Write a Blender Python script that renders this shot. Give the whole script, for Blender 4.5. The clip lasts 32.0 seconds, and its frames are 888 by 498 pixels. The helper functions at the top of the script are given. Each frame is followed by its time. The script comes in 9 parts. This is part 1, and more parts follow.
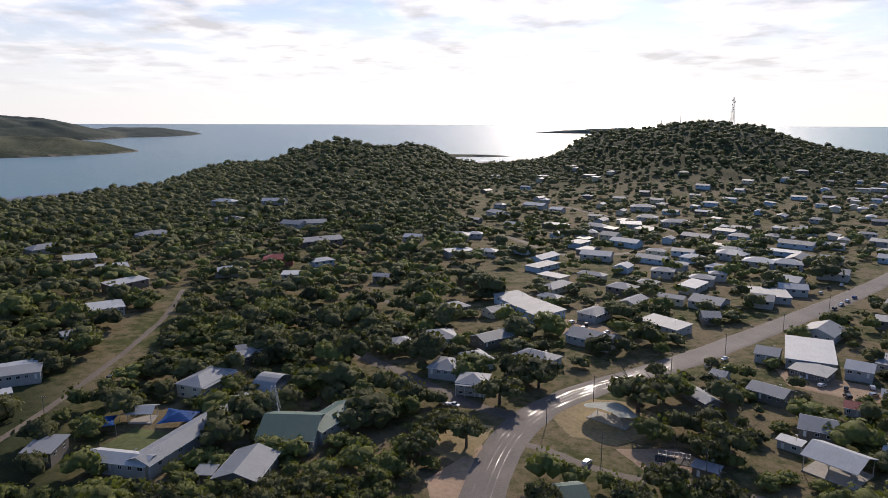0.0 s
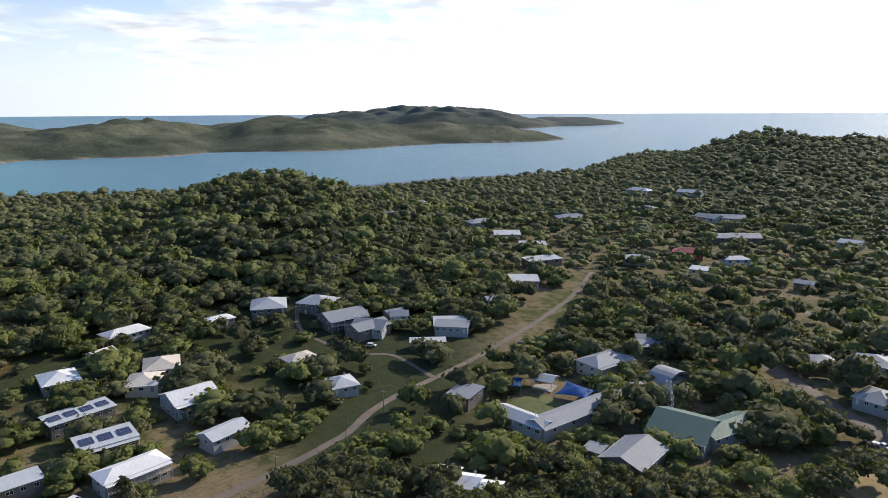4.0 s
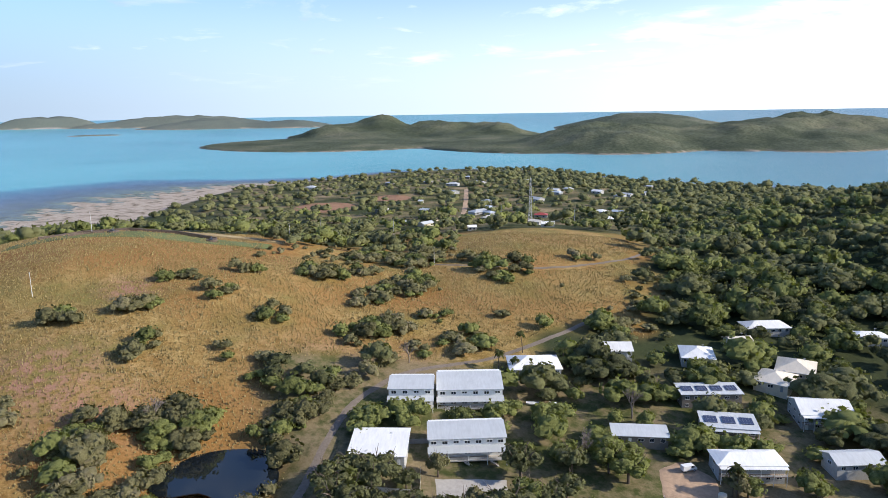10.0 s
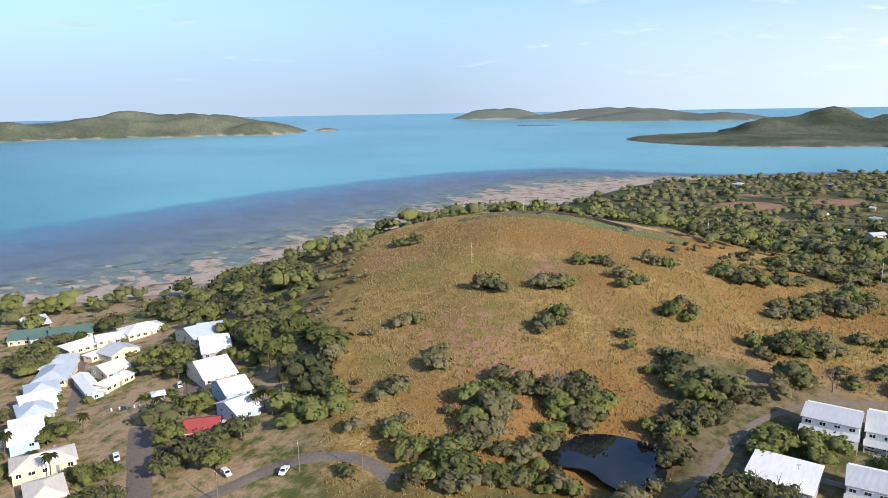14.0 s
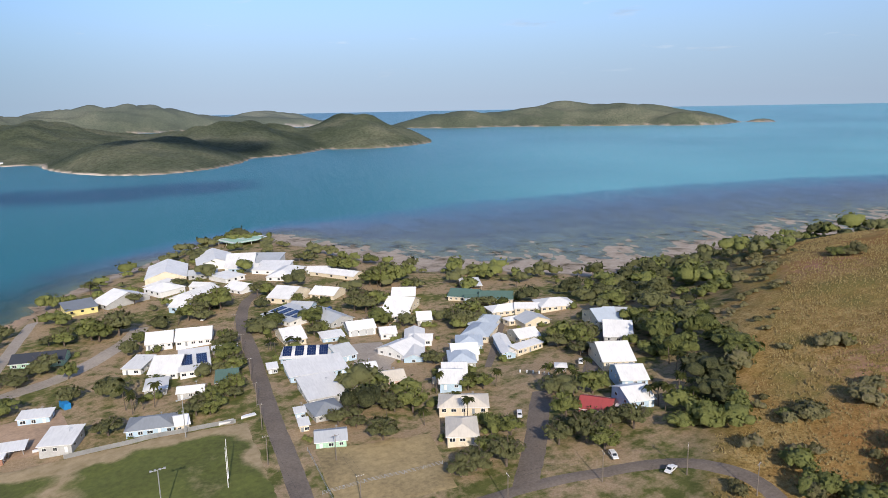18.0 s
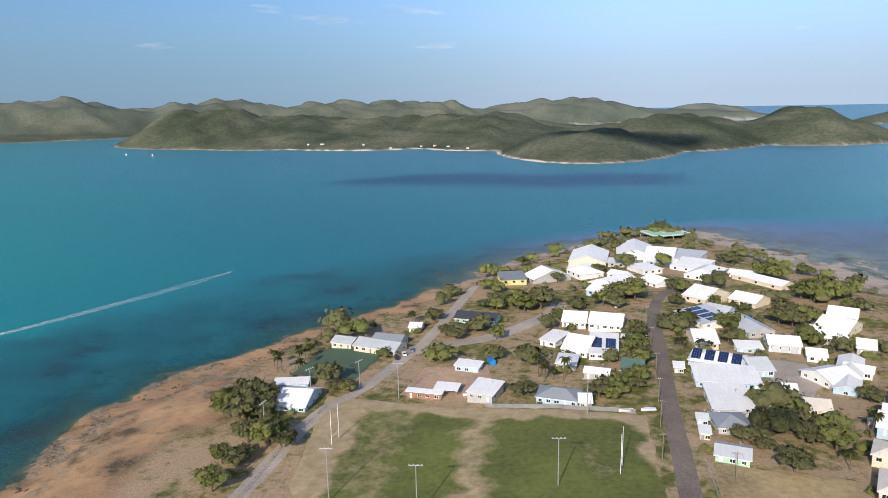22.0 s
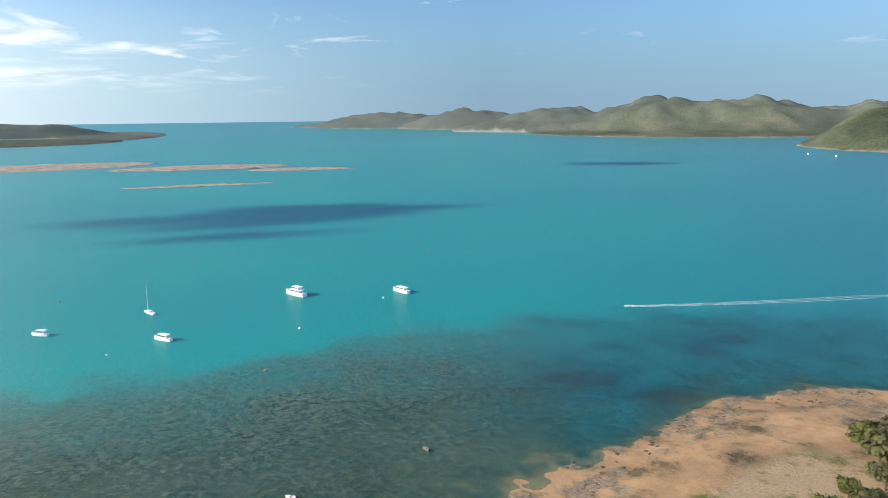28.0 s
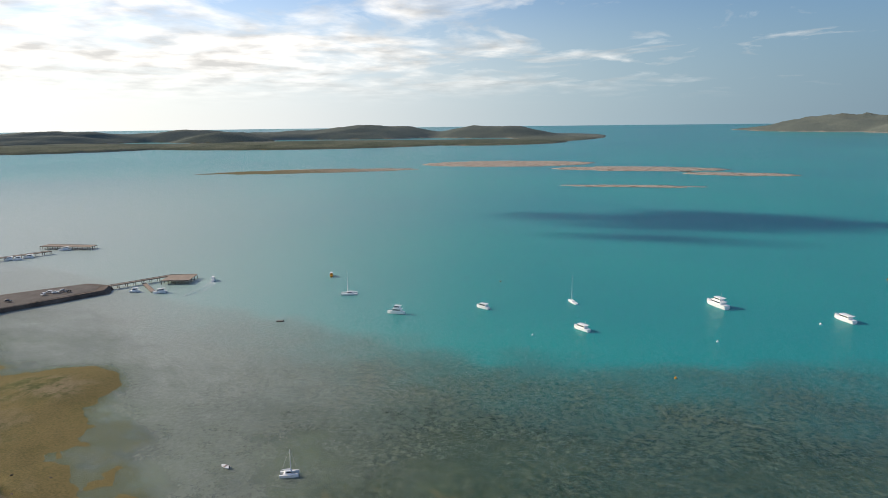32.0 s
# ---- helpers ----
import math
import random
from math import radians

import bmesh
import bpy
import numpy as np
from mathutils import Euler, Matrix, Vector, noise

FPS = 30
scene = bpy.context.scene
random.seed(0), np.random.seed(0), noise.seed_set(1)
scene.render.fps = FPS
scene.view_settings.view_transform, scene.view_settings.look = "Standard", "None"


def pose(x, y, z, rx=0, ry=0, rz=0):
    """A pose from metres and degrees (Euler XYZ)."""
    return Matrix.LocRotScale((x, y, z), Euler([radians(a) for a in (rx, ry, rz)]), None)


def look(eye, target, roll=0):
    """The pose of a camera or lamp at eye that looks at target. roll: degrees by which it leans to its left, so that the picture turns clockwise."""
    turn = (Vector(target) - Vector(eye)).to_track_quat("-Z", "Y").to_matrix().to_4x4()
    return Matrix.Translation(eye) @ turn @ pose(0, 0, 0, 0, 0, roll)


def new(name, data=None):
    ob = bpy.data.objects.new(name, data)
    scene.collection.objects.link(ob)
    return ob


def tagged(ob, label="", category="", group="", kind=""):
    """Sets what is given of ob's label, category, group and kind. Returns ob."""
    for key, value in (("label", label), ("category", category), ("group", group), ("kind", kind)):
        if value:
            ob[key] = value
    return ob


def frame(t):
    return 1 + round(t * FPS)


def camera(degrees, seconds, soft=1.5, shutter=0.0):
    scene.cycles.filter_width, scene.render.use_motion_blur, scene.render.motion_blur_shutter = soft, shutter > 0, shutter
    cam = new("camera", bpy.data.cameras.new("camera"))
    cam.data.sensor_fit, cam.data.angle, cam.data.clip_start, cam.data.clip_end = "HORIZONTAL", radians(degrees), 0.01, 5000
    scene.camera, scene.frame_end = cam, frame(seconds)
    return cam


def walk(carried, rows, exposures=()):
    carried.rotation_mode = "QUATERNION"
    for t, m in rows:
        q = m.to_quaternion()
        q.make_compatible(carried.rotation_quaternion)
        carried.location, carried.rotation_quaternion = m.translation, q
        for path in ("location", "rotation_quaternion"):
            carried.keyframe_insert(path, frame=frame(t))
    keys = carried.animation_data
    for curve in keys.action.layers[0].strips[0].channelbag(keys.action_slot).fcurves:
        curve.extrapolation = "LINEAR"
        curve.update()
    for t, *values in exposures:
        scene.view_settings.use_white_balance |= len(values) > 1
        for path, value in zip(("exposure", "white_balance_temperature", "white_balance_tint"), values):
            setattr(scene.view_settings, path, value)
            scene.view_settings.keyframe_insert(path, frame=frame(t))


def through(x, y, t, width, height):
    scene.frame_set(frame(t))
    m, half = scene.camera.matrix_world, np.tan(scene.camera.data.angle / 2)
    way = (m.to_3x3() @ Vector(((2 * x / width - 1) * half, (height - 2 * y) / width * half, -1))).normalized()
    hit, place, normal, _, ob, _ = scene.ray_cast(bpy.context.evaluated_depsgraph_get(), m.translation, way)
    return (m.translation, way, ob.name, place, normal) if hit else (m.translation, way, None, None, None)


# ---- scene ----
EYE = 120.0
cam = camera(65.26, 32.0, 0.8)
walk(cam, [
    (0, pose(0, 0, EYE, 79.54, -0.20, 0.04)),
    (1, pose(0, 0, EYE, 79.30, -0.12, 7.48)),
    (2, pose(0, 0, EYE, 79.10, 0.00, 16.16)),
    (3, pose(0, 0, EYE, 78.90, 0.09, 24.81)),
    (4, pose(0, 0, EYE, 78.70, 0.25, 33.41)),
    (5, pose(0, 0, EYE, 78.54, 0.52, 41.97)),
    (6, pose(0, 0, EYE, 78.48, 0.78, 50.62)),
    (7, pose(0, 0, EYE, 78.38, 0.94, 59.06)),
    (8, pose(0, 0, EYE, 78.42, 1.03, 67.47)),
    (9, pose(0, 0, EYE, 78.56, 0.92, 76.06)),
    (10, pose(0, 0, EYE, 78.72, 0.92, 84.63)),
    (11, pose(0, 0, EYE, 78.75, 1.05, 93.01)),
    (12, pose(0, 0, EYE, 78.80, 0.94, 101.48)),
    (13, pose(0, 0, EYE, 78.72, 0.91, 109.95)),
    (14, pose(0, 0, EYE, 78.65, 0.95, 118.49)),
    (15, pose(0, 0, EYE, 78.58, 1.04, 126.94)),
    (16, pose(0, 0, EYE, 78.52, 1.13, 135.29)),
    (17, pose(0, 0, EYE, 78.48, 1.10, 143.76)),
    (18, pose(0, 0, EYE, 78.43, 1.07, 152.20)),
    (19, pose(0, 0, EYE, 78.42, 1.02, 160.82)),
    (20, pose(0, 0, EYE, 78.45, 1.05, 169.36)),
    (21, pose(0, 0, EYE, 78.45, 1.04, 177.97)),
    (22, pose(0, 0, EYE, 78.50, 1.09, 186.58)),
    (23, pose(0, 0, EYE, 78.58, 0.99, 195.22)),
    (24, pose(0, 0, EYE, 78.64, 0.88, 203.85)),
    (25, pose(0, 0, EYE, 78.77, 0.88, 212.52)),
    (26, pose(0, 0, EYE, 78.89, 0.77, 221.17)),
    (27, pose(0, 0, EYE, 79.02, 0.67, 229.82)),
    (28, pose(0, 0, EYE, 79.16, 0.61, 238.58)),
    (29, pose(0, 0, EYE, 79.33, 0.68, 247.16)),
    (30, pose(0, 0, EYE, 79.53, 0.78, 255.83)),
    (31, pose(0, 0, EYE, 79.64, 0.72, 264.52)),
    (32, pose(0, 0, EYE, 79.72, 0.64, 273.14)),], exposures=[(0, -0.48, 6650, 17), (3, -0.1, 6600, 14), (6, 0.27, 6250, 11), (10, 0.42, 6300, 12), (13, 0.44, 6450, 13), (14.5, 0.36, 6450, 13), (17, 0.08, 6450, 13), (19, 0.02, 6500, 14), (22, 0.14, 6500, 13), (24, 0.36, 6500, 12), (25, 0.52, 6600, 9), (27.5, 0.5, 6650, 9), (29, 0.38, 6850, 9), (31, 0.06, 7050, 11), (32, 0.0, 7150, 12)])

# ---- light ----
SUN_AZ, SUN_EL = 345.0, 28.0
sun_dir = Vector((-math.sin(radians(SUN_AZ)) * math.cos(radians(SUN_EL)), math.cos(radians(SUN_AZ)) * math.cos(radians(SUN_EL)), math.sin(radians(SUN_EL))))
sun = new("sun", bpy.data.lights.new("sun", "SUN"))
sun.data.energy, sun.data.angle, sun.data.color = 4.4, radians(0.55), (1.0, 0.91, 0.77)
sun.matrix_world = look(sun_dir * 400, (0, 0, 0))


def make_world():
    w = bpy.data.worlds.new("sky")
    w.use_nodes = True
    scene.world = w
    nt = w.node_tree
    nt.nodes.clear()
    n = nt.nodes.new
    out, bg, sky, tc = n("ShaderNodeOutputWorld"), n("ShaderNodeBackground"), n("ShaderNodeTexSky"), n("ShaderNodeTexCoord")
    sky.sky_type, sky.sun_disc = "NISHITA", False
    sky.sun_elevation, sky.sun_rotation = radians(SUN_EL), radians(360 - SUN_AZ)
    sky.air_density, sky.dust_density, sky.ozone_density, sky.altitude = 1.0, 0.35, 2.2, 0
    sep, comb, zmax = n("ShaderNodeSeparateXYZ"), n("ShaderNodeCombineXYZ"), n("ShaderNodeMath")
    nt.links.new(tc.outputs["Generated"], sep.inputs[0])
    zmax.operation = "MAXIMUM"
    zmax.inputs[1].default_value = 0.012
    nt.links.new(sep.outputs[2], zmax.inputs[0])
    for i in (0, 1):
        nt.links.new(sep.outputs[i], comb.inputs[i])
    nt.links.new(zmax.outputs[0], comb.inputs[2])
    nt.links.new(comb.outputs[0], sky.inputs[0])
    # cloud sheet: the direction projected on a level layer
    zc = n("ShaderNodeMath")
    zc.operation = "ADD"
    zc.inputs[1].default_value = 0.10
    nt.links.new(zmax.outputs[0], zc.inputs[0])
    div = n("ShaderNodeVectorMath")
    div.operation = "DIVIDE"
    nt.links.new(comb.outputs[0], div.inputs[0])
    c3 = n("ShaderNodeCombineXYZ")
    for i in range(3):
        nt.links.new(zc.outputs[0], c3.inputs[i])
    nt.links.new(c3.outputs[0], div.inputs[1])
    noise1 = n("ShaderNodeTexNoise")
    noise1.inputs["Scale"].default_value, noise1.inputs["Detail"].default_value, noise1.inputs["Roughness"].default_value = 1.3, 7, 0.58
    noise1.inputs["Distortion"].default_value = 0.4
    nt.links.new(div.outputs[0], noise1.inputs["Vector"])
    # more cloud towards the sun
    dot = n("ShaderNodeVectorMath")
    dot.operation = "DOT_PRODUCT"
    dot.inputs[1].default_value = (math.sin(radians(2)), math.cos(radians(2)), 0)
    nt.links.new(comb.outputs[0], dot.inputs[0])
    amount = n("ShaderNodeMapRange")
    amount.inputs[1].default_value, amount.inputs[2].default_value = -0.1, 1.0
    amount.inputs[3].default_value, amount.inputs[4].default_value = 0.0, 0.20
    nt.links.new(dot.outputs["Value"], amount.inputs[0])
    add = n("ShaderNodeMath")
    nt.links.new(noise1.outputs["Fac"], add.inputs[0])
    nt.links.new(amount.outputs[0], add.inputs[1])

    def toward(az, a, b, lo, hi):
        d = n("ShaderNodeVectorMath")
        d.operation = "DOT_PRODUCT"
        d.inputs[1].default_value = (-math.sin(radians(az)), math.cos(radians(az)), 0)
        nt.links.new(comb.outputs[0], d.inputs[0])
        k = n("ShaderNodeMapRange")
        k.interpolation_type = "SMOOTHSTEP"
        for i, v in enumerate((a, b, lo, hi)):
            k.inputs[i + 1].default_value = v
        nt.links.new(d.outputs["Value"], k.inputs[0])
        return k.outputs[0]

    streaky = n("ShaderNodeMath")
    nt.links.new(add.outputs[0], streaky.inputs[0])
    nt.links.new(toward(287, 0.80, 0.99, 0.0, 0.15), streaky.inputs[1])
    clear = n("ShaderNodeMath")
    nt.links.new(streaky.outputs[0], clear.inputs[0])
    nt.links.new(toward(192, 0.35, 0.9, 0.0, -0.06), clear.inputs[1])
    ramp = n("ShaderNodeValToRGB")
    ramp.color_ramp.elements[0].position, ramp.color_ramp.elements[1].position = 0.57, 0.78
    ramp.color_ramp.elements[0].color, ramp.color_ramp.elements[1].color = (0, 0, 0, 1), (0.8, 0.8, 0.8, 1)
    nt.links.new(clear.outputs[0], ramp.inputs[0])
    low = n("ShaderNodeMapRange")
    low.interpolation_type = "SMOOTHSTEP"
    low.inputs[1].default_value, low.inputs[2].default_value = 0.02, 0.09
    nt.links.new(zmax.outputs[0], low.inputs[0])
    veil = n("ShaderNodeMath")
    veil.operation = "MULTIPLY"
    nt.links.new(ramp.outputs[0], veil.inputs[0])
    nt.links.new(low.outputs[0], veil.inputs[1])
    # haze towards the horizon and cloud light: pale blue away from the sun, white towards it
    around = n("ShaderNodeMapRange")
    around.inputs[1].default_value, around.inputs[2].default_value = -1.0, 1.0
    nt.links.new(dot.outputs["Value"], around.inputs[0])

    def tinted(stops, scale):
        r = n("ShaderNodeValToRGB")
        while len(r.color_ramp.elements) < len(stops):
            r.color_ramp.elements.new(0.5)
        for e, (pos, col) in zip(r.color_ramp.elements, stops):
            e.position, e.color = pos, (*[v / scale for v in col], 1)
        nt.links.new(around.outputs[0], r.inputs[0])
        k = n("ShaderNodeVectorMath")
        k.operation = "SCALE"
        k.inputs["Scale"].default_value = scale
        nt.links.new(r.outputs[0], k.inputs[0])
        return k.outputs[0]

    haze = tinted([(0.0, (2.6, 3.6, 5.1)), (0.23, (2.3, 3.2, 4.5)), (0.40, (4.0, 5.0, 6.2)), (0.62, (5.8, 6.6, 7.4)), (0.82, (8.2, 8.7, 9.0)), (1.0, (11.5, 11.5, 11.3))], 13)
    cloud = tinted([(0.0, (6.0, 6.6, 7.2)), (0.5, (8.5, 8.8, 9.0)), (0.85, (11, 11, 11)), (1.0, (15, 15, 14.8))], 15)
    thick = n("ShaderNodeMapRange")
    thick.interpolation_type = "SMOOTHERSTEP"
    thick.inputs[1].default_value, thick.inputs[2].default_value = 0.0, 0.24
    thick.inputs[3].default_value, thick.inputs[4].default_value = 0.85, 0.0
    nt.links.new(zmax.outputs[0], thick.inputs[0])
    blue = n("ShaderNodeMixRGB")
    blue.blend_type = "MULTIPLY"
    blue.inputs[0].default_value, blue.inputs[2].default_value = 1.0, (0.88, 1.0, 1.22, 1)
    nt.links.new(sky.outputs[0], blue.inputs[1])
    base = n("ShaderNodeMixRGB")
    nt.links.new(thick.outputs[0], base.inputs[0])
    nt.links.new(blue.outputs[0], base.inputs[1])
    nt.links.new(haze, base.inputs[2])
    deep = n("ShaderNodeMixRGB")
    deep.blend_type = "MULTIPLY"
    deep.inputs[2].default_value = (0.55, 0.67, 0.70, 1)
    nt.links.new(base.outputs[0], deep.inputs[1])
    nt.links.new(toward(228, 0.5, 1.0, 0.0, 1.0), deep.inputs[0])
    tex_noise = n("ShaderNodeTexNoise")
    tex_noise.inputs["Scale"].default_value, tex_noise.inputs["Detail"].default_value = 3.2, 5
    nt.links.new(div.outputs[0], tex_noise.inputs["Vector"])
    shade = n("ShaderNodeMapRange")
    shade.inputs[1].default_value, shade.inputs[2].default_value = 0.35, 0.65
    shade.inputs[3].default_value, shade.inputs[4].default_value = 0.52, 1.05
    nt.links.new(tex_noise.outputs["Fac"], shade.inputs[0])
    lit = n("ShaderNodeVectorMath")
    lit.operation = "SCALE"
    nt.links.new(cloud, lit.inputs[0])
    nt.links.new(shade.outputs[0], lit.inputs["Scale"])
    mix = n("ShaderNodeMixRGB")
    nt.links.new(veil.outputs[0], mix.inputs[0])
    nt.links.new(deep.outputs[0], mix.inputs[1])
    nt.links.new(lit.outputs[0], mix.inputs[2])
    nt.links.new(mix.outputs[0], bg.inputs[0])
    bg.inputs[1].default_value = SKY_STRENGTH
    nt.links.new(bg.outputs[0], out.inputs[0])


SKY_STRENGTH = 0.13
make_world()

# ---- lie of the land (z in metres over the sea, camera over the origin) ----
# shoreline and outer edge of the reef flat, as azimuth (degrees, anticlockwise from +y) and distance
SHORE_EAST = [(0, 2000), (4, 2080), (10, 2250), (17, 2050), (19, 1850), (20.5, 1600), (22, 1420), (28, 1255), (33, 1200), (41, 1090), (55, 1100), (68, 1150), (77.7, 1404), (83, 1440), (89, 1380), (96.5, 1230), (101, 1180), (108, 900), (114, 780), (121, 640), (128.5, 585), (133, 535), (138, 492), (147, 500), (154.7, 512)]
SHORE_WEST = [(160.7, 564), (166, 650), (168, 676), (170, 676), (172.7, 638), (177, 575), (182, 507), (187, 435), (191, 395), (196.5, 372), (200, 350), (205, 322), (209, 318), (212, 300), (216, 280), (219, 258), (223, 225), (228, 202), (232, 190), (240, 178), (255, 168), (270, 170), (280, 176), (290, 186)]
SHORE_SOUTH = [(300, 205), (304, 225), (308, 262), (313, 500), (320, 1100), (327, 2000), (335, 2400), (340, 2600), (350, 2200), (360, 2000)]
REEF_EAST = [(0, 2080), (10, 2330), (17, 2100), (19, 1900), (22, 1470), (33, 1270), (41, 1150), (55, 1150), (68, 1200), (80, 1470), (89, 1430), (95, 1330), (100, 1340), (109, 1440), (118, 1350), (130, 1130), (143, 940), (152, 859), (159, 780), (165.8, 755), (169, 720), (176, 660), (184, 594)]
REEF_WEST = [(195, 527), (209, 460), (219, 420), (229, 398), (238, 375), (250, 344), (258, 330), (270, 338), (282, 382), (295, 494), (303, 662), (308, 760), (315, 1000), (327, 2100), (350, 2280), (360, 2080)]
# how much of the flat falls dry
BARE = [(0, 0.15), (90, 0.2), (98, 0.4), (104, 0.55), (112, 0.5), (120, 0.3), (130, 0.19), (140, 0.14), (150, 0.09), (160, 0.25), (166, 0.42), (172, 0.2), (190, 0.12), (205, 0.12), (228, 0.12), (235, 0.1), (285, 0.1), (299, 0.05), (303, 0.05), (306, 0.08), (311, 0.4), (330, 0.2), (360, 0.15)]
SHORE_T, REEF_T, BARE_T = np.array(SHORE_EAST + SHORE_WEST + SHORE_SOUTH), np.array(REEF_EAST + REEF_WEST), np.array(BARE)


def ripple(x, y, size, seed=0):
    """Smooth noise in -1..1 with waves of about that size in metres."""
    rs, total = np.random.RandomState(seed), 0.0
    for i in range(7):
        a, k, p = rs.uniform(0, 6.283), 6.283 / size * rs.uniform(0.5, 1.9), rs.uniform(0, 6.283)
        total = total + np.sin((x * math.cos(a) + y * math.sin(a)) * k + p + 1.3 * np.sin((y * math.cos(a) - x * math.sin(a)) * k * 0.6 + p * 2))
    return total / 4.2


def smooth(a, b, v):
    t = np.clip((v - a) / (b - a), 0, 1)
    return t * t * (3 - 2 * t)


def polar(x, y):
    return np.degrees(np.arctan2(-x, y)) % 360, np.hypot(x, y)


def spot(az, r):
    """The place at that azimuth and distance."""
    return -math.sin(radians(az)) * r, math.cos(radians(az)) * r


# hills of the home island: azimuth, distance, height, spread along and across the line of sight
HILLS = [(116, 432, 41, 150, 88), (101, 440, 14, 125, 55), (78, 455, 24, 115, 80), (48, 655, 46, 140, 80), (62, 640, 3, 140, 80),
         (30, 640, 3, 190, 120), (16, 800, 5, 200, 140), (9, 1330, 66, 250, 92), (2, 1540, 47, 250, 60), (352, 1750, 6, 150, 120),
         (348, 1620, 52, 230, 62), (342.5, 1560, 76, 260, 100), (336.5, 1600, 70, 260, 100), (329, 1700, 38, 250, 120), (20, 1150, 3, 200, 100)]
# land across the water: azimuth, distance, half width (degrees), half depth (m), height, roundness
ISLES_NORTH = [(24, 6600, 5, 1300, 60, 1), (34, 6000, 7.5, 1700, 150, 1), (40, 6100, 7, 1500, 122, 1), (30, 5600, 6, 1100, 100, 1),
               (45, 2900, 11, 760, 92, 1.2), (33, 3000, 9.5, 420, 70, 1.1), (57, 3000, 9, 1000, 88, 1.2), (52, 2800, 20, 620, 22, 0.6), (62, 2500, 7, 480, 66, 1.3)]
ISLES_EAST = [(71, 2350, 9, 480, 78, 1.3), (76, 2600, 12, 680, 20, 0.5), (69, 4600, 7, 900, 85, 1.2), (82.5, 3400, 6, 700, 56, 1.3), (85.5, 3500, 3.4, 500, 74, 1.2), (80, 3200, 2.6, 380, 60, 1.2), (91, 3500, 6.5, 900, 62, 1.3), (89.5, 3650, 3, 460, 92, 1.2), (94, 3350, 2.8, 420, 64, 1.2),
              (93, 2750, 11, 560, 16, 0.5), (102.5, 6800, 6, 700, 84, 1.3), (97, 6500, 4, 600, 62, 1.2), (114, 9000, 4, 700, 140, 1.3), (105, 8300, 8, 900, 112, 1.2)]
ISLES_FAR = [(111, 4950, 2, 110, 8, 0.7), (128, 4600, 1.1, 90, 22, 1), (139, 4700, 7, 700, 100, 1.2), (133.3, 4200, 3.2, 260, 70, 1.2), (145, 4700, 6, 600, 74, 1.2),
             (143.6, 4900, 7, 850, 122, 1.2), (138, 4700, 7, 650, 98, 1.2), (133.3, 4550, 4, 380, 74, 1.2), (151, 4600, 6, 560, 92, 1.2)]
ISLES_WEST = [(159.5, 2550, 6.5, 420, 95, 1.2), (168, 2450, 7, 600, 90, 1.2), (175, 1900, 7.5, 430, 62, 1.2), (183, 2700, 9, 760, 92, 1.2), (192, 2900, 12, 830, 84, 1.1),
              (205, 2950, 7, 500, 128, 1.1), (200, 3000, 9, 760, 90, 1.2), (180, 2750, 26, 620, 46, 0.6), (186, 5600, 26, 800, 112, 0.5), (166.5, 6500, 5, 900, 116, 1.2), (177, 5600, 8, 1100, 170, 1.1)]
ISLES_SOUTH = [(189, 5200, 7, 1000, 172, 1.1), (196, 5200, 8, 1000, 172, 1.1), (204.5, 5400, 7, 1100, 200, 1.1), (215, 5300, 8, 1100, 200, 1.1), (221.4, 5400, 7, 1100, 222, 1.1),
               (229.5, 6300, 7, 1200, 182, 1.2), (236.5, 7600, 6, 1200, 190, 1.2), (243, 9000, 7, 1500, 170, 1.2), (218, 4900, 14, 1150, 26, 0.5), (216, 5700, 22, 900, 130, 0.5), (246, 9600, 5, 900, 60, 1)]
ISLES_LOW = [(270, 4400, 7, 650, 14, 0.4), (284, 4300, 13, 800, 18, 0.4), (303, 4500, 10, 800, 22, 0.4), (288, 6500, 22, 700, 62, 0.5), (269, 6200, 6, 700, 98, 1.2), (279, 6400, 7, 800, 106, 1.2),
             (293, 6200, 4, 600, 92, 1.2), (290.5, 5600, 4, 500, 80, 1.2), (303, 6400, 9, 900, 84, 1.2), (313, 6000, 8, 900, 80, 1.2), (264, 6000, 4, 1500, 10, 0.4)]
SHOALS = [(359, 2420, 4.5, 60, 7, 0.7), (8, 2700, 3, 50, 6, 0.7), (268, 2080, 8.5, 190, 0.9, 1), (258, 1850, 8.5, 120, 0.8, 1), (250, 1700, 6, 80, 0.6, 1), (284, 1860, 12, 110, 0.7, 1), (258, 1350, 8, 35, 0.6, 1), (346, 7500, 7, 500, 52, 1.2)]
FAR_LAND = ISLES_NORTH + ISLES_EAST + ISLES_FAR + ISLES_WEST + ISLES_SOUTH + ISLES_LOW + SHOALS


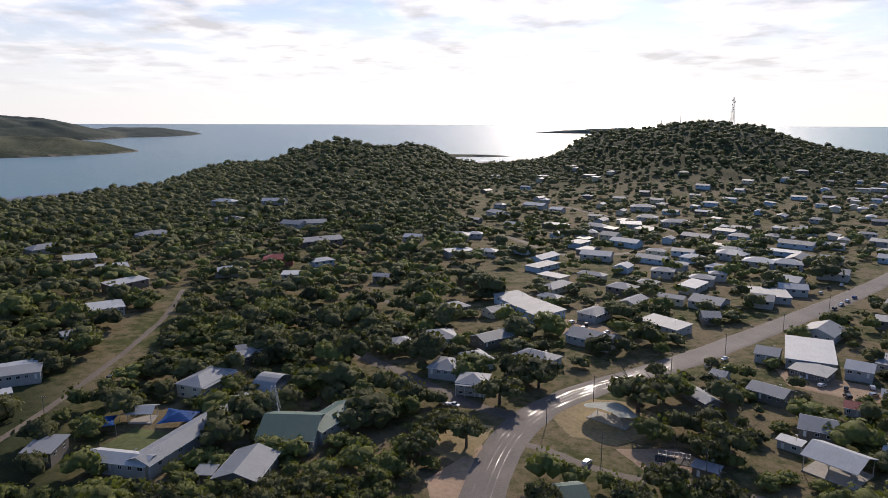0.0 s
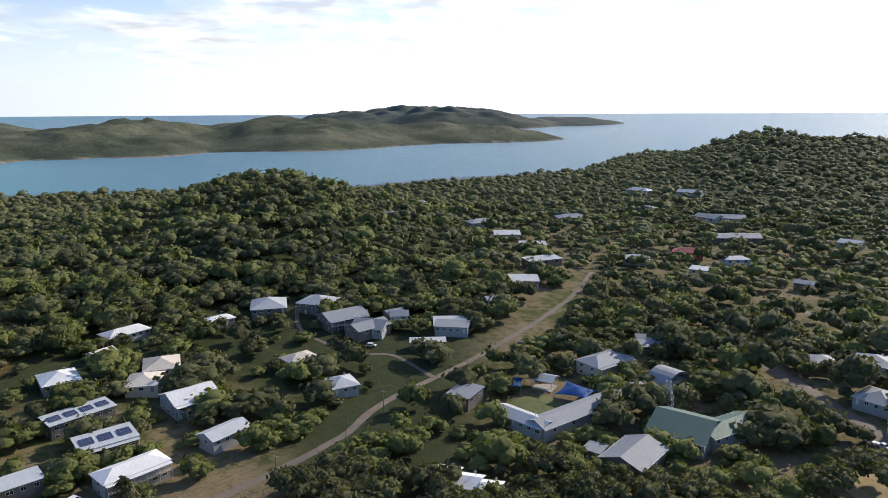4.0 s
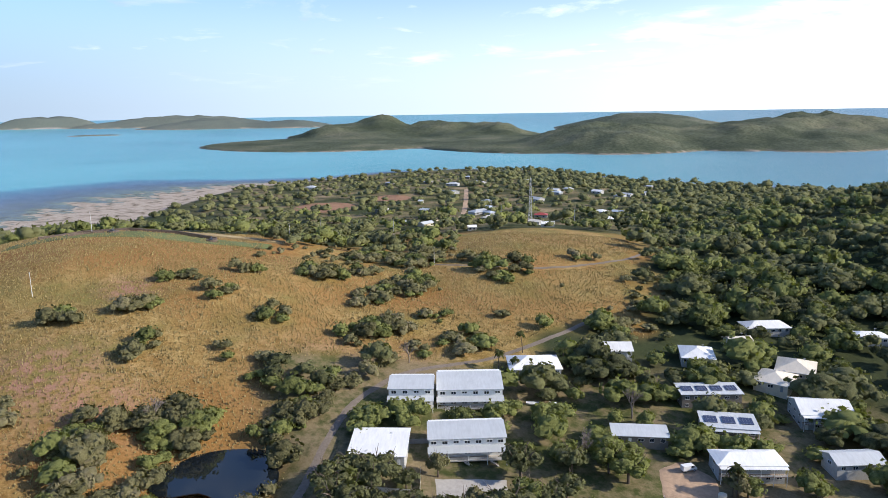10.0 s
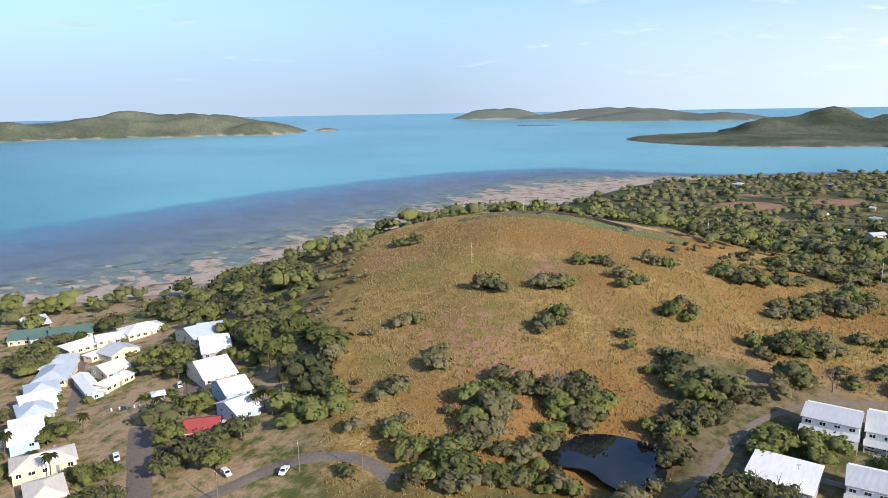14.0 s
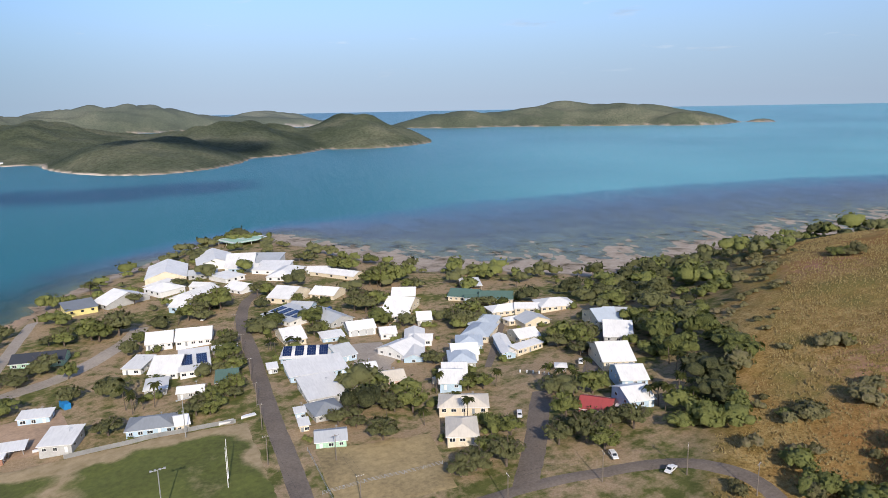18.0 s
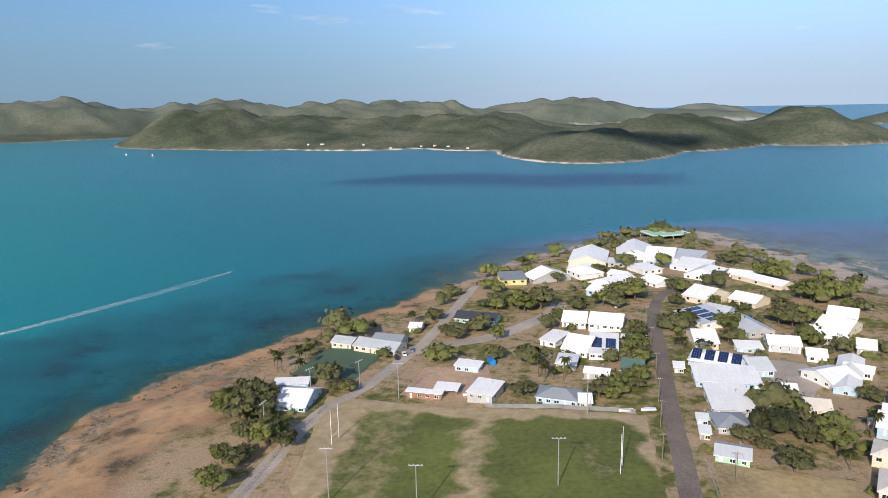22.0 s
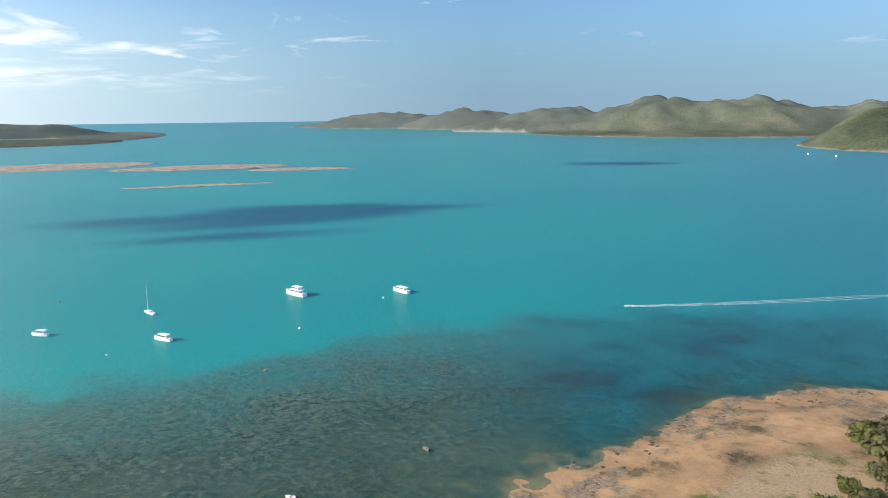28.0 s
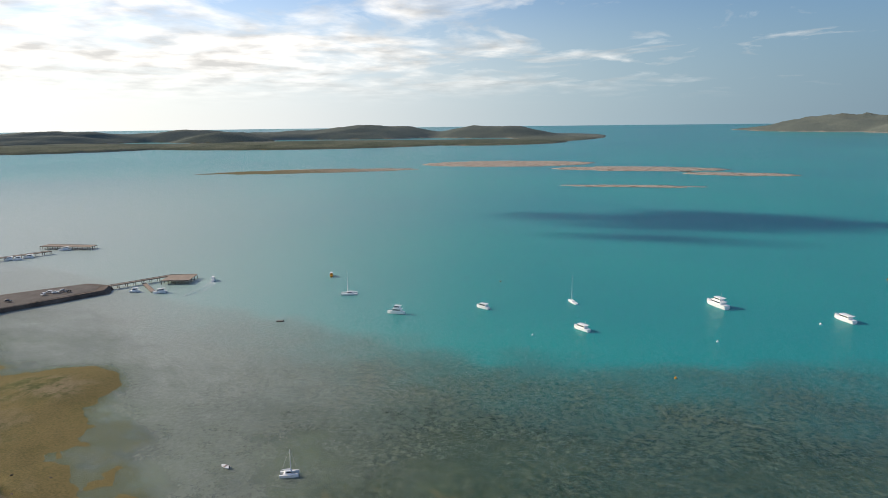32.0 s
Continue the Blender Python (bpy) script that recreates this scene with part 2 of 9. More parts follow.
def land(x, y):
    """Height of ground or sea bed."""
    x, y = np.asarray(x, float), np.asarray(y, float)
    az, r = polar(x, y)
    shore = np.interp(az, SHORE_T[:, 0], SHORE_T[:, 1]) + ripple(x, y, 55, 3) * np.minimum(7, r / 60)
    reef = np.interp(az, REEF_T[:, 0], REEF_T[:, 1]) + ripple(x, y, 90, 4) * 12
    bare = np.interp(az, BARE_T[:, 0], BARE_T[:, 1])
    d = shore - r
    base = 0.5 + 4.2 * (1 - np.exp(-np.maximum(d, 0) / 26)) + 5.0 * smooth(120, 420, d)
    hills = 0.0
    for a, q, h, along, across in HILLS:
        hx, hy = spot(a, q)
        cx, cy = -math.sin(radians(a)), math.cos(radians(a))
        u, v = (x - hx) * cx + (y - hy) * cy, (x - hx) * -cy + (y - hy) * cx
        hills = hills + h * np.exp(-0.5 * ((u / along) ** 2 + (v / across) ** 2))
    hills = hills * smooth(0, 90, d) * (1 + 0.07 * ripple(x, y, 130, 5))
    # pond by the road and the far lagoon
    px, py = spot(104.4, 196)
    hills = hills - 6.0 * np.exp(-0.5 * (((x - px) / 16) ** 2 + ((y - py) / 16) ** 2))
    lx, ly = spot(357.5, 2250)
    lagoon = np.exp(-(((x - lx) / 190) ** 2 + ((y - ly) / 360) ** 2) ** 2)
    dry = base + hills + 0.25 * ripple(x, y, 30, 6)
    dry = dry * (1 - lagoon) - 4.0 * lagoon
    u = np.maximum(-d, 0) / np.maximum(reef - shore, 15)
    bed = np.where(u < bare, 0.55 * (1 - u / bare) - 0.05, -0.05 - 2.6 * np.clip((u - bare) / (1 - bare), 0, 1) ** (1.6 - 1.0 * smooth(184, 194, az) * (1 - smooth(224, 236, az))))
    bed = bed + (0.25 * ripple(x, y, 38, 7) + 0.15 * ripple(x, y, 13, 8)) * smooth(0, 0.1, u)
    bed = bed - 0.4 * smooth(229, 236, az) * (1 - smooth(296, 300, az)) * smooth(0, 0.04, u)
    for a, q, wide in ((303.4, 360, 26), (306.3, 352, 32), (308.2, 310, 26), (309.2, 262, 22)):
        bed = bed + 1.3 * np.exp(-(((x - spot(a, q)[0]) ** 2 + (y - spot(a, q)[1]) ** 2) / wide ** 2) ** 2)
    bed = bed - 12 * (1 - np.exp(-np.maximum(r - reef, 0) / 130))
    near = np.where(d > 0, dry, bed)
    far = 0.0
    for a, q, wa, dr, h, p in FAR_LAND:
        e = 1 - (((az - a + 180) % 360 - 180) / wa) ** 2 - ((r - q) / dr) ** 2
        far = far + (h * np.maximum(e, 0) ** p) ** 3
    far = np.cbrt(far)
    far = far * (0.93 + 0.19 * ripple(x, y, 420, 9) + (0.12 * ripple(x, y, 190, 10) + 0.05 * ripple(x, y, 80, 26)) * (1 - 0.7 * smooth(2900, 4400, r))) - 0.25
    return np.where(far > 0, np.maximum(near, far), near)


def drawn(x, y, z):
    """Draws what lies over 2.6 km off closer and higher along its line of sight, to look right from the camera alone,
    so that the horizon lies within 4.9 km.
    """
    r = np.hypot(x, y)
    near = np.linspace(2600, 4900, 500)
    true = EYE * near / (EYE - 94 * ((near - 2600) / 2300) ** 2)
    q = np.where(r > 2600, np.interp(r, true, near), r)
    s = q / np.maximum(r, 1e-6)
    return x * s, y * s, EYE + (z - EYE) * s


def ground_z(x, y):
    return float(land(x, y))

# ---- materials ----
def nodes_of(name):
    m = bpy.data.materials.new(name)
    m.use_nodes = True
    nt = m.node_tree
    return m, nt, nt.nodes["Principled BSDF"], nt.nodes.new, nt.links.new


def tex(n, link, kind, scale, vector=None, detail=4, rough=0.55):
    t = n(kind)
    t.inputs["Scale"].default_value = scale
    if "Detail" in t.inputs:
        t.inputs["Detail"].default_value = detail
    if "Roughness" in t.inputs:
        t.inputs["Roughness"].default_value = rough
    if vector is not None:
        link(vector, t.inputs["Vector"])
    return t


def ramp_of(n, link, fac, *stops):
    r = n("ShaderNodeValToRGB")
    els = r.color_ramp.elements
    while len(els) < len(stops):
        els.new(0.5)
    for e, (p, c) in zip(els, stops):
        e.position, e.color = p, (*c, 1) if len(c) == 3 else c
    link(fac, r.inputs[0])
    return r.outputs[0]


def mixed(n, link, fac, a, b, mode="MIX"):
    m = n("ShaderNodeMixRGB")
    m.blend_type = mode
    for s, v in zip(m.inputs, (fac, a, b)):
        if isinstance(v, (int, float)):
            s.default_value = v
        elif isinstance(v, tuple):
            s.default_value = (*v, 1)
        else:
            link(v, s)
    return m.outputs[0]


def maths(n, link, op, a, b=0.0):
    m = n("ShaderNodeMath")
    m.operation = op
    m.use_clamp = op in ("SUBTRACT", "ADD", "MULTIPLY")
    for s, v in zip(m.inputs, (a, b)):
        if isinstance(v, (int, float)):
            s.default_value = v
        else:
            link(v, s)
    return m.outputs[0]


def paint(name, color, rough=0.55, vary=0.12, grain=3.0, stains=0.35, bump=0.15, metal=0.0, random_tone=0.0, spec=0.4):
    """A plain surface with grain and stains at two scales."""
    m, nt, bsdf, n, link = nodes_of(name)
    geo = n("ShaderNodeTexCoord").outputs["Object"]
    fine = tex(n, link, "ShaderNodeTexNoise", grain, geo, 6, 0.65).outputs["Fac"]
    broad = tex(n, link, "ShaderNodeTexNoise", stains, geo, 5, 0.6).outputs["Fac"]
    dark, lite = tuple(c * (1 - vary * 1.6) for c in color), tuple(min(1, c * (1 + vary)) for c in color)
    c = ramp_of(n, link, maths(n, link, "ADD", maths(n, link, "MULTIPLY", fine, 0.5), maths(n, link, "MULTIPLY", broad, 0.5)), (0.32, dark), (0.62, lite))
    if random_tone:
        info = n("ShaderNodeObjectInfo")
        tone = n("ShaderNodeMapRange")
        tone.inputs[3].default_value, tone.inputs[4].default_value = 1 - random_tone, 1 + random_tone * 0.4
        link(info.outputs["Random"], tone.inputs[0])
        c = mixed(n, link, 1.0, c, tone.outputs[0], "MULTIPLY")
    link(c, bsdf.inputs["Base Color"])
    bsdf.inputs["Roughness"].default_value, bsdf.inputs["Metallic"].default_value = rough, metal
    bsdf.inputs["Specular IOR Level"].default_value = spec
    b = n("ShaderNodeBump")
    b.inputs["Strength"].default_value, b.inputs["Distance"].default_value = bump, 0.05
    link(fine, b.inputs["Height"])
    link(b.outputs[0], bsdf.inputs["Normal"])
    return m


def sheet_metal(name, color, rough=0.38, rust=0.0):
    """Corrugated roof sheeting: ribs down the slope, dirt streaks, a little rust."""
    m, nt, bsdf, n, link = nodes_of(name)
    co = n("ShaderNodeTexCoord").outputs["Object"]
    wave = n("ShaderNodeTexWave")
    wave.inputs["Scale"].default_value, wave.bands_direction = 1.6, "X"
    link(co, wave.inputs["Vector"])
    stretch = n("ShaderNodeMapping")
    stretch.inputs["Scale"].default_value = (1.6, 0.25, 1)
    link(co, stretch.inputs[0])
    streak = tex(n, link, "ShaderNodeTexNoise", 1.0, stretch.outputs[0], 6, 0.6).outputs["Fac"]
    broad = tex(n, link, "ShaderNodeTexNoise", 0.16, co, 4).outputs["Fac"]
    c = ramp_of(n, link, maths(n, link, "ADD", maths(n, link, "MULTIPLY", streak, 0.55), maths(n, link, "MULTIPLY", broad, 0.45)),
                (0.34, tuple(v * 0.86 for v in color)), (0.55, color), (0.75, tuple(min(1, v * 1.08) for v in color)))
    info = n("ShaderNodeObjectInfo")
    tone = n("ShaderNodeMapRange")
    tone.inputs[3].default_value, tone.inputs[4].default_value = 0.88, 1.05
    link(info.outputs["Random"], tone.inputs[0])
    c = mixed(n, link, 1.0, c, tone.outputs[0], "MULTIPLY")
    if rust:
        spots = ramp_of(n, link, tex(n, link, "ShaderNodeTexNoise", 0.5, co, 8, 0.7).outputs["Fac"], (0.60 - rust * 0.2, (0, 0, 0)), (0.72, (1, 1, 1)))
        c = mixed(n, link, spots, c, (0.16, 0.07, 0.04))
    link(c, bsdf.inputs["Base Color"])
    bsdf.inputs["Roughness"].default_value = rough
    bsdf.inputs["Specular IOR Level"].default_value = 0.3
    b = n("ShaderNodeBump")
    b.inputs["Strength"].default_value, b.inputs["Distance"].default_value = 0.5, 0.03
    link(wave.outputs["Fac"], b.inputs["Height"])
    link(b.outputs[0], bsdf.inputs["Normal"])
    return m


def leaf(name, dark, lite, dry=None, through=0.25):
    """Foliage: tone per tree (attribute), per clump and per leaf, with leafy relief."""
    m, nt, bsdf, n, link = nodes_of(name)
    tone = n("ShaderNodeAttribute")
    tone.attribute_name = "tone"
    geo = n("ShaderNodeNewGeometry")
    isl = geo.outputs["Random Per Island"]
    clump = tex(n, link, "ShaderNodeTexNoise", 0.55, geo.outputs["Position"], 3, 0.6).outputs["Fac"]
    fine = tex(n, link, "ShaderNodeTexNoise", 1.9, geo.outputs["Position"], 6, 0.78).outputs["Fac"]
    obj = n("ShaderNodeObjectInfo").outputs["Random"]
    k = maths(n, link, "ADD", maths(n, link, "MULTIPLY", isl, 0.08), maths(n, link, "ADD", maths(n, link, "MULTIPLY", tone.outputs["Fac"], 0.36), maths(n, link, "MULTIPLY", obj, 0.18)))
    k = maths(n, link, "ADD", k, maths(n, link, "ADD", maths(n, link, "MULTIPLY", fine, 0.62), maths(n, link, "MULTIPLY", maths(n, link, "SUBTRACT", clump, 0.3), 0.4)))
    stops = [(0.44, dark), (0.76, lite)] + ([(1.0, dry)] if dry else [])
    c = ramp_of(n, link, k, *stops)
    link(c, bsdf.inputs["Base Color"])
    bsdf.inputs["Roughness"].default_value = 0.7
    bsdf.inputs["Specular IOR Level"].default_value = 0.12
    b = n("ShaderNodeBump")
    b.inputs["Strength"].default_value, b.inputs["Distance"].default_value = 1.0, 0.9
    link(fine, b.inputs["Height"])
    link(b.outputs[0], bsdf.inputs["Normal"])
    tr = n("ShaderNodeBsdfTranslucent")
    link(mixed(n, link, 1.0, c, (1.0, 1.1, 0.5), "MULTIPLY"), tr.inputs[0])
    mx = n("ShaderNodeMixShader")
    mx.inputs[0].default_value = through
    link(bsdf.outputs[0], mx.inputs[1])
    link(tr.outputs[0], mx.inputs[2])
    link(mx.outputs[0], nt.nodes["Material Output"].inputs[0])
    return m


def ground_material():
    m, nt, bsdf, n, link = nodes_of("ground_cover")
    pos = n("ShaderNodeNewGeometry").outputs["Position"]

    def attr(name):
        a = n("ShaderNodeAttribute")
        a.attribute_name = name
        return a.outputs["Fac"]

    n300 = tex(n, link, "ShaderNodeTexNoise", 0.004, pos, 8, 0.62).outputs["Fac"]
    n30 = tex(n, link, "ShaderNodeTexNoise", 0.03, pos, 7, 0.62).outputs["Fac"]
    n5 = tex(n, link, "ShaderNodeTexNoise", 0.22, pos, 7, 0.65).outputs["Fac"]
    n1 = tex(n, link, "ShaderNodeTexNoise", 1.1, pos, 6, 0.7).outputs["Fac"]
    # woodland floor and far bush
    wood = ramp_of(n, link, n5, (0.3, (0.020, 0.027, 0.012)), (0.7, (0.055, 0.066, 0.026)))
    bush = ramp_of(n, link, n1, (0.25, (0.022, 0.032, 0.014)), (0.7, (0.085, 0.10, 0.042)))
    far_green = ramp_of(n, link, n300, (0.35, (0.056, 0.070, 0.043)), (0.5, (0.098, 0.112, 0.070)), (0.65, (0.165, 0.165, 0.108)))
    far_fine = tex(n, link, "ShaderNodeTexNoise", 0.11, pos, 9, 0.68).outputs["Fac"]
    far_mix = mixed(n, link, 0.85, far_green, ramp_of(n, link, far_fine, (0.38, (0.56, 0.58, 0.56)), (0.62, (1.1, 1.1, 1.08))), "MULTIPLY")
    # haze painted into the far hills: blue-grey with distance from 3.3 km
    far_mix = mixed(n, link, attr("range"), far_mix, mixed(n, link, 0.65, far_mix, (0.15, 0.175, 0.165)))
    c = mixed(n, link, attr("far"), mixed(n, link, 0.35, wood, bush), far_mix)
    # dry golden grass: random tones, the darkest deepened for shadow between clumps
    gold = ramp_of(n, link, maths(n, link, "ADD", maths(n, link, "MULTIPLY", n1, 0.55), maths(n, link, "MULTIPLY", n5, 0.45)),
                   (0.34, (0.112, 0.065, 0.020)), (0.48, (0.275, 0.178, 0.059)), (0.62, (0.45, 0.325, 0.135)))
    olive = ramp_of(n, link, n1, (0.3, (0.125, 0.108, 0.030)), (0.7, (0.265, 0.215, 0.068)))
    gold = mixed(n, link, ramp_of(n, link, n30, (0.46, (0, 0, 0)), (0.62, (1, 1, 1))), gold, olive)
    n90 = tex(n, link, "ShaderNodeTexNoise", 0.011, pos, 6, 0.6).outputs["Fac"]
    gold = mixed(n, link, ramp_of(n, link, n90, (0.45, (0, 0, 0)), (0.58, (0.8, 0.8, 0.8))), gold, ramp_of(n, link, n1, (0.3, (0.185, 0.088, 0.027)), (0.7, (0.355, 0.185, 0.062))))
    red = ramp_of(n, link, n5, (0.3, (0.24, 0.115, 0.075)), (0.7, (0.38, 0.21, 0.145)))
    gold = mixed(n, link, maths(n, link, "MULTIPLY", attr("red"), ramp_of(n, link, n5, (0.42, (0, 0, 0)), (0.56, (1, 1, 1)))), gold, red)
    c = mixed(n, link, attr("dry"), c, gold)
    # town ground: worn lawn and bare earth
    lawn = ramp_of(n, link, n5, (0.3, (0.075, 0.088, 0.024)), (0.7, (0.185, 0.18, 0.056)))
    earth = ramp_of(n, link, n1, (0.3, (0.28, 0.195, 0.11)), (0.7, (0.45, 0.335, 0.21)))
    town = mixed(n, link, ramp_of(n, link, maths(n, link, "ADD", maths(n, link, "MULTIPLY", n30, 0.55), maths(n, link, "MULTIPLY", n5, 0.45)), (0.43, (0, 0, 0)), (0.54, (1, 1, 1))), lawn, earth)
    c = mixed(n, link, attr("town"), c, town)
    # shore: sand, weed and rock
    sand = ramp_of(n, link, n5, (0.3, (0.37, 0.215, 0.108)), (0.7, (0.51, 0.335, 0.185)))
    weed = ramp_of(n, link, n1, (0.3, (0.05, 0.040, 0.026)), (0.7, (0.16, 0.125, 0.075)))
    weed = mixed(n, link, attr("weedy"), weed, ramp_of(n, link, n1, (0.3, (0.075, 0.078, 0.026)), (0.7, (0.19, 0.145, 0.055))))
    sand = mixed(n, link, ramp_of(n, link, n30, (0.44, (0, 0, 0)), (0.60, (0.8, 0.8, 0.8))), sand, ramp_of(n, link, n1, (0.3, (0.24, 0.145, 0.078)), (0.7, (0.35, 0.225, 0.13))))
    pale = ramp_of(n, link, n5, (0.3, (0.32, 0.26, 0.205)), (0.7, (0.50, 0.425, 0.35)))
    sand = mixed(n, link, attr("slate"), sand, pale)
    sand = mixed(n, link, ramp_of(n, link, tex(n, link, "ShaderNodeTexNoise", 0.055, pos, 9, 0.68).outputs["Fac"], (0.50, (0, 0, 0)), (0.64, (1, 1, 1))), sand, weed)
    sand = mixed(n, link, maths(n, link, "MULTIPLY", attr("weedy"), 0.9), sand, weed)
    platform = ramp_of(n, link, tex(n, link, "ShaderNodeTexNoise", 0.16, pos, 9, 0.72).outputs["Fac"], (0.36, (0.055, 0.044, 0.030)), (0.47, (0.18, 0.14, 0.085)), (0.56, (0.33, 0.26, 0.175)), (0.68, (0.15, 0.13, 0.065)))
    sand = mixed(n, link, maths(n, link, "MULTIPLY", attr("rocky"), 0.9), sand, platform)
    c = mixed(n, link, attr("sand"), c, sand)
    c = mixed(n, link, attr("beach"), c, (0.66, 0.56, 0.46))
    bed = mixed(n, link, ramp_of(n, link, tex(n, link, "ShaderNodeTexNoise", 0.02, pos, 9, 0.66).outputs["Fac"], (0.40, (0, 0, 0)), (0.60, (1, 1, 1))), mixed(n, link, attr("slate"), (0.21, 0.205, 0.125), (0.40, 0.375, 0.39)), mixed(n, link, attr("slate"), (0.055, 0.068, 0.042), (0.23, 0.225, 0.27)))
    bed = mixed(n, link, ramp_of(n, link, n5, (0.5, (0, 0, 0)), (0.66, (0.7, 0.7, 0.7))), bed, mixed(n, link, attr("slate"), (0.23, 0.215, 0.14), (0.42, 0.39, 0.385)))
    c = mixed(n, link, attr("bed"), c, bed)
    link(c, bsdf.inputs["Base Color"])
    bsdf.inputs["Roughness"].default_value, bsdf.inputs["Specular IOR Level"].default_value = 0.92, 0.1
    hgt = mixed(n, link, attr("far"), n1, far_fine)
    b = n("ShaderNodeBump")
    dist = n("ShaderNodeMapRange")
    dist.inputs[3].default_value, dist.inputs[4].default_value = 0.28, 4.5
    link(attr("far"), dist.inputs[0])
    link(dist.outputs[0], b.inputs["Distance"])
    b.inputs["Strength"].default_value = 0.8
    link(hgt, b.inputs["Height"])
    link(b.outputs[0], bsdf.inputs["Normal"])
    return m


def water_material():
    m, nt, bsdf, n, link = nodes_of("sea_water")
    pos = n("ShaderNodeNewGeometry").outputs["Position"]
    a = n("ShaderNodeAttribute")
    a.attribute_name = "depth"
    depth = a.outputs["Fac"]
    n400 = tex(n, link, "ShaderNodeTexNoise", 0.0016, pos, 6, 0.55).outputs["Fac"]
    drift = tex(n, link, "ShaderNodeTexNoise", 0.02, pos, 6, 0.6).outputs["Fac"]
    d2 = maths(n, link, "ADD", depth, maths(n, link, "MULTIPLY", maths(n, link, "SUBTRACT", drift, 0.45), 0.10))
    def attr(name):
        at = n("ShaderNodeAttribute")
        at.attribute_name = name
        return at.outputs["Fac"]

    open_sea = mixed(n, link, attr("strait"), (0.15, 0.45, 0.50), (0.003, 0.155, 0.190))
    # greyer towards the sun: sky reflection put into the body colour
    open_sea = mixed(n, link, attr("north"), open_sea, (0.07, 0.225, 0.275))
    open_sea = mixed(n, link, attr("sandy"), open_sea, (0.004, 0.270, 0.255))
    grey_flat = ramp_of(n, link, d2, (0.0, (0.26, 0.28, 0.345)), (0.10, (0.15, 0.21, 0.31)), (0.24, (0.07, 0.21, 0.335)))
    shallow = ramp_of(n, link, d2, (0.0, (0.095, 0.125, 0.080)), (0.10, (0.040, 0.095, 0.068)), (0.24, (0.030, 0.155, 0.140)))
    shallow = mixed(n, link, attr("lagoon"), grey_flat, shallow)
    coral = tex(n, link, "ShaderNodeTexNoise", 0.3, pos, 9, 0.85).outputs["Fac"]
    patchy = ramp_of(n, link, tex(n, link, "ShaderNodeTexNoise", 0.028, pos, 7, 0.62).outputs["Fac"], (0.36, (0.45, 0.45, 0.45)), (0.58, (1, 1, 1)))
    shallow = mixed(n, link, maths(n, link, "MULTIPLY", attr("lagoon"), patchy), shallow, mixed(n, link, ramp_of(n, link, coral, (0.44, (0, 0, 0)), (0.60, (1, 1, 1))), (0.016, 0.056, 0.042), (0.170, 0.205, 0.130)))
    shallow = mixed(n, link, attr("drop"), shallow, ramp_of(n, link, drift, (0.36, (0.016, 0.034, 0.040)), (0.43, (0.010, 0.085, 0.098)), (0.60, (0.016, 0.145, 0.155))))
    c = mixed(n, link, ramp_of(n, link, d2, (0.14, (0, 0, 0)), (0.42, (1, 1, 1))), shallow, open_sea)
    c = mixed(n, link, ramp_of(n, link, n400, (0.42, (0, 0, 0)), (0.64, (0.5, 0.5, 0.5))), c, mixed(n, link, 0.6, c, (0.004, 0.14, 0.21)))
    # sun-side glare painted into the water, along with a milky silt tone
    c = mixed(n, link, maths(n, link, "MULTIPLY", attr("milky_glare"), 0.82), c, (0.42, 0.455, 0.41))
    # light and dark of wave facets painted into the colour as noise
    chop = tex(n, link, "ShaderNodeTexNoise", 0.5, pos, 7, 0.78).outputs["Fac"]
    c = mixed(n, link, 1.0, c, ramp_of(n, link, chop, (0.38, (0.74, 0.74, 0.74)), (0.62, (1.18, 1.18, 1.18))), "MULTIPLY")
    w1 = tex(n, link, "ShaderNodeTexNoise", 0.8, pos, 6, 0.68)
    w2 = tex(n, link, "ShaderNodeTexNoise", 0.02, pos, 4, 0.6)
    b = n("ShaderNodeBump")
    b.inputs["Strength"].default_value, b.inputs["Distance"].default_value = 0.75, 1.0
    link(maths(n, link, "ADD", maths(n, link, "MULTIPLY", w1.outputs["Fac"], 0.6), maths(n, link, "MULTIPLY", w2.outputs["Fac"], 0.4)), b.inputs["Height"])
    body, gloss, fres, surf = n("ShaderNodeBsdfDiffuse"), n("ShaderNodeBsdfGlossy"), n("ShaderNodeFresnel"), n("ShaderNodeMixShader")
    link(c, body.inputs["Color"])
    gloss.inputs["Roughness"].default_value = 0.32
    fres.inputs["IOR"].default_value = 1.33
    link(b.outputs[0], gloss.inputs["Normal"])
    link(b.outputs[0], fres.inputs["Normal"])
    link(ramp_of(n, link, fres.outputs[0], (0.0, (0, 0, 0)), (0.30, (0.12, 0.12, 0.12)), (0.58, (0.25, 0.25, 0.25)), (0.80, (0.52, 0.52, 0.52)), (1.0, (0.85, 0.85, 0.85))), surf.inputs[0])
    link(body.outputs[0], surf.inputs[1])
    link(gloss.outputs[0], surf.inputs[2])
    clear = n("ShaderNodeBsdfTransparent")
    clear.inputs[0].default_value = (0.74, 0.90, 0.88, 1)
    mx = n("ShaderNodeMixShader")
    link(ramp_of(n, link, depth, (0.0, (0.18, 0.18, 0.18)), (0.05, (0.52, 0.52, 0.52)), (0.13, (0.86, 0.86, 0.86)), (0.3, (1, 1, 1))), mx.inputs[0])
    link(clear.outputs[0], mx.inputs[1])
    link(surf.outputs[0], mx.inputs[2])
    link(mx.outputs[0], nt.nodes["Material Output"].inputs[0])
    return m


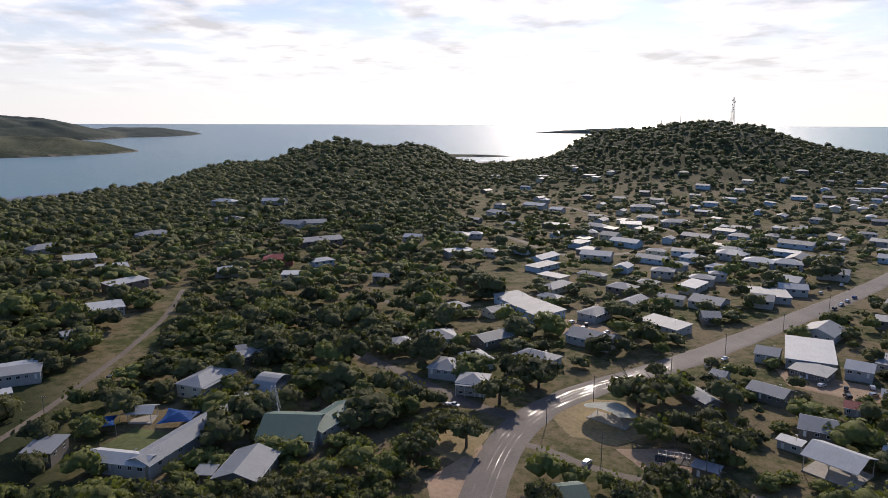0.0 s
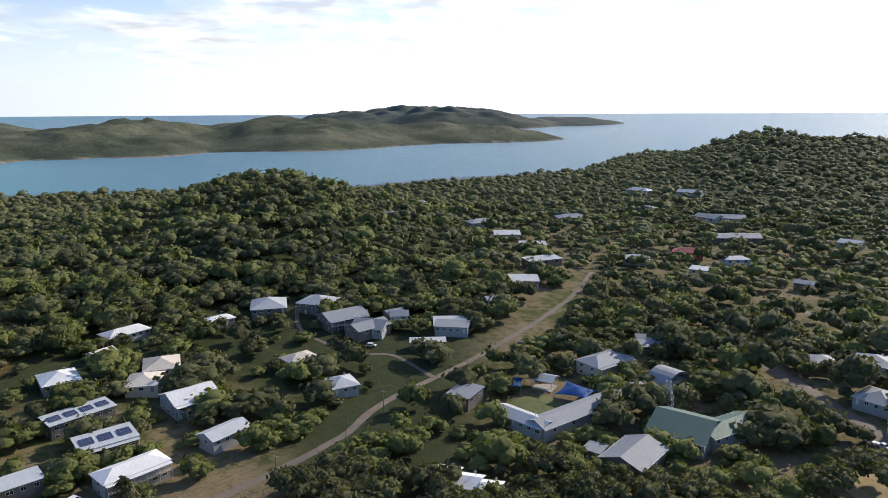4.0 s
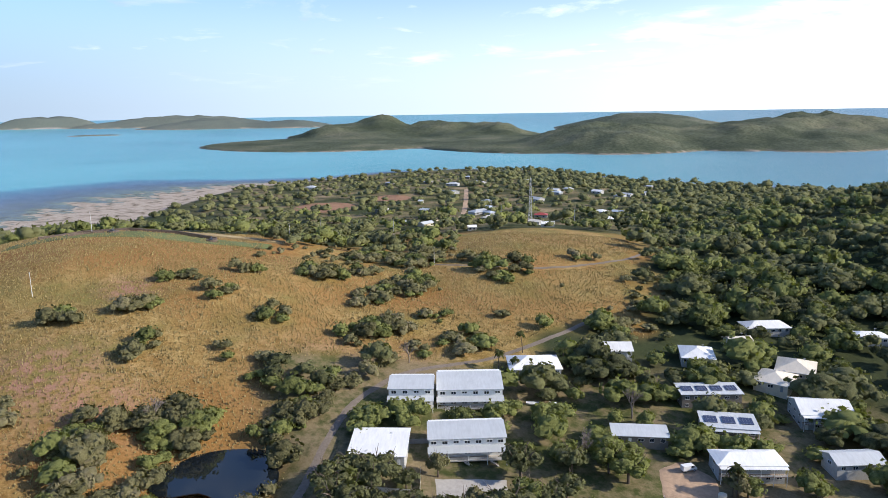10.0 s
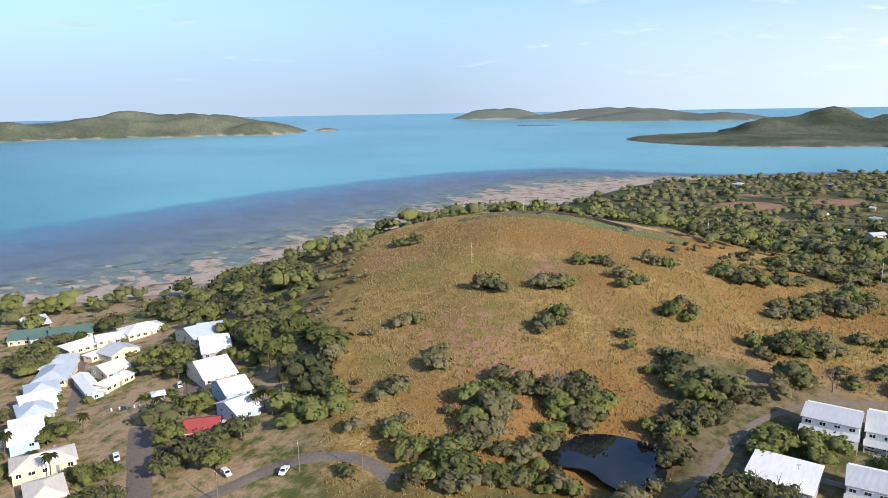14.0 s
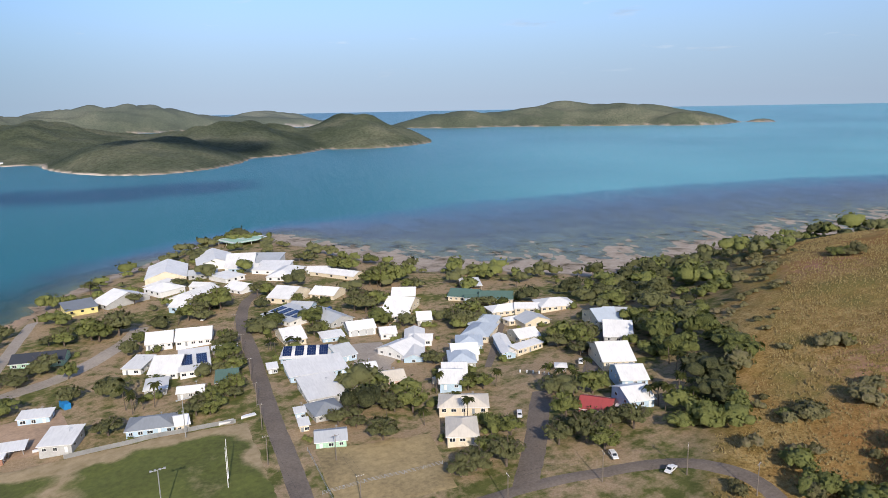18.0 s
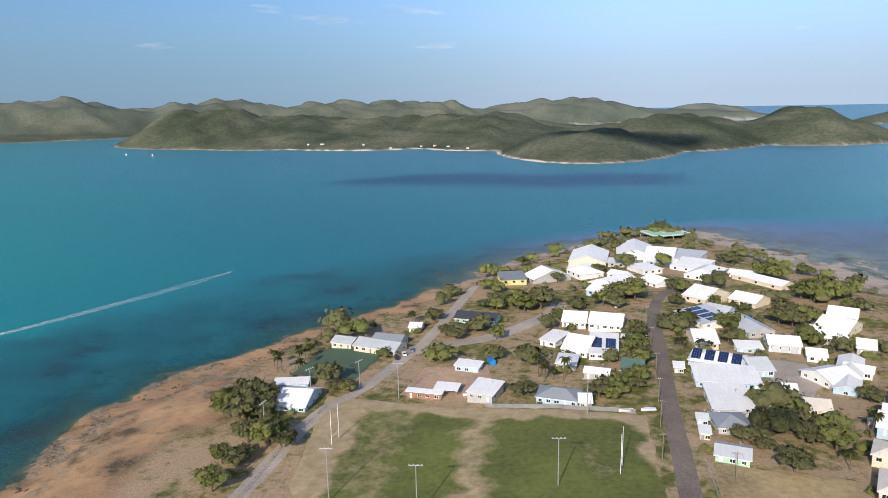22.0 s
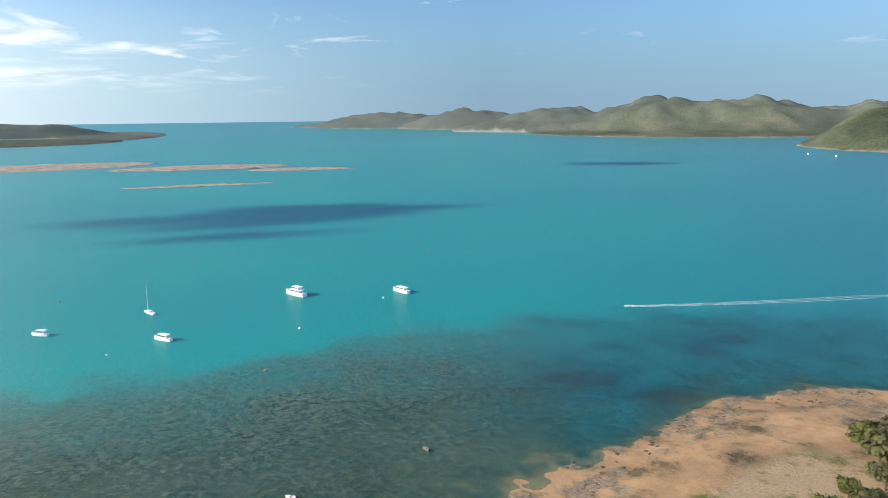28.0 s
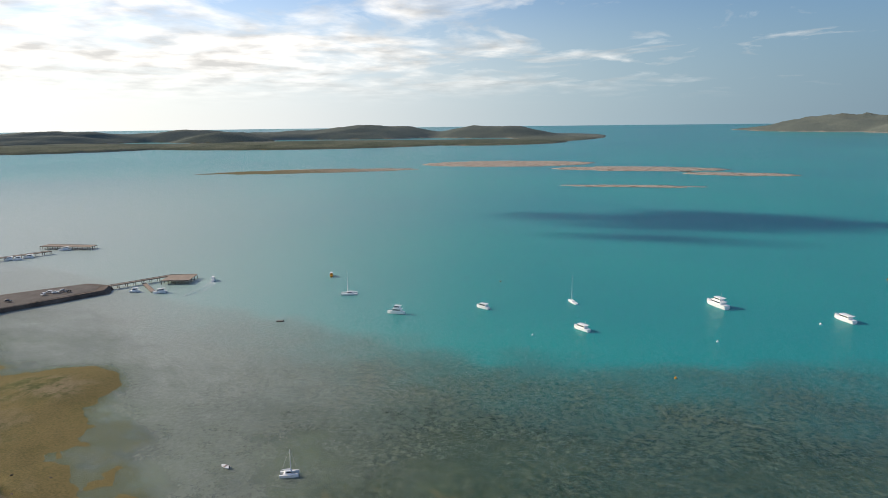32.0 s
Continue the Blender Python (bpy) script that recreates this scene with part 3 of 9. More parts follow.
GROUND, WATER = ground_material(), water_material()
LEAF_DARK = leaf("leaf_dark_green", (0.050, 0.058, 0.027), (0.200, 0.204, 0.090), None, 0.2)
LEAF_MID = leaf("leaf_mid_green", (0.058, 0.072, 0.024), (0.245, 0.265, 0.086), None, 0.2)
LEAF_OLIVE = leaf("leaf_olive", (0.078, 0.077, 0.034), (0.255, 0.236, 0.112), (0.31, 0.26, 0.165), 0.2)
LEAF_PALM = leaf("palm_frond", (0.035, 0.045, 0.012), (0.15, 0.155, 0.045))
BARK = paint("bark", (0.13, 0.10, 0.075), 0.9, 0.3, 2.5, 0.5, 0.5)
BARE_WOOD = paint("bare_grey_wood", (0.22, 0.18, 0.15), 0.9, 0.25, 2.5, 0.5, 0.3)


# ---- sheets ----
def fast_mesh(name, verts, quads, attrs=(), smooth_faces=True):
    me = bpy.data.meshes.new(name)
    k = quads.shape[1]
    me.vertices.add(len(verts))
    me.vertices.foreach_set("co", np.ascontiguousarray(verts, np.float32).ravel())
    me.loops.add(quads.size)
    me.loops.foreach_set("vertex_index", np.ascontiguousarray(quads, np.int32).ravel())
    me.polygons.add(len(quads))
    me.polygons.foreach_set("loop_start", np.arange(0, quads.size, k, dtype=np.int32))
    me.polygons.foreach_set("use_smooth", np.full(len(quads), smooth_faces))
    for key, values in attrs:
        a = me.attributes.new(key, "FLOAT", "POINT")
        a.data.foreach_set("value", np.ascontiguousarray(values, np.float32))
    me.update(calc_edges=True)
    me.validate()
    return me


def polar_sheet(name, angles, radii, height, keep, attrs):
    a, r = np.meshgrid(np.radians(np.arange(angles) * 360 / angles), radii)
    x, y = -np.sin(a) * r, np.cos(a) * r
    z = height(x, y)
    i = np.arange(len(radii) - 1)[:, None] * angles
    j = np.arange(angles)[None, :]
    k = (j + 1) % angles
    quads = np.stack([i + j, i + angles + j, i + angles + k, i + k], -1).reshape(-1, 4)
    ok = keep(x, y, z).ravel()
    quads = quads[ok[quads].any(1)]
    used = np.unique(quads)
    remap = np.full(x.size, -1)
    remap[used] = np.arange(len(used))
    xf, yf, zf = x.ravel()[used], y.ravel()[used], z.ravel()[used]
    values = attrs(xf, yf, zf)
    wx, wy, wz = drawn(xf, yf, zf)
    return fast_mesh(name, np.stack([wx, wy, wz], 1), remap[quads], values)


def sector(az, a, b, soft):
    return smooth(a - soft, a + soft, az) * (1 - smooth(b - soft, b + soft, az))


def dryness(x, y):
    """Where the golden grass grows."""
    az, r = polar(x, y)
    w = ripple(x, y, 60, 11)
    main = sector(az + 2 * w, 77, 129.5, 1.2) * sector(r + 8 * w, 172, 490, 14)
    main = main * (1 - sector(az, 70, 100, 2) * (1 - smooth(254, 266, r)))
    hump = sector(az + 2 * w, 68, 90, 2) * sector(r + 8 * w, 315, 540, 16)
    return np.clip(main + hump, 0, 1)


def townness(x, y):
    az, r = polar(x, y)
    w = ripple(x, y, 70, 12)
    west = sector(az, 130, 236, 4)
    pen = sector(az, 68, 104, 3) * smooth(540, 600, r)
    # half mixed with woodland floor: planted ground, and tree shade put into the tone
    near = np.maximum(0.5 * sector(az, 48, 100, 4) * (1 - smooth(255, 290, r)), 0.5 * (np.where(az > 180, 1 - smooth(1000, 1250, r), sector(az, -5, 30, 4) * (1 - smooth(600, 700, r)))))
    return np.clip(west + pen * (0.32 + 0.5 * w) + near, 0, 1)


def ground_cover(x, y, z):
    az, r = polar(x, y)
    shore = np.interp(az, SHORE_T[:, 0], SHORE_T[:, 1])
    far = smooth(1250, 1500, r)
    sand = np.clip(1 - smooth(1.2, 2.4, z + 0.5 * ripple(x, y, 25, 13)), 0, 1)
    sand = np.maximum(sand, (r < 420) * sector(az, 203, 236, 3) * (1 - smooth(52, 72, shore - r + 8 * ripple(x, y, 30, 14))))
    bed = 1 - smooth(-0.35, -0.1, z)
    red = sum(np.exp(-(((x - spot(a, q)[0]) / s) ** 2 + ((y - spot(a, q)[1]) / s) ** 2)) for a, q, s in ((117, 262, 22), (113, 232, 14), (123, 380, 16), (110, 330, 12), (96, 900, 40)))
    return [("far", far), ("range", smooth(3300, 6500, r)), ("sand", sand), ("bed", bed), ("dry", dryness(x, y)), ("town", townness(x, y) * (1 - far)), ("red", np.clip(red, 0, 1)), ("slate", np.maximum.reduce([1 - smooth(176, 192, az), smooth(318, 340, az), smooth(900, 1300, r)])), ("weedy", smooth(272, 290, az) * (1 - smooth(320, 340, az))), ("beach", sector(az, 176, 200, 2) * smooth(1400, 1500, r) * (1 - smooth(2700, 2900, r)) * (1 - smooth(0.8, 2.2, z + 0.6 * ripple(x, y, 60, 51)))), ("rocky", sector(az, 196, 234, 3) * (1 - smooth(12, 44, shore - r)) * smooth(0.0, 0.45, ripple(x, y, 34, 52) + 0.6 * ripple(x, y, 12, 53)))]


near_rings = np.concatenate([np.array([0.3, 4, 12, 25, 42]), np.linspace(60, 150, 10), 150 * 1.0105 ** np.arange(1, 275)])
far_rings = near_rings[-1] * 1.013 ** np.arange(1, 150)
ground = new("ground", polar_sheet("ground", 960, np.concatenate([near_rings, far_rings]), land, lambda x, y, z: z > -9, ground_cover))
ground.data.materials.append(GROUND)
tagged(ground, "hilly tropical ground with dry grass, bare earth and sand", "ground", kind="structure")
def sea_cover(x, y, z):
    az, r = polar(x, y)
    return [("depth", np.clip(-land(x, y) / 12, 0, 1)), ("strait", smooth(135, 165, az) * (1 - smooth(318, 345, az))), ("lagoon", smooth(192, 222, az) * (1 - smooth(318, 345, az))), ("sandy", smooth(190, 238, az) * (1 - smooth(318, 345, az))), ("north", np.maximum(1 - smooth(52, 88, az), smooth(318, 345, az))), ("milky_glare", smooth(268, 306, az) * (1 - smooth(318, 345, az)) * (1 - smooth(900, 2600, r))), ("drop", smooth(172, 190, az) * (1 - smooth(222, 242, az)))]


sea_rings = np.concatenate([np.linspace(60, 150, 6), 150 * 1.024 ** np.arange(1, 213)])
sea = new("water", polar_sheet("water", 600, sea_rings, lambda x, y: np.zeros_like(x), lambda x, y, z: land(x, y) < 1.2, sea_cover))
sea.data.materials.append(WATER)
sea.data.normals_split_custom_set_from_vertices([(0, 0, 1)] * len(sea.data.vertices))
tagged(sea, "turquoise shallow sea over reef flats", "sea", kind="structure")

# ---- paints, roofs and surfaces of the town ----
ROOF_WHITE = sheet_metal("roof_sheet_white", (0.84, 0.83, 0.80), 0.62)
ROOF_GREY = sheet_metal("roof_sheet_pale_grey", (0.52, 0.54, 0.55), 0.62)
ROOF_DARK = sheet_metal("roof_sheet_grey", (0.26, 0.28, 0.30), 0.62)
ROOF_BLACK = sheet_metal("roof_sheet_charcoal", (0.055, 0.06, 0.07), 0.62)
ROOF_CREAM = sheet_metal("roof_sheet_cream", (0.70, 0.63, 0.52), 0.62)
ROOF_GREEN = sheet_metal("roof_sheet_green", (0.10, 0.17, 0.14), 0.62)
ROOF_RED = sheet_metal("roof_sheet_red", (0.38, 0.075, 0.07), 0.62)
ROOF_BLUE = sheet_metal("roof_sheet_blue_grey", (0.50, 0.56, 0.62), 0.62)
ROOF_BACKLIT = sheet_metal("roof_sheet_backlit_grey", (0.31, 0.325, 0.34), 0.62)
ROOF_TAN = sheet_metal("roof_sheet_tan", (0.50, 0.44, 0.37), 0.62)
WALL_WHITE = paint("wall_white", (0.74, 0.74, 0.72), 0.6, 0.1, 2.0, 0.3)
WALL_GREY = paint("wall_grey", (0.42, 0.42, 0.41), 0.65, 0.14, 2.0, 0.3)
WALL_SHADED = paint("wall_grey_shaded", (0.20, 0.18, 0.155), 0.7, 0.15, 2.0, 0.3)
WALL_CREAM = paint("wall_cream", (0.66, 0.58, 0.44), 0.6, 0.1, 2.0, 0.3)
WALL_GREEN = paint("wall_pale_green", (0.36, 0.55, 0.42), 0.6, 0.12, 2.0, 0.3)
WALL_YELLOW = paint("wall_yellow", (0.66, 0.58, 0.24), 0.6, 0.1, 2.0, 0.3)
WALL_BLUE = paint("wall_pale_blue", (0.42, 0.55, 0.66), 0.6, 0.12, 2.0, 0.3)
WALL_TIMBER = paint("wall_red_brick", (0.30, 0.16, 0.11), 0.8, 0.3, 3.0, 0.4)
WALL_RED = paint("wall_red", (0.42, 0.14, 0.13), 0.6, 0.12, 2.0, 0.3)
WALL_PINK = paint("wall_pink", (0.66, 0.48, 0.40), 0.6, 0.12, 2.0, 0.3)
CONCRETE = paint("concrete", (0.42, 0.39, 0.35), 0.85, 0.18, 0.8, 0.08)
ASPHALT = paint("asphalt", (0.190, 0.154, 0.122), 0.82, 0.25, 1.2, 0.05, 0.3, 0, 0, 0.25)
DARK_PAVING = paint("dark_stained_paving", (0.115, 0.10, 0.088), 0.85, 0.3, 1.2, 0.12, 0.3, 0, 0, 0.25)
HIGHWAY = paint("worn_asphalt", (0.175, 0.15, 0.132), 0.78, 0.22, 1.2, 0.05, 0.25, 0, 0, 0.25)
WORN = paint("asphalt_worn_smooth", (0.17, 0.155, 0.145), 0.2, 0.2, 1.0, 0.06, 0.06, 0, 0, 0.9)
GRAVEL = paint("pale_gravel", (0.37, 0.315, 0.255), 0.85, 0.22, 1.0, 0.06, 0.3)
DIRT = paint("red_brown_earth", (0.40, 0.275, 0.18), 0.92, 0.25, 0.7, 0.05, 0.3)
RED_DIRT = paint("red_earth", (0.27, 0.145, 0.078), 0.92, 0.25, 0.7, 0.05, 0.3)
LAWN = paint("mown_grass", (0.12, 0.14, 0.042), 0.9, 0.35, 0.6, 0.035, 0.3)
DRY_LAWN = paint("dry_mown_grass", (0.34, 0.255, 0.125), 0.92, 0.3, 0.6, 0.04, 0.3)
FIELD = paint("patchy_field_grass", (0.112, 0.127, 0.026), 0.92, 0.3, 0.5, 0.035, 0.3)


def wear_in(m):
    """Adds worn tan ground to a grass, where its wear attribute and a fine noise say so."""
    nt = m.node_tree
    n, link, bsdf = nt.nodes.new, nt.links.new, nt.nodes["Principled BSDF"]
    grass = bsdf.inputs["Base Color"].links[0].from_socket
    a = n("ShaderNodeAttribute")
    a.attribute_name = "wear"
    noise_tex = tex(n, link, "ShaderNodeTexNoise", 0.25, n("ShaderNodeNewGeometry").outputs["Position"], 7, 0.65).outputs["Fac"]
    k = maths(n, link, "ADD", a.outputs["Fac"], maths(n, link, "MULTIPLY", noise_tex, 0.6))
    earth = ramp_of(n, link, noise_tex, (0.35, (0.30, 0.225, 0.115)), (0.65, (0.44, 0.335, 0.20)))
    link(mixed(n, link, ramp_of(n, link, k, (0.46, (0, 0, 0)), (1.0, (0.95, 0.95, 0.95))), grass, earth), bsdf.inputs["Base Color"])


wear_in(FIELD)
TURF = paint("synthetic_turf", (0.075, 0.12, 0.07), 0.85, 0.12, 2.0, 0.1)
LINE = paint("white_line_paint", (0.72, 0.72, 0.70), 0.6, 0.1)
STEEL = paint("galvanised_steel", (0.48, 0.49, 0.50), 0.45, 0.15, 3, 0.5, 0.1, 0.6)
POLE_WOOD = paint("pole_timber", (0.20, 0.165, 0.135), 0.85, 0.25, 3, 0.5, 0.3)
TIMBER = paint("weathered_timber", (0.30, 0.235, 0.18), 0.85, 0.25, 2, 0.3, 0.3)
TRIM = paint("white_trim", (0.78, 0.78, 0.76), 0.5, 0.06)
ROCK = paint("dark_rock", (0.115, 0.085, 0.065), 0.9, 0.4, 0.8, 0.12, 0.6)
LEDGE = paint("brown_ledge_rock", (0.21, 0.16, 0.11), 0.9, 0.35, 0.8, 0.12, 0.6)
TYRE = paint("rubber", (0.03, 0.03, 0.03), 0.8, 0.2)
SAIL_BLUE = paint("blue_shade_cloth", (0.012, 0.12, 0.42), 0.7, 0.2, 2.0, 0.2)
CANVAS = paint("pale_canvas", (0.62, 0.64, 0.58), 0.7, 0.1, 2, 0.2)
HULL = paint("white_gelcoat", (0.82, 0.81, 0.79), 0.25, 0.05)
HULL_ORANGE = paint("orange_hull", (0.62, 0.26, 0.02), 0.4, 0.1)
FOAM = paint("white_foam", (0.80, 0.84, 0.85), 0.8, 0.1, 0.6, 0.2, 0.5)
BLUE_PAINT = paint("bright_blue_paint", (0.02, 0.22, 0.52), 0.4, 0.1)


def glassy(name, color, rough=0.08):
    m, nt, bsdf, n, link = nodes_of(name)
    bsdf.inputs["Base Color"].default_value = (*color, 1)
    bsdf.inputs["Roughness"].default_value = rough
    bsdf.inputs["IOR"].default_value = 1.5
    return m


PANE = glassy("window_glass", (0.022, 0.028, 0.035))
POND = glassy("still_pond_water", (0.010, 0.014, 0.018), 0.04)


def solar_material():
    m, nt, bsdf, n, link = nodes_of("solar_cells")
    b = n("ShaderNodeTexBrick")
    b.offset = 0
    b.inputs["Color1"].default_value, b.inputs["Color2"].default_value = (0.010, 0.022, 0.075, 1), (0.016, 0.03, 0.09, 1)
    b.inputs["Mortar"].default_value = (0.16, 0.18, 0.22, 1)
    b.inputs["Scale"].default_value, b.inputs["Mortar Size"].default_value = 1.0, 0.03
    b.inputs["Brick Width"].default_value, b.inputs["Row Height"].default_value = 1.0, 1.65
    link(n("ShaderNodeTexCoord").outputs["Object"], b.inputs["Vector"])
    link(b.outputs["Color"], bsdf.inputs["Base Color"])
    bsdf.inputs["Roughness"].default_value = 0.15
    return m


SOLAR = solar_material()


# ---- mesh helpers ----
def box(bm, x0, y0, z0, x1, y1, z1):
    v = [bm.verts.new((x, y, z)) for z in (z0, z1) for y in (y0, y1) for x in (x0, x1)]
    for f in ((0, 2, 3, 1), (4, 5, 7, 6), (0, 1, 5, 4), (2, 6, 7, 3), (0, 4, 6, 2), (1, 3, 7, 5)):
        bm.faces.new([v[i] for i in f])
    return v


def prism(bm, outline, depth, axis="y", start=0.0):
    """A closed outline of (a, z) pairs, drawn out along y or x."""
    put = (lambda a, d, z: (a, d, z)) if axis == "y" else (lambda a, d, z: (d, a, z))
    f = [bm.verts.new(put(a, start, z)) for a, z in outline]
    g = [bm.verts.new(put(a, start + depth, z)) for a, z in outline]
    bm.faces.new(f)
    bm.faces.new(g[::-1])
    for i in range(len(f)):
        j = (i + 1) % len(f)
        bm.faces.new((f[j], f[i], g[i], g[j]))


def slab(bm, tops, thick):
    """A sheet over the given top points, with thickness downwards."""
    a = [bm.verts.new(p) for p in tops]
    b = [bm.verts.new((p[0], p[1], p[2] - thick)) for p in tops]
    bm.faces.new(a)
    bm.faces.new(b[::-1])
    for i in range(len(a)):
        j = (i + 1) % len(a)
        bm.faces.new((a[j], a[i], b[i], b[j]))


def tube(bm, p, q, r0, r1=None, sides=6):
    p, q = Vector(p), Vector(q)
    r1 = r0 if r1 is None else r1
    turn = (q - p).to_track_quat("Z", "Y").to_matrix()
    rings = []
    for c, r in ((p, r0), (q, r1)):
        rings.append([bm.verts.new(c + turn @ Vector((math.cos(6.2832 * i / sides) * r, math.sin(6.2832 * i / sides) * r, 0))) for i in range(sides)])
    for i in range(sides):
        j = (i + 1) % sides
        bm.faces.new((rings[0][i], rings[0][j], rings[1][j], rings[1][i]))
    bm.faces.new(rings[0][::-1])
    bm.faces.new(rings[1])


def mesh_of(name, bm, *materials):
    bmesh.ops.recalc_face_normals(bm, faces=bm.faces)
    me = bpy.data.meshes.new(name)
    bm.to_mesh(me)
    bm.free()
    for m in materials:
        me.materials.append(m)
    return me


def part(name, bm, material, parent, label=""):
    ob = new(name, mesh_of(name, bm, material) if isinstance(bm, bmesh.types.BMesh) else bm)
    ob.parent = parent
    return tagged(ob, label)


def empty(name, m, label, category, group=""):
    ob = new(name)
    ob.empty_display_size = 0.5
    ob.matrix_basis = m
    return tagged(ob, label, category, group)


BUILT = []      # footprints: x, y, cos, sin, half width, half depth
ROADS = []      # polylines with half widths
PATCHES = []    # outlines kept free of trees


# ---- houses ----
def window_meshes():
    bm = bmesh.new()
    for x0, z0, x1, z1 in ((-0.8, -0.62, 0.8, -0.52), (-0.8, 0.52, 0.8, 0.62), (-0.8, -0.52, -0.7, 0.52), (0.7, -0.52, 0.8, 0.52), (-0.04, -0.52, 0.04, 0.52)):
        box(bm, x0, -0.07, z0, x1, 0.02, z1)
    frame_mesh = mesh_of("window", bm, TRIM)
    bm = bmesh.new()
    box(bm, -0.7, -0.03, -0.52, 0.7, 0.01, 0.52)
    return frame_mesh, mesh_of("pane", bm, PANE)


WINDOW_FRAME, WINDOW_PANE = window_meshes()


def add_window(parent, x, y, z, turn, sx=1.0, sz=1.0):
    w = part("window", WINDOW_FRAME, None, parent)
    w.matrix_basis = pose(x, y, z, 0, 0, turn) @ Matrix.Diagonal((sx, 1, sz, 1))
    part("pane", WINDOW_PANE, None, w)
    return w


def roof_shape(kind, w, d, e, over=0.6, pitch=0.36, thick=0.16):
    """Roof over a plan w by d, eave at height e: sloping sheets with thickness."""
    bm = bmesh.new()
    a, b = w / 2 + over, d / 2 + over
    if kind == "s":
        slab(bm, [(-a, -b, e + 0.15), (a, -b, e + 0.15), (a, b, e + 0.15 + d * 0.09), (-a, b, e + 0.15 + d * 0.09)], thick)
    elif kind == "f":
        slab(bm, [(-a, -b, e + 0.25), (a, -b, e + 0.25), (a, b, e + 0.4), (-a, b, e + 0.4)], 0.3)
    elif kind == "h":
        if w >= d:
            r, h = (w - d) / 2, b * pitch
            p, q = (-r, 0, e + h), (r, 0, e + h)
            sheets = ([(-a, -b, e), (a, -b, e), q, p], [(a, b, e), (-a, b, e), p, q], [(-a, b, e), (-a, -b, e), p], [(a, -b, e), (a, b, e), q])
        else:
            r, h = (d - w) / 2, a * pitch
            p, q = (0, -r, e + h), (0, r, e + h)
            sheets = ([(-a, -b, e), (a, -b, e), p], [(a, -b, e), (a, b, e), q, p], [(a, b, e), (-a, b, e), q], [(-a, b, e), (-a, -b, e), p, q])
        for s in sheets:
            slab(bm, s, thick)
    elif kind == "arch":
        last = None
        for i in range(9):
            y = -b + 2 * b * i / 8
            z = e + b * 0.42 * math.sin(math.pi * i / 8)
            if last:
                slab(bm, [(-a, last[0], last[1]), (a, last[0], last[1]), (a, y, z), (-a, y, z)], thick)
            last = (y, z)
    else:
        h = b * pitch
        slab(bm, [(-a, -b, e), (a, -b, e), (a, 0, e + h), (-a, 0, e + h)], thick)
        slab(bm, [(a, b, e), (-a, b, e), (-a, 0, e + h), (a, 0, e + h)], thick)
    bmesh.ops.remove_doubles(bm, verts=bm.verts, dist=0.02)
    return bm


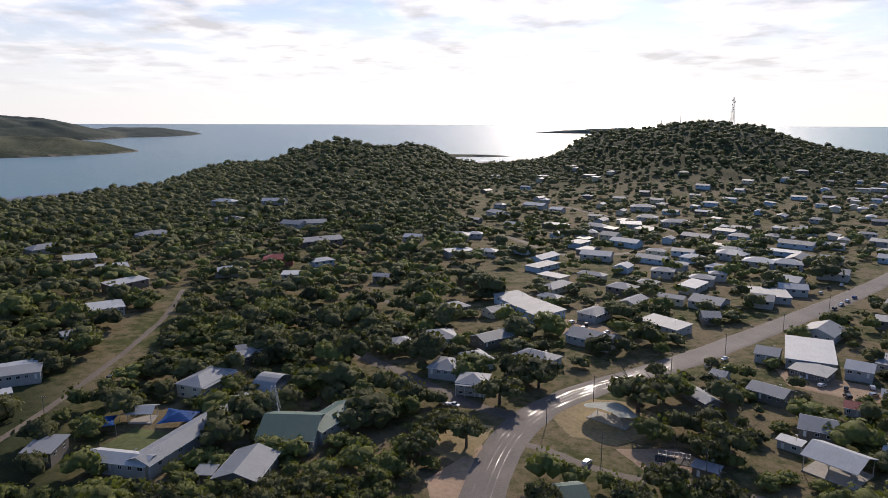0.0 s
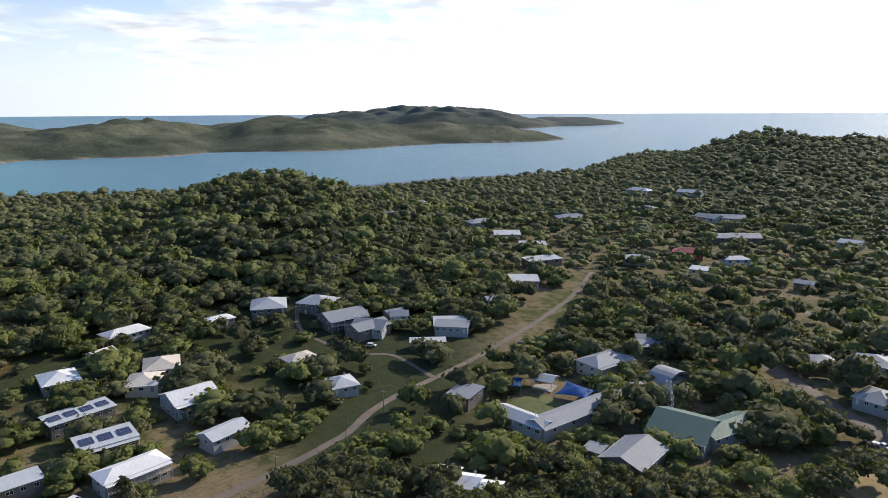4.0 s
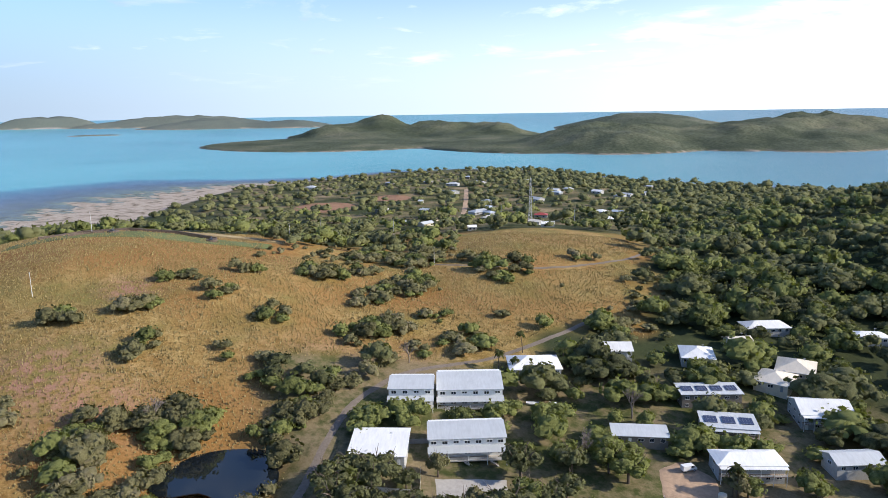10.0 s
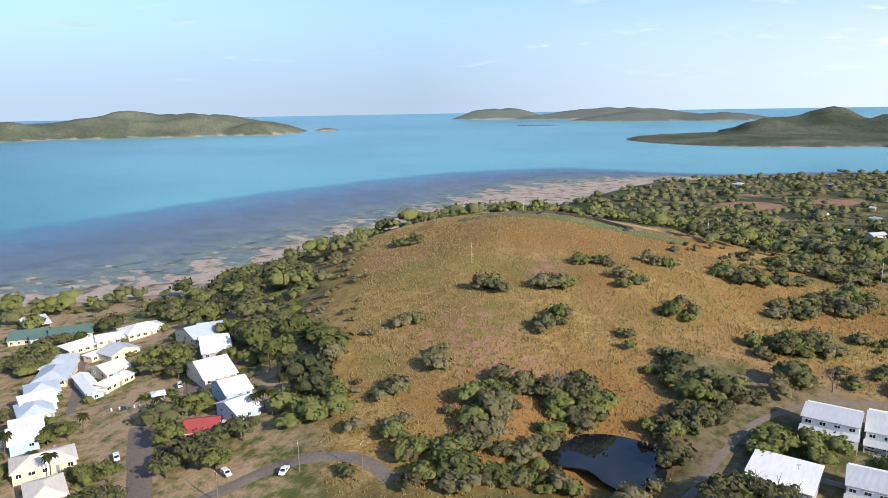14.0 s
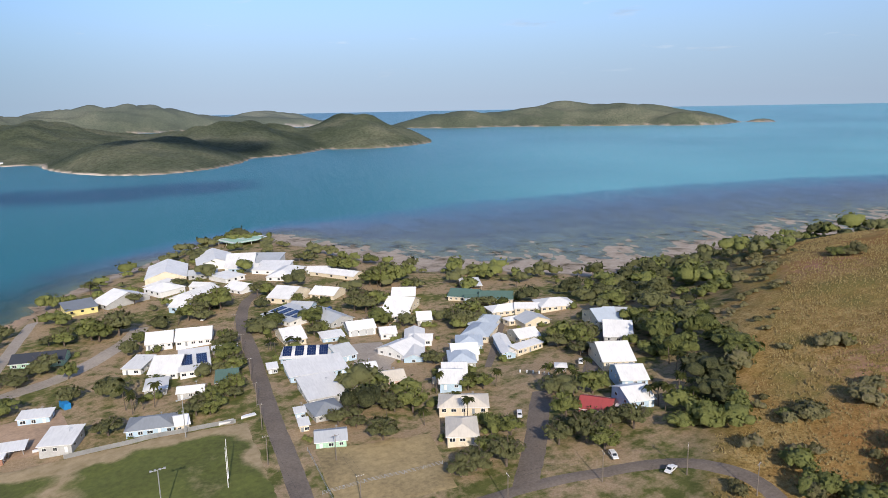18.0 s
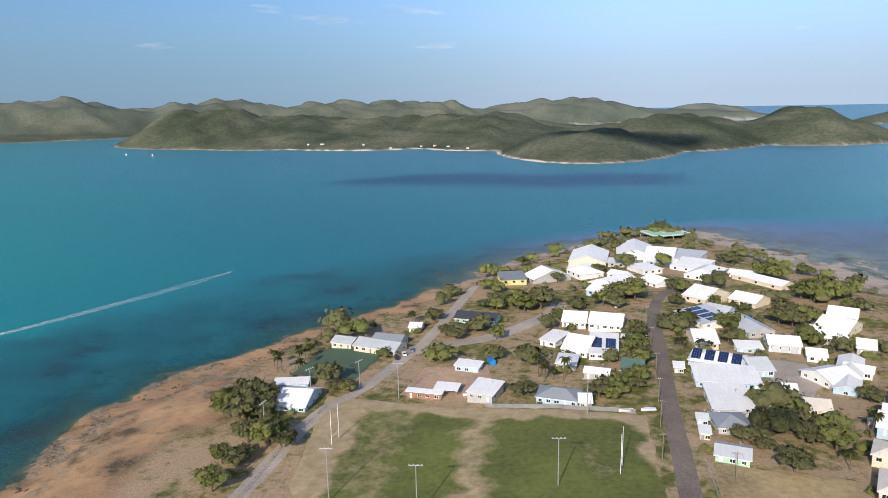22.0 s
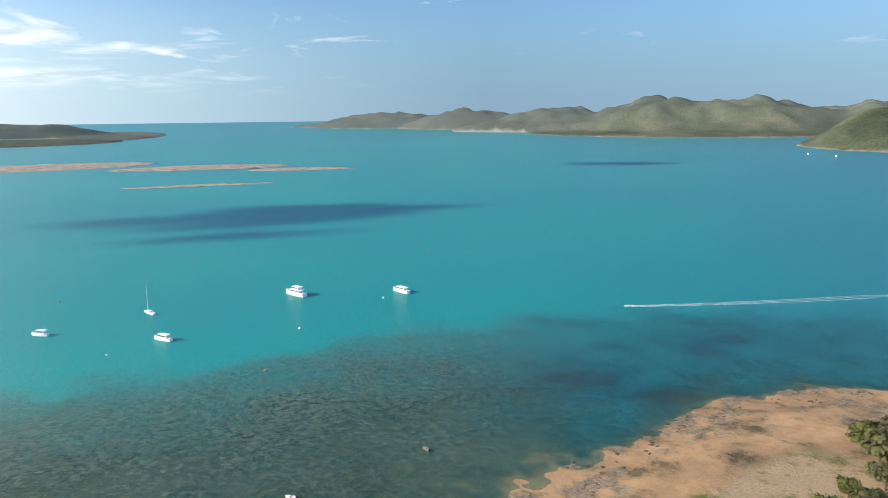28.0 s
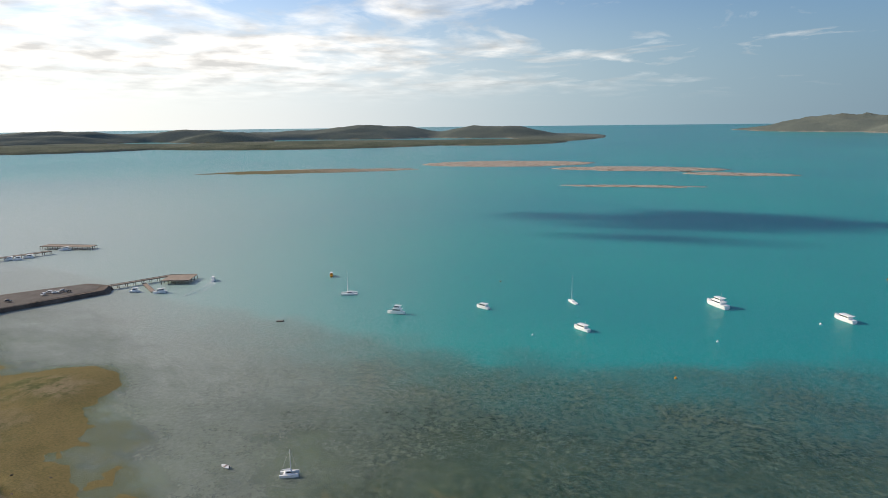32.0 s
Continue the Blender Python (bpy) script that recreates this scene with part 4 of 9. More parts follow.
def house(x, y, yaw, w, d, eave, kind, roof, wall, extra=""):
    if x < -540:
        w, d, eave = w * 0.85, d * 0.85, min(eave, 3.0)
        roof = ROOF_GREY if roof is ROOF_WHITE and int(abs(x)) % 3 else roof
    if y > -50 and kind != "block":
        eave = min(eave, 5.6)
        # walls seen in shade towards the sun: shade put into darker paint
        wall = {WALL_WHITE: WALL_GREY, WALL_GREY: WALL_SHADED}.get(wall, wall)
    if y < -150:
        eave *= 0.9
        # some white walls swapped for darker paints, standing in for veranda shade
        wall = (WALL_WHITE, WALL_GREY, WALL_CREAM, WALL_WHITE, WALL_BLUE)[int(abs(x * 3 + y)) % 5] if wall is WALL_WHITE else wall
    if kind == "gx":
        kind, w, d, yaw = "g", d, w, yaw + 90
    if y > 180 and math.degrees(math.atan2(-x, y)) < 44:
        # roofs seen towards the sun: backlit shade put into darker sheet colours
        roof = {ROOF_WHITE: ROOF_GREY, ROOF_GREY: ROOF_BACKLIT, ROOF_BLUE: ROOF_BACKLIT, ROOF_TAN: ROOF_DARK}.get(roof, roof)
    if kind == "block":
        return townhouses(x, y, yaw, w, d, eave, roof, wall)
    w, d = max(w - 1.2, 2.5), max(d - 1.2, 2.5)
    c, s = math.cos(radians(yaw)), math.sin(radians(yaw))
    z = min(ground_z(x + i * w / 2 * c - j * d / 2 * s, y + i * w / 2 * s + j * d / 2 * c) for i in (-1, 0, 1) for j in (-1, 0, 1))
    zc = ground_z(x, y)
    near = math.hypot(x, y) < 420
    big = w * d > 330
    roofs = {ROOF_WHITE: "white", ROOF_GREY: "pale grey", ROOF_DARK: "grey", ROOF_BLACK: "charcoal", ROOF_CREAM: "cream", ROOF_GREEN: "dark green", ROOF_RED: "red", ROOF_BLUE: "blue-grey", ROOF_TAN: "tan", ROOF_BACKLIT: "backlit grey"}
    walls = {WALL_WHITE: "white", WALL_GREY: "grey", WALL_CREAM: "cream", WALL_GREEN: "pale green", WALL_YELLOW: "yellow", WALL_BLUE: "pale blue", WALL_TIMBER: "red-brown brick", WALL_RED: "red", WALL_PINK: "pink", WALL_SHADED: "shaded grey"}
    shapes = {"s": "low sloping", "f": "flat", "h": "hipped", "g": "gabled", "arch": "curved"}
    name = "open_shelter" if extra == "open" else "shed" if w * d < 40 else "building" if big else "house"
    storey = "two-storey " if eave >= 5.4 else ""
    label = ("open shelter on posts under a %s %s metal roof" % (roofs[roof], shapes[kind])) if extra == "open" else "%s%s %s, %s %s roof%s" % (storey, walls[wall], name, roofs[roof], shapes[kind], " and solar panels" if extra == "solar" else "")
    home = empty(name, pose(x, y, zc, 0, 0, yaw), label, {"open_shelter": "shelter", "shed": "shed"}.get(name, "house" if not big else "building"), "houses of the town" if name == "house" else "")
    BUILT.append((x, y, c, s, w / 2 + 0.6, d / 2 + 0.6))
    low = z - zc - 0.6
    part("roof", roof_shape(kind, w, d, eave), roof, home)
    b = d / 2
    if extra == "open":
        for i in (-1, 0, 1) if w > 9 else (-1, 1):
            for j in (-1, 1):
                bm = bmesh.new()
                box(bm, i * w / 2 * 0.96 - 0.12, j * b * 0.94 - 0.12, low, i * w / 2 * 0.96 + 0.12, j * b * 0.94 + 0.12, eave + 0.05)
                part("post", bm, STEEL, home)
        bm = bmesh.new()
        box(bm, -w / 2, -b, low, w / 2, b, 0.12)
        part("floor_slab", bm, CONCRETE, home)
        return home
    # walls, drawn up into the gable
    bm = bmesh.new()
    if kind == "g":
        prism(bm, [(-b, low), (b, low), (b, eave - 0.1), (0, eave + (b + 0.6) * 0.36 - 0.45), (-b, eave - 0.1)], w, "x", -w / 2)
    elif kind == "s":
        prism(bm, [(-b, low), (b, low), (b, eave + d * 0.09 - 0.1), (-b, eave - 0.02)], w, "x", -w / 2)
    else:
        box(bm, -w / 2, -b, low, w / 2, b, eave - 0.05)
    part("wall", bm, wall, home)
    if not near:
        k = max(2, min(3, int(w / 5)))
        for i in range(k):
            bm = bmesh.new()
            px = -w / 2 + w * (i + 0.5) / k
            box(bm, px - 0.8, -b - 0.06, eave - 2.0, px + 0.8, -b + 0.02, eave - 0.75)
            part("window", bm, PANE, home)
        return home
    # windows, door, gutter
    levels = [eave - 1.35] + ([eave - 4.1] if eave > 5.2 else [])
    rs = random.Random(int(x * 7 + y * 13))
    k = max(2, min(6, int(w / 3.0)))
    door_at = rs.randrange(k)
    for lv, zz in enumerate(levels):
        lowest = lv == len(levels) - 1
        for i in range(k):
            px = -w / 2 + w * (i + 0.5) / k
            if lowest and i == door_at:
                bm = bmesh.new()
                top = zz + 0.62
                box(bm, px - 0.48, -b - 0.06, max(top - 2.1, low + 0.3), px + 0.48, -b + 0.02, top)
                part("door", bm, ROOF_DARK if wall in (WALL_WHITE, WALL_CREAM) else TRIM, home)
            else:
                add_window(home, px, -b, zz, 0, rs.choice((0.85, 1.0, 1.25)), rs.choice((0.9, 1.0, 1.15)))
        for j in range(max(1, min(3, int(d / 4.5)))):
            py = -b + d * (j + 0.5) / max(1, min(3, int(d / 4.5)))
            add_window(home, -w / 2, py, zz, -90)
            add_window(home, w / 2, py, zz, 90)
    if extra == "roller":
        for i in (-1, 0, 1):
            bm = bmesh.new()
            box(bm, i * w / 3.4 - 1.6, -b - 0.1, 0, i * w / 3.4 + 1.6, -b, 3.6)
            part("roller_door", bm, ROOF_GREY, home)
    for side in (-1, 1):
        if kind in "gh" and side < 2:
            bm = bmesh.new()
            box(bm, -w / 2 - 0.6, side * (b + 0.66) - 0.07, eave - 0.18, w / 2 + 0.6, side * (b + 0.66) + 0.07, eave - 0.03)
            part("gutter", bm, TRIM, home)
    if eave > 5.2 and not big and rs.random() < 0.7:
        # veranda along the front
        deck = eave - 2.85
        bm = bmesh.new()
        box(bm, -w / 2, -b - 1.8, deck - 0.2, w / 2, -b, deck)
        part("veranda_floor", bm, TIMBER, home)
        bm = bmesh.new()
        slab(bm, [(-w / 2 - 0.2, -b - 2.1, eave - 0.45), (w / 2 + 0.2, -b - 2.1, eave - 0.45), (w / 2 + 0.2, -b - 0.02, eave - 0.14), (-w / 2 - 0.2, -b - 0.02, eave - 0.14)], 0.1)
        part("veranda_roof", bm, roof, home)
        bm = bmesh.new()
        for zz in (deck + 0.95, deck + 0.5, deck + 0.15):
            box(bm, -w / 2, -b - 1.8, zz - 0.03, w / 2, -b - 1.74, zz + 0.03)
        part("railing", bm, TRIM, home)
        n = max(3, int(w / 3.2) + 1)
        for i in range(n):
            px = -w / 2 + 0.1 + (w - 0.2) * i / (n - 1)
            bm = bmesh.new()
            box(bm, px - 0.07, -b - 1.84, low, px + 0.07, -b - 1.70, eave - 0.5)
            part("post", bm, TRIM, home)
    if extra == "solar":
        slope, ez = (0.09, eave + 0.32) if kind == "s" else (0.36, eave + 0.14)
        n = max(2, int(w / 5))
        for i in range(n):
            px = -w / 2 + w * (i + 0.5) / n
            pw, pd = w / n * 0.36, b * 0.45
            cy = -b * 0.05 if kind == "s" else -b * 0.45
            if kind == "s":
                zz = ez + 0.05 + 0.09 * (cy + b)
            else:
                zz = ez + 0.36 * (cy + b + 0.6) - 0.05
            bm = bmesh.new()
            box(bm, -pw, -pd, -0.04, pw, pd, 0.04)
            p = part("solar_panel", bm, SOLAR, home)
            p.matrix_basis = pose(px, cy, zz, math.degrees(math.atan(slope)), 0, 0)
    if rs.random() < 0.5 and not big:
        bm = bmesh.new()
        tube(bm, (w * 0.2, b * 0.3, eave + 0.2), (w * 0.2, b * 0.3, eave + 2.6), 0.05)
        for k2 in range(5):
            box(bm, w * 0.2 - 0.5 + 0.03 * k2, b * 0.3 + 0.28 * k2 - 0.6, eave + 2.5, w * 0.2 + 0.5 - 0.03 * k2, b * 0.3 + 0.28 * k2 - 0.56, eave + 2.54)
        part("aerial", bm, STEEL, home)
    return home


def townhouses(x, y, yaw, w, d, eave, roof, wall):
    """White two-storey terrace with hooded upper windows, a skirt roof, verandas and front stairs."""
    zc = ground_z(x, y)
    d = max(d - 1, 8.5)
    c, s = math.cos(radians(yaw)), math.sin(radians(yaw))
    home = empty("terrace_block", pose(x, y, zc, 0, 0, yaw), "white two-storey terrace with pale grey metal roofs and verandas", "house", "terrace blocks")
    BUILT.append((x, y, c, s, w / 2 + 0.6, d / 2 + 3))
    b = d / 2
    bm = bmesh.new()
    prism(bm, [(-b, -4), (b, -4), (b, eave + d * 0.14 - 0.15), (-b, eave - 0.05)], w - 0.4, "x", -w / 2 + 0.2)
    part("wall", bm, wall, home)
    bm = bmesh.new()
    slab(bm, [(-w / 2 - 0.2, -b - 0.7, eave + 0.05), (w / 2 + 0.2, -b - 0.7, eave + 0.05), (w / 2 + 0.2, b * 0.7, eave + 0.05 + d * 0.14), (-w / 2 - 0.2, b * 0.7, eave + 0.05 + d * 0.14)], 0.18)
    slab(bm, [(-w / 2 - 0.2, b * 0.7, eave + 0.05 + d * 0.14), (w / 2 + 0.2, b * 0.7, eave + 0.05 + d * 0.14), (w / 2 + 0.2, b + 0.6, eave + d * 0.05), (-w / 2 - 0.2, b + 0.6, eave + d * 0.05)], 0.18)
    part("roof", bm, roof, home)
    bm = bmesh.new()
    slab(bm, [(-w / 2 - 0.2, -b - 3.2, eave - 3.35), (w / 2 + 0.2, -b - 3.2, eave - 3.35), (w / 2 + 0.2, -b - 0.02, eave - 2.6), (-w / 2 - 0.2, -b - 0.02, eave - 2.6)], 0.14)
    part("skirt_roof", bm, roof, home)
    n = max(4, int(round(w / 3.6)))
    for i in range(n):
        px = -w / 2 + w * (i + 0.5) / n
        add_window(home, px, -b, eave - 1.35 + (0.25 if i % 3 == 2 else 0), 0, 1.1, 1.0)
        bm = bmesh.new()
        slab(bm, [(px - 1.1, -b - 0.6, eave - 0.62), (px + 1.1, -b - 0.6, eave - 0.62), (px + 1.1, -b, eave - 0.5), (px - 1.1, -b, eave - 0.5)], 0.08)
        part("window_hood", bm, TRIM, home)
        add_window(home, px, -b, eave - 4.6, 0, 1.2, 1.3)
    deck = eave - 6.1
    bm = bmesh.new()
    box(bm, -w / 2, -b - 2.9, deck - 0.2, w / 2, -b, deck)
    part("veranda_floor", bm, CONCRETE, home)
    bm = bmesh.new()
    for zz in (deck + 1.0, deck + 0.7, deck + 0.4, deck + 0.15):
        box(bm, -w / 2, -b - 2.9, zz - 0.025, w / 2, -b - 2.85, zz + 0.025)
    part("railing", bm, TRIM, home)
    for i in range(n // 2 + 2):
        px = -w / 2 + 0.15 + (w - 0.3) * i / (n // 2 + 1)
        bm = bmesh.new()
        box(bm, px - 0.09, -b - 2.95, -4, px + 0.09, -b - 2.77, eave - 3.4)
        part("post", bm, TRIM, home)
    for i in range(max(2, n // 2)):
        px = -w / 2 + w * (i + 0.35) / max(2, n // 2)
        bm = bmesh.new()
        for k in range(9):
            box(bm, px + k * 0.28, -b - 4.0, deck - 0.2 * (k + 1), px + k * 0.28 + 0.3, -b - 2.95, deck - 0.2 * k)
        part("stair", bm, CONCRETE, home)
        bm = bmesh.new()
        tube(bm, (px, -b - 4.0, deck + 0.9), (px + 2.5, -b - 4.0, deck - 0.9), 0.04)
        part("handrail", bm, TRIM, home)
    return home


# ---- roads and open ground ----
def road(name, points, width, material, lift=0.16, label="", kind="structure", tracks=(), clear=0.0):
    """A ribbon laid on the ground along a smoothed line."""
    p = np.array(points, float)
    for _ in range(2):
        q = [p[0]]
        for a, b in zip(p[:-1], p[1:]):
            q += [a * 0.75 + b * 0.25, a * 0.25 + b * 0.75]
        p = np.array(q + [p[-1]])
    seg = np.hypot(*np.diff(p, axis=0).T)
    at = np.concatenate([[0], np.cumsum(seg)])
    m = max(3, int(at[-1] / 2.5))
    t = np.linspace(0, at[-1], m)
    line = np.stack([np.interp(t, at, p[:, 0]), np.interp(t, at, p[:, 1])], 1)
    d = np.gradient(line, axis=0)
    d /= np.hypot(d[:, 0], d[:, 1])[:, None]
    side = np.stack([-d[:, 1], d[:, 0]], 1)

    def ribbon(offset, wide, up, key, mat):
        cols = max(3, int(wide / 1.6))
        u = np.linspace(-0.5, 0.5, cols) * wide + offset
        g = line[:, None, :] + side[:, None, :] * u[None, :, None]
        edge = np.where(np.abs(np.linspace(-1, 1, cols)) > 0.999, -0.3, 0.0)
        g = g + side[:, None, :] * (0.25 * ripple(g[:, :, 0], g[:, :, 1], 9, 31))[:, :, None] * (np.abs(np.linspace(-1, 1, cols)) > 0.99)[None, :, None]
        z = land(g[:, :, 0], g[:, :, 1]) + up + edge[None, :]
        v = np.concatenate([g, z[:, :, None]], 2).reshape(-1, 3)
        i, j = np.meshgrid(np.arange(m - 1) * cols, np.arange(cols - 1), indexing="ij")
        f = np.stack([i + j, i + j + 1, i + cols + j + 1, i + cols + j], -1).reshape(-1, 4)[:, ::-1]
        me = fast_mesh(key, v, f)
        me.materials.append(mat)
        return new(key, me)

    ob = tagged(ribbon(0, width, lift, name, material), label or "sealed grey-brown road along the ground", "road", kind=kind)
    for offset, wide, mat, lab in tracks:
        tr = ribbon(offset, wide, lift + 0.03, "wheel_track", mat)
        tr.parent = ob
        tagged(tr, lab)
    ROADS.append((line, width / 2 + clear))
    return ob


def patch(name, outline, material, label, category="ground", lift=0.12, step=2.5, keep_clear=True):
    """A piece of open ground: the outline filled with a fine mesh laid on the land."""
    o = np.array(outline, float)
    if keep_clear:
        PATCHES.append(o)
    bm = bmesh.new()
    c = o.mean(0)
    rings = max(2, int(np.hypot(*(o - c).T).max() / step))
    edge = []
    for a, b in zip(o, np.roll(o, -1, 0)):
        k = max(1, int(np.hypot(*(b - a)) / step))
        edge += [a + (b - a) * i / k for i in range(k)]
    edge = np.array(edge)
    edge = edge + 0.5 * np.stack([ripple(edge[:, 0], edge[:, 1], 8, 21), ripple(edge[:, 0], edge[:, 1], 8, 22)], 1)
    n = len(edge)
    t = np.arange(1, rings + 1)[:, None, None] / rings
    g = (c + (edge - c)[None] * t).reshape(-1, 2)
    g = np.concatenate([[c], g])
    z = land(g[:, 0], g[:, 1]) + lift
    z[-n:] -= 0.3
    verts = np.column_stack([g, z])
    i = 1 + np.arange(rings - 1)[:, None] * n
    j = np.arange(n)[None]
    k = (j + 1) % n
    quads = np.stack([i + j, i + n + j, i + n + k, i + k], -1).reshape(-1, 4)
    fan = np.array([(0, 1 + q, 1 + (q + 1) % n, 1 + (q + 1) % n) for q in range(n)])
    bm.free()
    me = bpy.data.meshes.new(name)
    me.from_pydata(verts.tolist(), [], [tuple(f[:3]) for f in fan.tolist()] + quads.tolist())
    for pg in me.polygons:
        pg.use_smooth = True
    me.update()
    bm = bmesh.new()
    bm.from_mesh(me)
    bmesh.ops.recalc_face_normals(bm, faces=bm.faces)
    if sum(f.normal.z for f in bm.faces) < 0:
        bmesh.ops.reverse_faces(bm, faces=bm.faces)
    bm.to_mesh(me)
    bm.free()
    me.materials.append(material)
    return tagged(new(name, me), label, category, kind="structure")


def disc(cx, cy, rx, ry, turn=0, n=24):
    c, s = math.cos(radians(turn)), math.sin(radians(turn))
    return [(cx + rx * math.cos(6.2832 * i / n) * c - ry * math.sin(6.2832 * i / n) * s, cy + rx * math.cos(6.2832 * i / n) * s + ry * math.sin(6.2832 * i / n) * c) for i in range(n)]

# ---- the town: streets ----
STREET, SHINE = "sealed grey-brown street between houses", "pale worn wheel track polished by traffic"
road("road_main_street", [(-43, -150), (-45, -169), (-49, -202), (-52, -235), (-57, -274), (-62, -312), (-67, -357), (-71, -382), (-80, -414), (-92, -433)], 8.2, ASPHALT, 0.18, STREET)
road("road_cross_street", [(-40, -146), (-77, -151), (-88, -151), (-109, -149), (-131, -141), (-145, -132), (-152, -119), (-152, -108), (-147, -98)], 7.5, ASPHALT, 0.16, STREET)
road("road_cul_de_sac", [(-103, -150), (-121, -170), (-137, -191), (-147, -203)], 9, ASPHALT, 0.2, STREET)
road("road_terrace_lane", [(-207, -242), (-169, -202)], 8, ASPHALT, 0.16, STREET)
road("road_back_lane", [(-190, -298), (-146, -241)], 6, ASPHALT, 0.16, STREET)
road("road_shore", [(88, -150), (88, -171), (85, -201), (80, -247), (68, -266), (58, -300), (49, -331), (40, -396), (33, -448)], 8, GRAVEL, 0.16, "pale concrete shore road beside the beach")
road("road_shore_branch", [(54, -316), (40, -326), (19, -336), (3, -352), (-15, -380), (-20, -398)], 11, GRAVEL, 0.2, "pale gravel side road and parking strip")
road("road_high_street", [(6, 165), (10, 185), (18, 217), (31, 245), (47, 263), (67, 279), (110, 307), (172, 358), (227, 404), (283, 452), (340, 505)], 16, HIGHWAY, 0.16, "wide sealed main road with worn wheel tracks",
     tracks=[(-2.9, 1.2, WORN, SHINE), (-0.9, 1.2, WORN, SHINE), (1.2, 1.2, WORN, SHINE), (3.1, 1.2, WORN, SHINE)], clear=5)
road("road_school_street", [(31, 245), (15, 254), (-1, 271), (-21, 295), (-38, 313), (-50, 330)], 8, ASPHALT, 0.2, STREET)
road("road_park_street", [(23, 225), (34, 222), (49, 206), (65, 199), (87, 193), (102, 185)], 6, ASPHALT, 0.2, STREET)
road("road_hill", [(-168, 60), (-160, 84), (-156, 96), (-155, 107), (-151, 145), (-150, 166), (-155, 183), (-156, 204), (-152, 234), (-151, 271), (-151, 322), (-156, 383), (-168, 434)], 6, ASPHALT, 0.16, "sealed hill road between grassy verges", clear=4)
road("road_driveway", [(-267, 259), (-240, 232), (-219, 229), (-196, 227), (-185, 237), (-167, 230), (-154, 225)], 3.2, ASPHALT, 0.2, "narrow sealed driveway among houses")
road("road_west", [(-150, -30), (-169, -26), (-190, -21.5), (-216, -15), (-234, -6), (-248.5, 6), (-258, 24), (-265, 42), (-276, 57), (-296, 87), (-315, 101)], 4.2, ASPHALT, 0.18, "narrow sealed road at the foot of the grassy hill", clear=1.5)
road("road_hump", [(-398, 28), (-390, 45), (-376, 75), (-384, 108), (-400, 146), (-416, 163)], 4, ASPHALT, 0.2, "narrow sealed road across the grassy rise")
road("road_point", [(-979, 122), (-777, 96), (-660, 74)], 6, DIRT, 0.3, "pale dirt road on the point")
road("road_loop", [(-70, 395), (-55, 408), (-38, 420), (-30, 403), (-13, 400), (5, 405)], 6, ASPHALT, 0.2, STREET)
road("road_upper_town", [(34, 727), (78, 616), (105, 551), (165, 585), (221, 620)], 7, ASPHALT, 0.25, STREET)
road("road_far_town", [(150, 900), (200, 780), (240, 690), (290, 610), (330, 540)], 7, ASPHALT, 0.25, STREET)
# open ground
field = patch("football_field", [(82, -262), (-45, -240), (-41, -172), (60, -168), (74, -190)], FIELD, "football field of green grass with worn tan patches", "field", 0.1)


def wear_of_field(me):
    v = np.array([q.co[:2] for q in me.vertices])
    x, y = v[:, 0] + 4 * ripple(v[:, 0], v[:, 1], 28, 31), v[:, 1] + 3 * ripple(v[:, 0], v[:, 1], 24, 32)
    edge = np.minimum.reduce([62 - x + (y + 245) * 0.04, x + 40, y + 250 - (62 - x) * 0.17, -173 - y])
    worn = np.clip(1 - smooth(-3, 4, edge) + 0.72 * np.exp(-((x - 17) / 8) ** 2) + 0.42 * np.exp(-((x - 50) / 14) ** 2) + 0.35 * np.exp(-((x + 24) / 9) ** 2 - ((y + 205) / 18) ** 2) + 0.12 * ripple(x, y, 16, 33) - 0.1, 0, 1)
    a = me.attributes.new("wear", "FLOAT", "POINT")
    a.data.foreach_set("value", worn.astype(np.float32))


wear_of_field(field.data)
patch("bowling_green", [(104.6, -283.6), (96.6, -326.3), (66, -315), (74, -277)], TURF, "flat synthetic bowling green", "field", 0.25)
patch("vacant_lot", [(-57, -206), (-98, -199), (-88, -160), (-52, -166)], DRY_LAWN, "vacant lot of dry grass", "ground", 0.12)
patch("gravel_yard", [(-108.8, -309.4), (-124.3, -306.6), (-119.5, -277.7), (-108.4, -261.1), (-98.4, -276.7)], GRAVEL, "pale gravel yard", "ground", 0.14)
patch("concrete_forecourt", [(-183, 12), (-182, 34), (-168, 33), (-170, 12)], CONCRETE, "pale concrete forecourt in front of a terrace", "ground", 0.2)
patch("dirt_oval", disc(-826, -66, 45, 36), RED_DIRT, "bare red-brown sports oval", "field", 0.4, 6)
patch("dirt_oval", disc(-898, 14, 32, 26), RED_DIRT, "bare red-brown sports oval", "field", 0.4, 6)
patch("school_lawn", [(-117, 220), (-101, 212), (-95, 231), (-112, 236)], LAWN, "small green school lawn", "field", 0.2)
patch("sand_play_court", [(58, 222), (80, 222), (92, 205), (66, 200)], DIRT, "red-brown earth round an exercise court", "ground", 0.14)
patch("park_lawn", [(38, 252), (60, 266), (75, 262), (90, 240), (60, 222), (44, 230)], DRY_LAWN, "worn park lawn", "ground", 0.1)
patch("yard", [(20, 240), (2, 244), (-10, 225), (8, 205)], DRY_LAWN, "worn grass by the crossroads", "ground", 0.1)
patch("dirt_verge", [(-2, 170), (-6, 200), (14, 226), (16, 210), (6, 186), (4, 168)], DIRT, "bare earth verge beside the main road", "ground", 0.1)
patch("dirt_yard", [(66, 380), (88, 370), (96, 340), (76, 330), (62, 352)], DIRT, "bare earth yard with parked cars", "ground", 0.14)
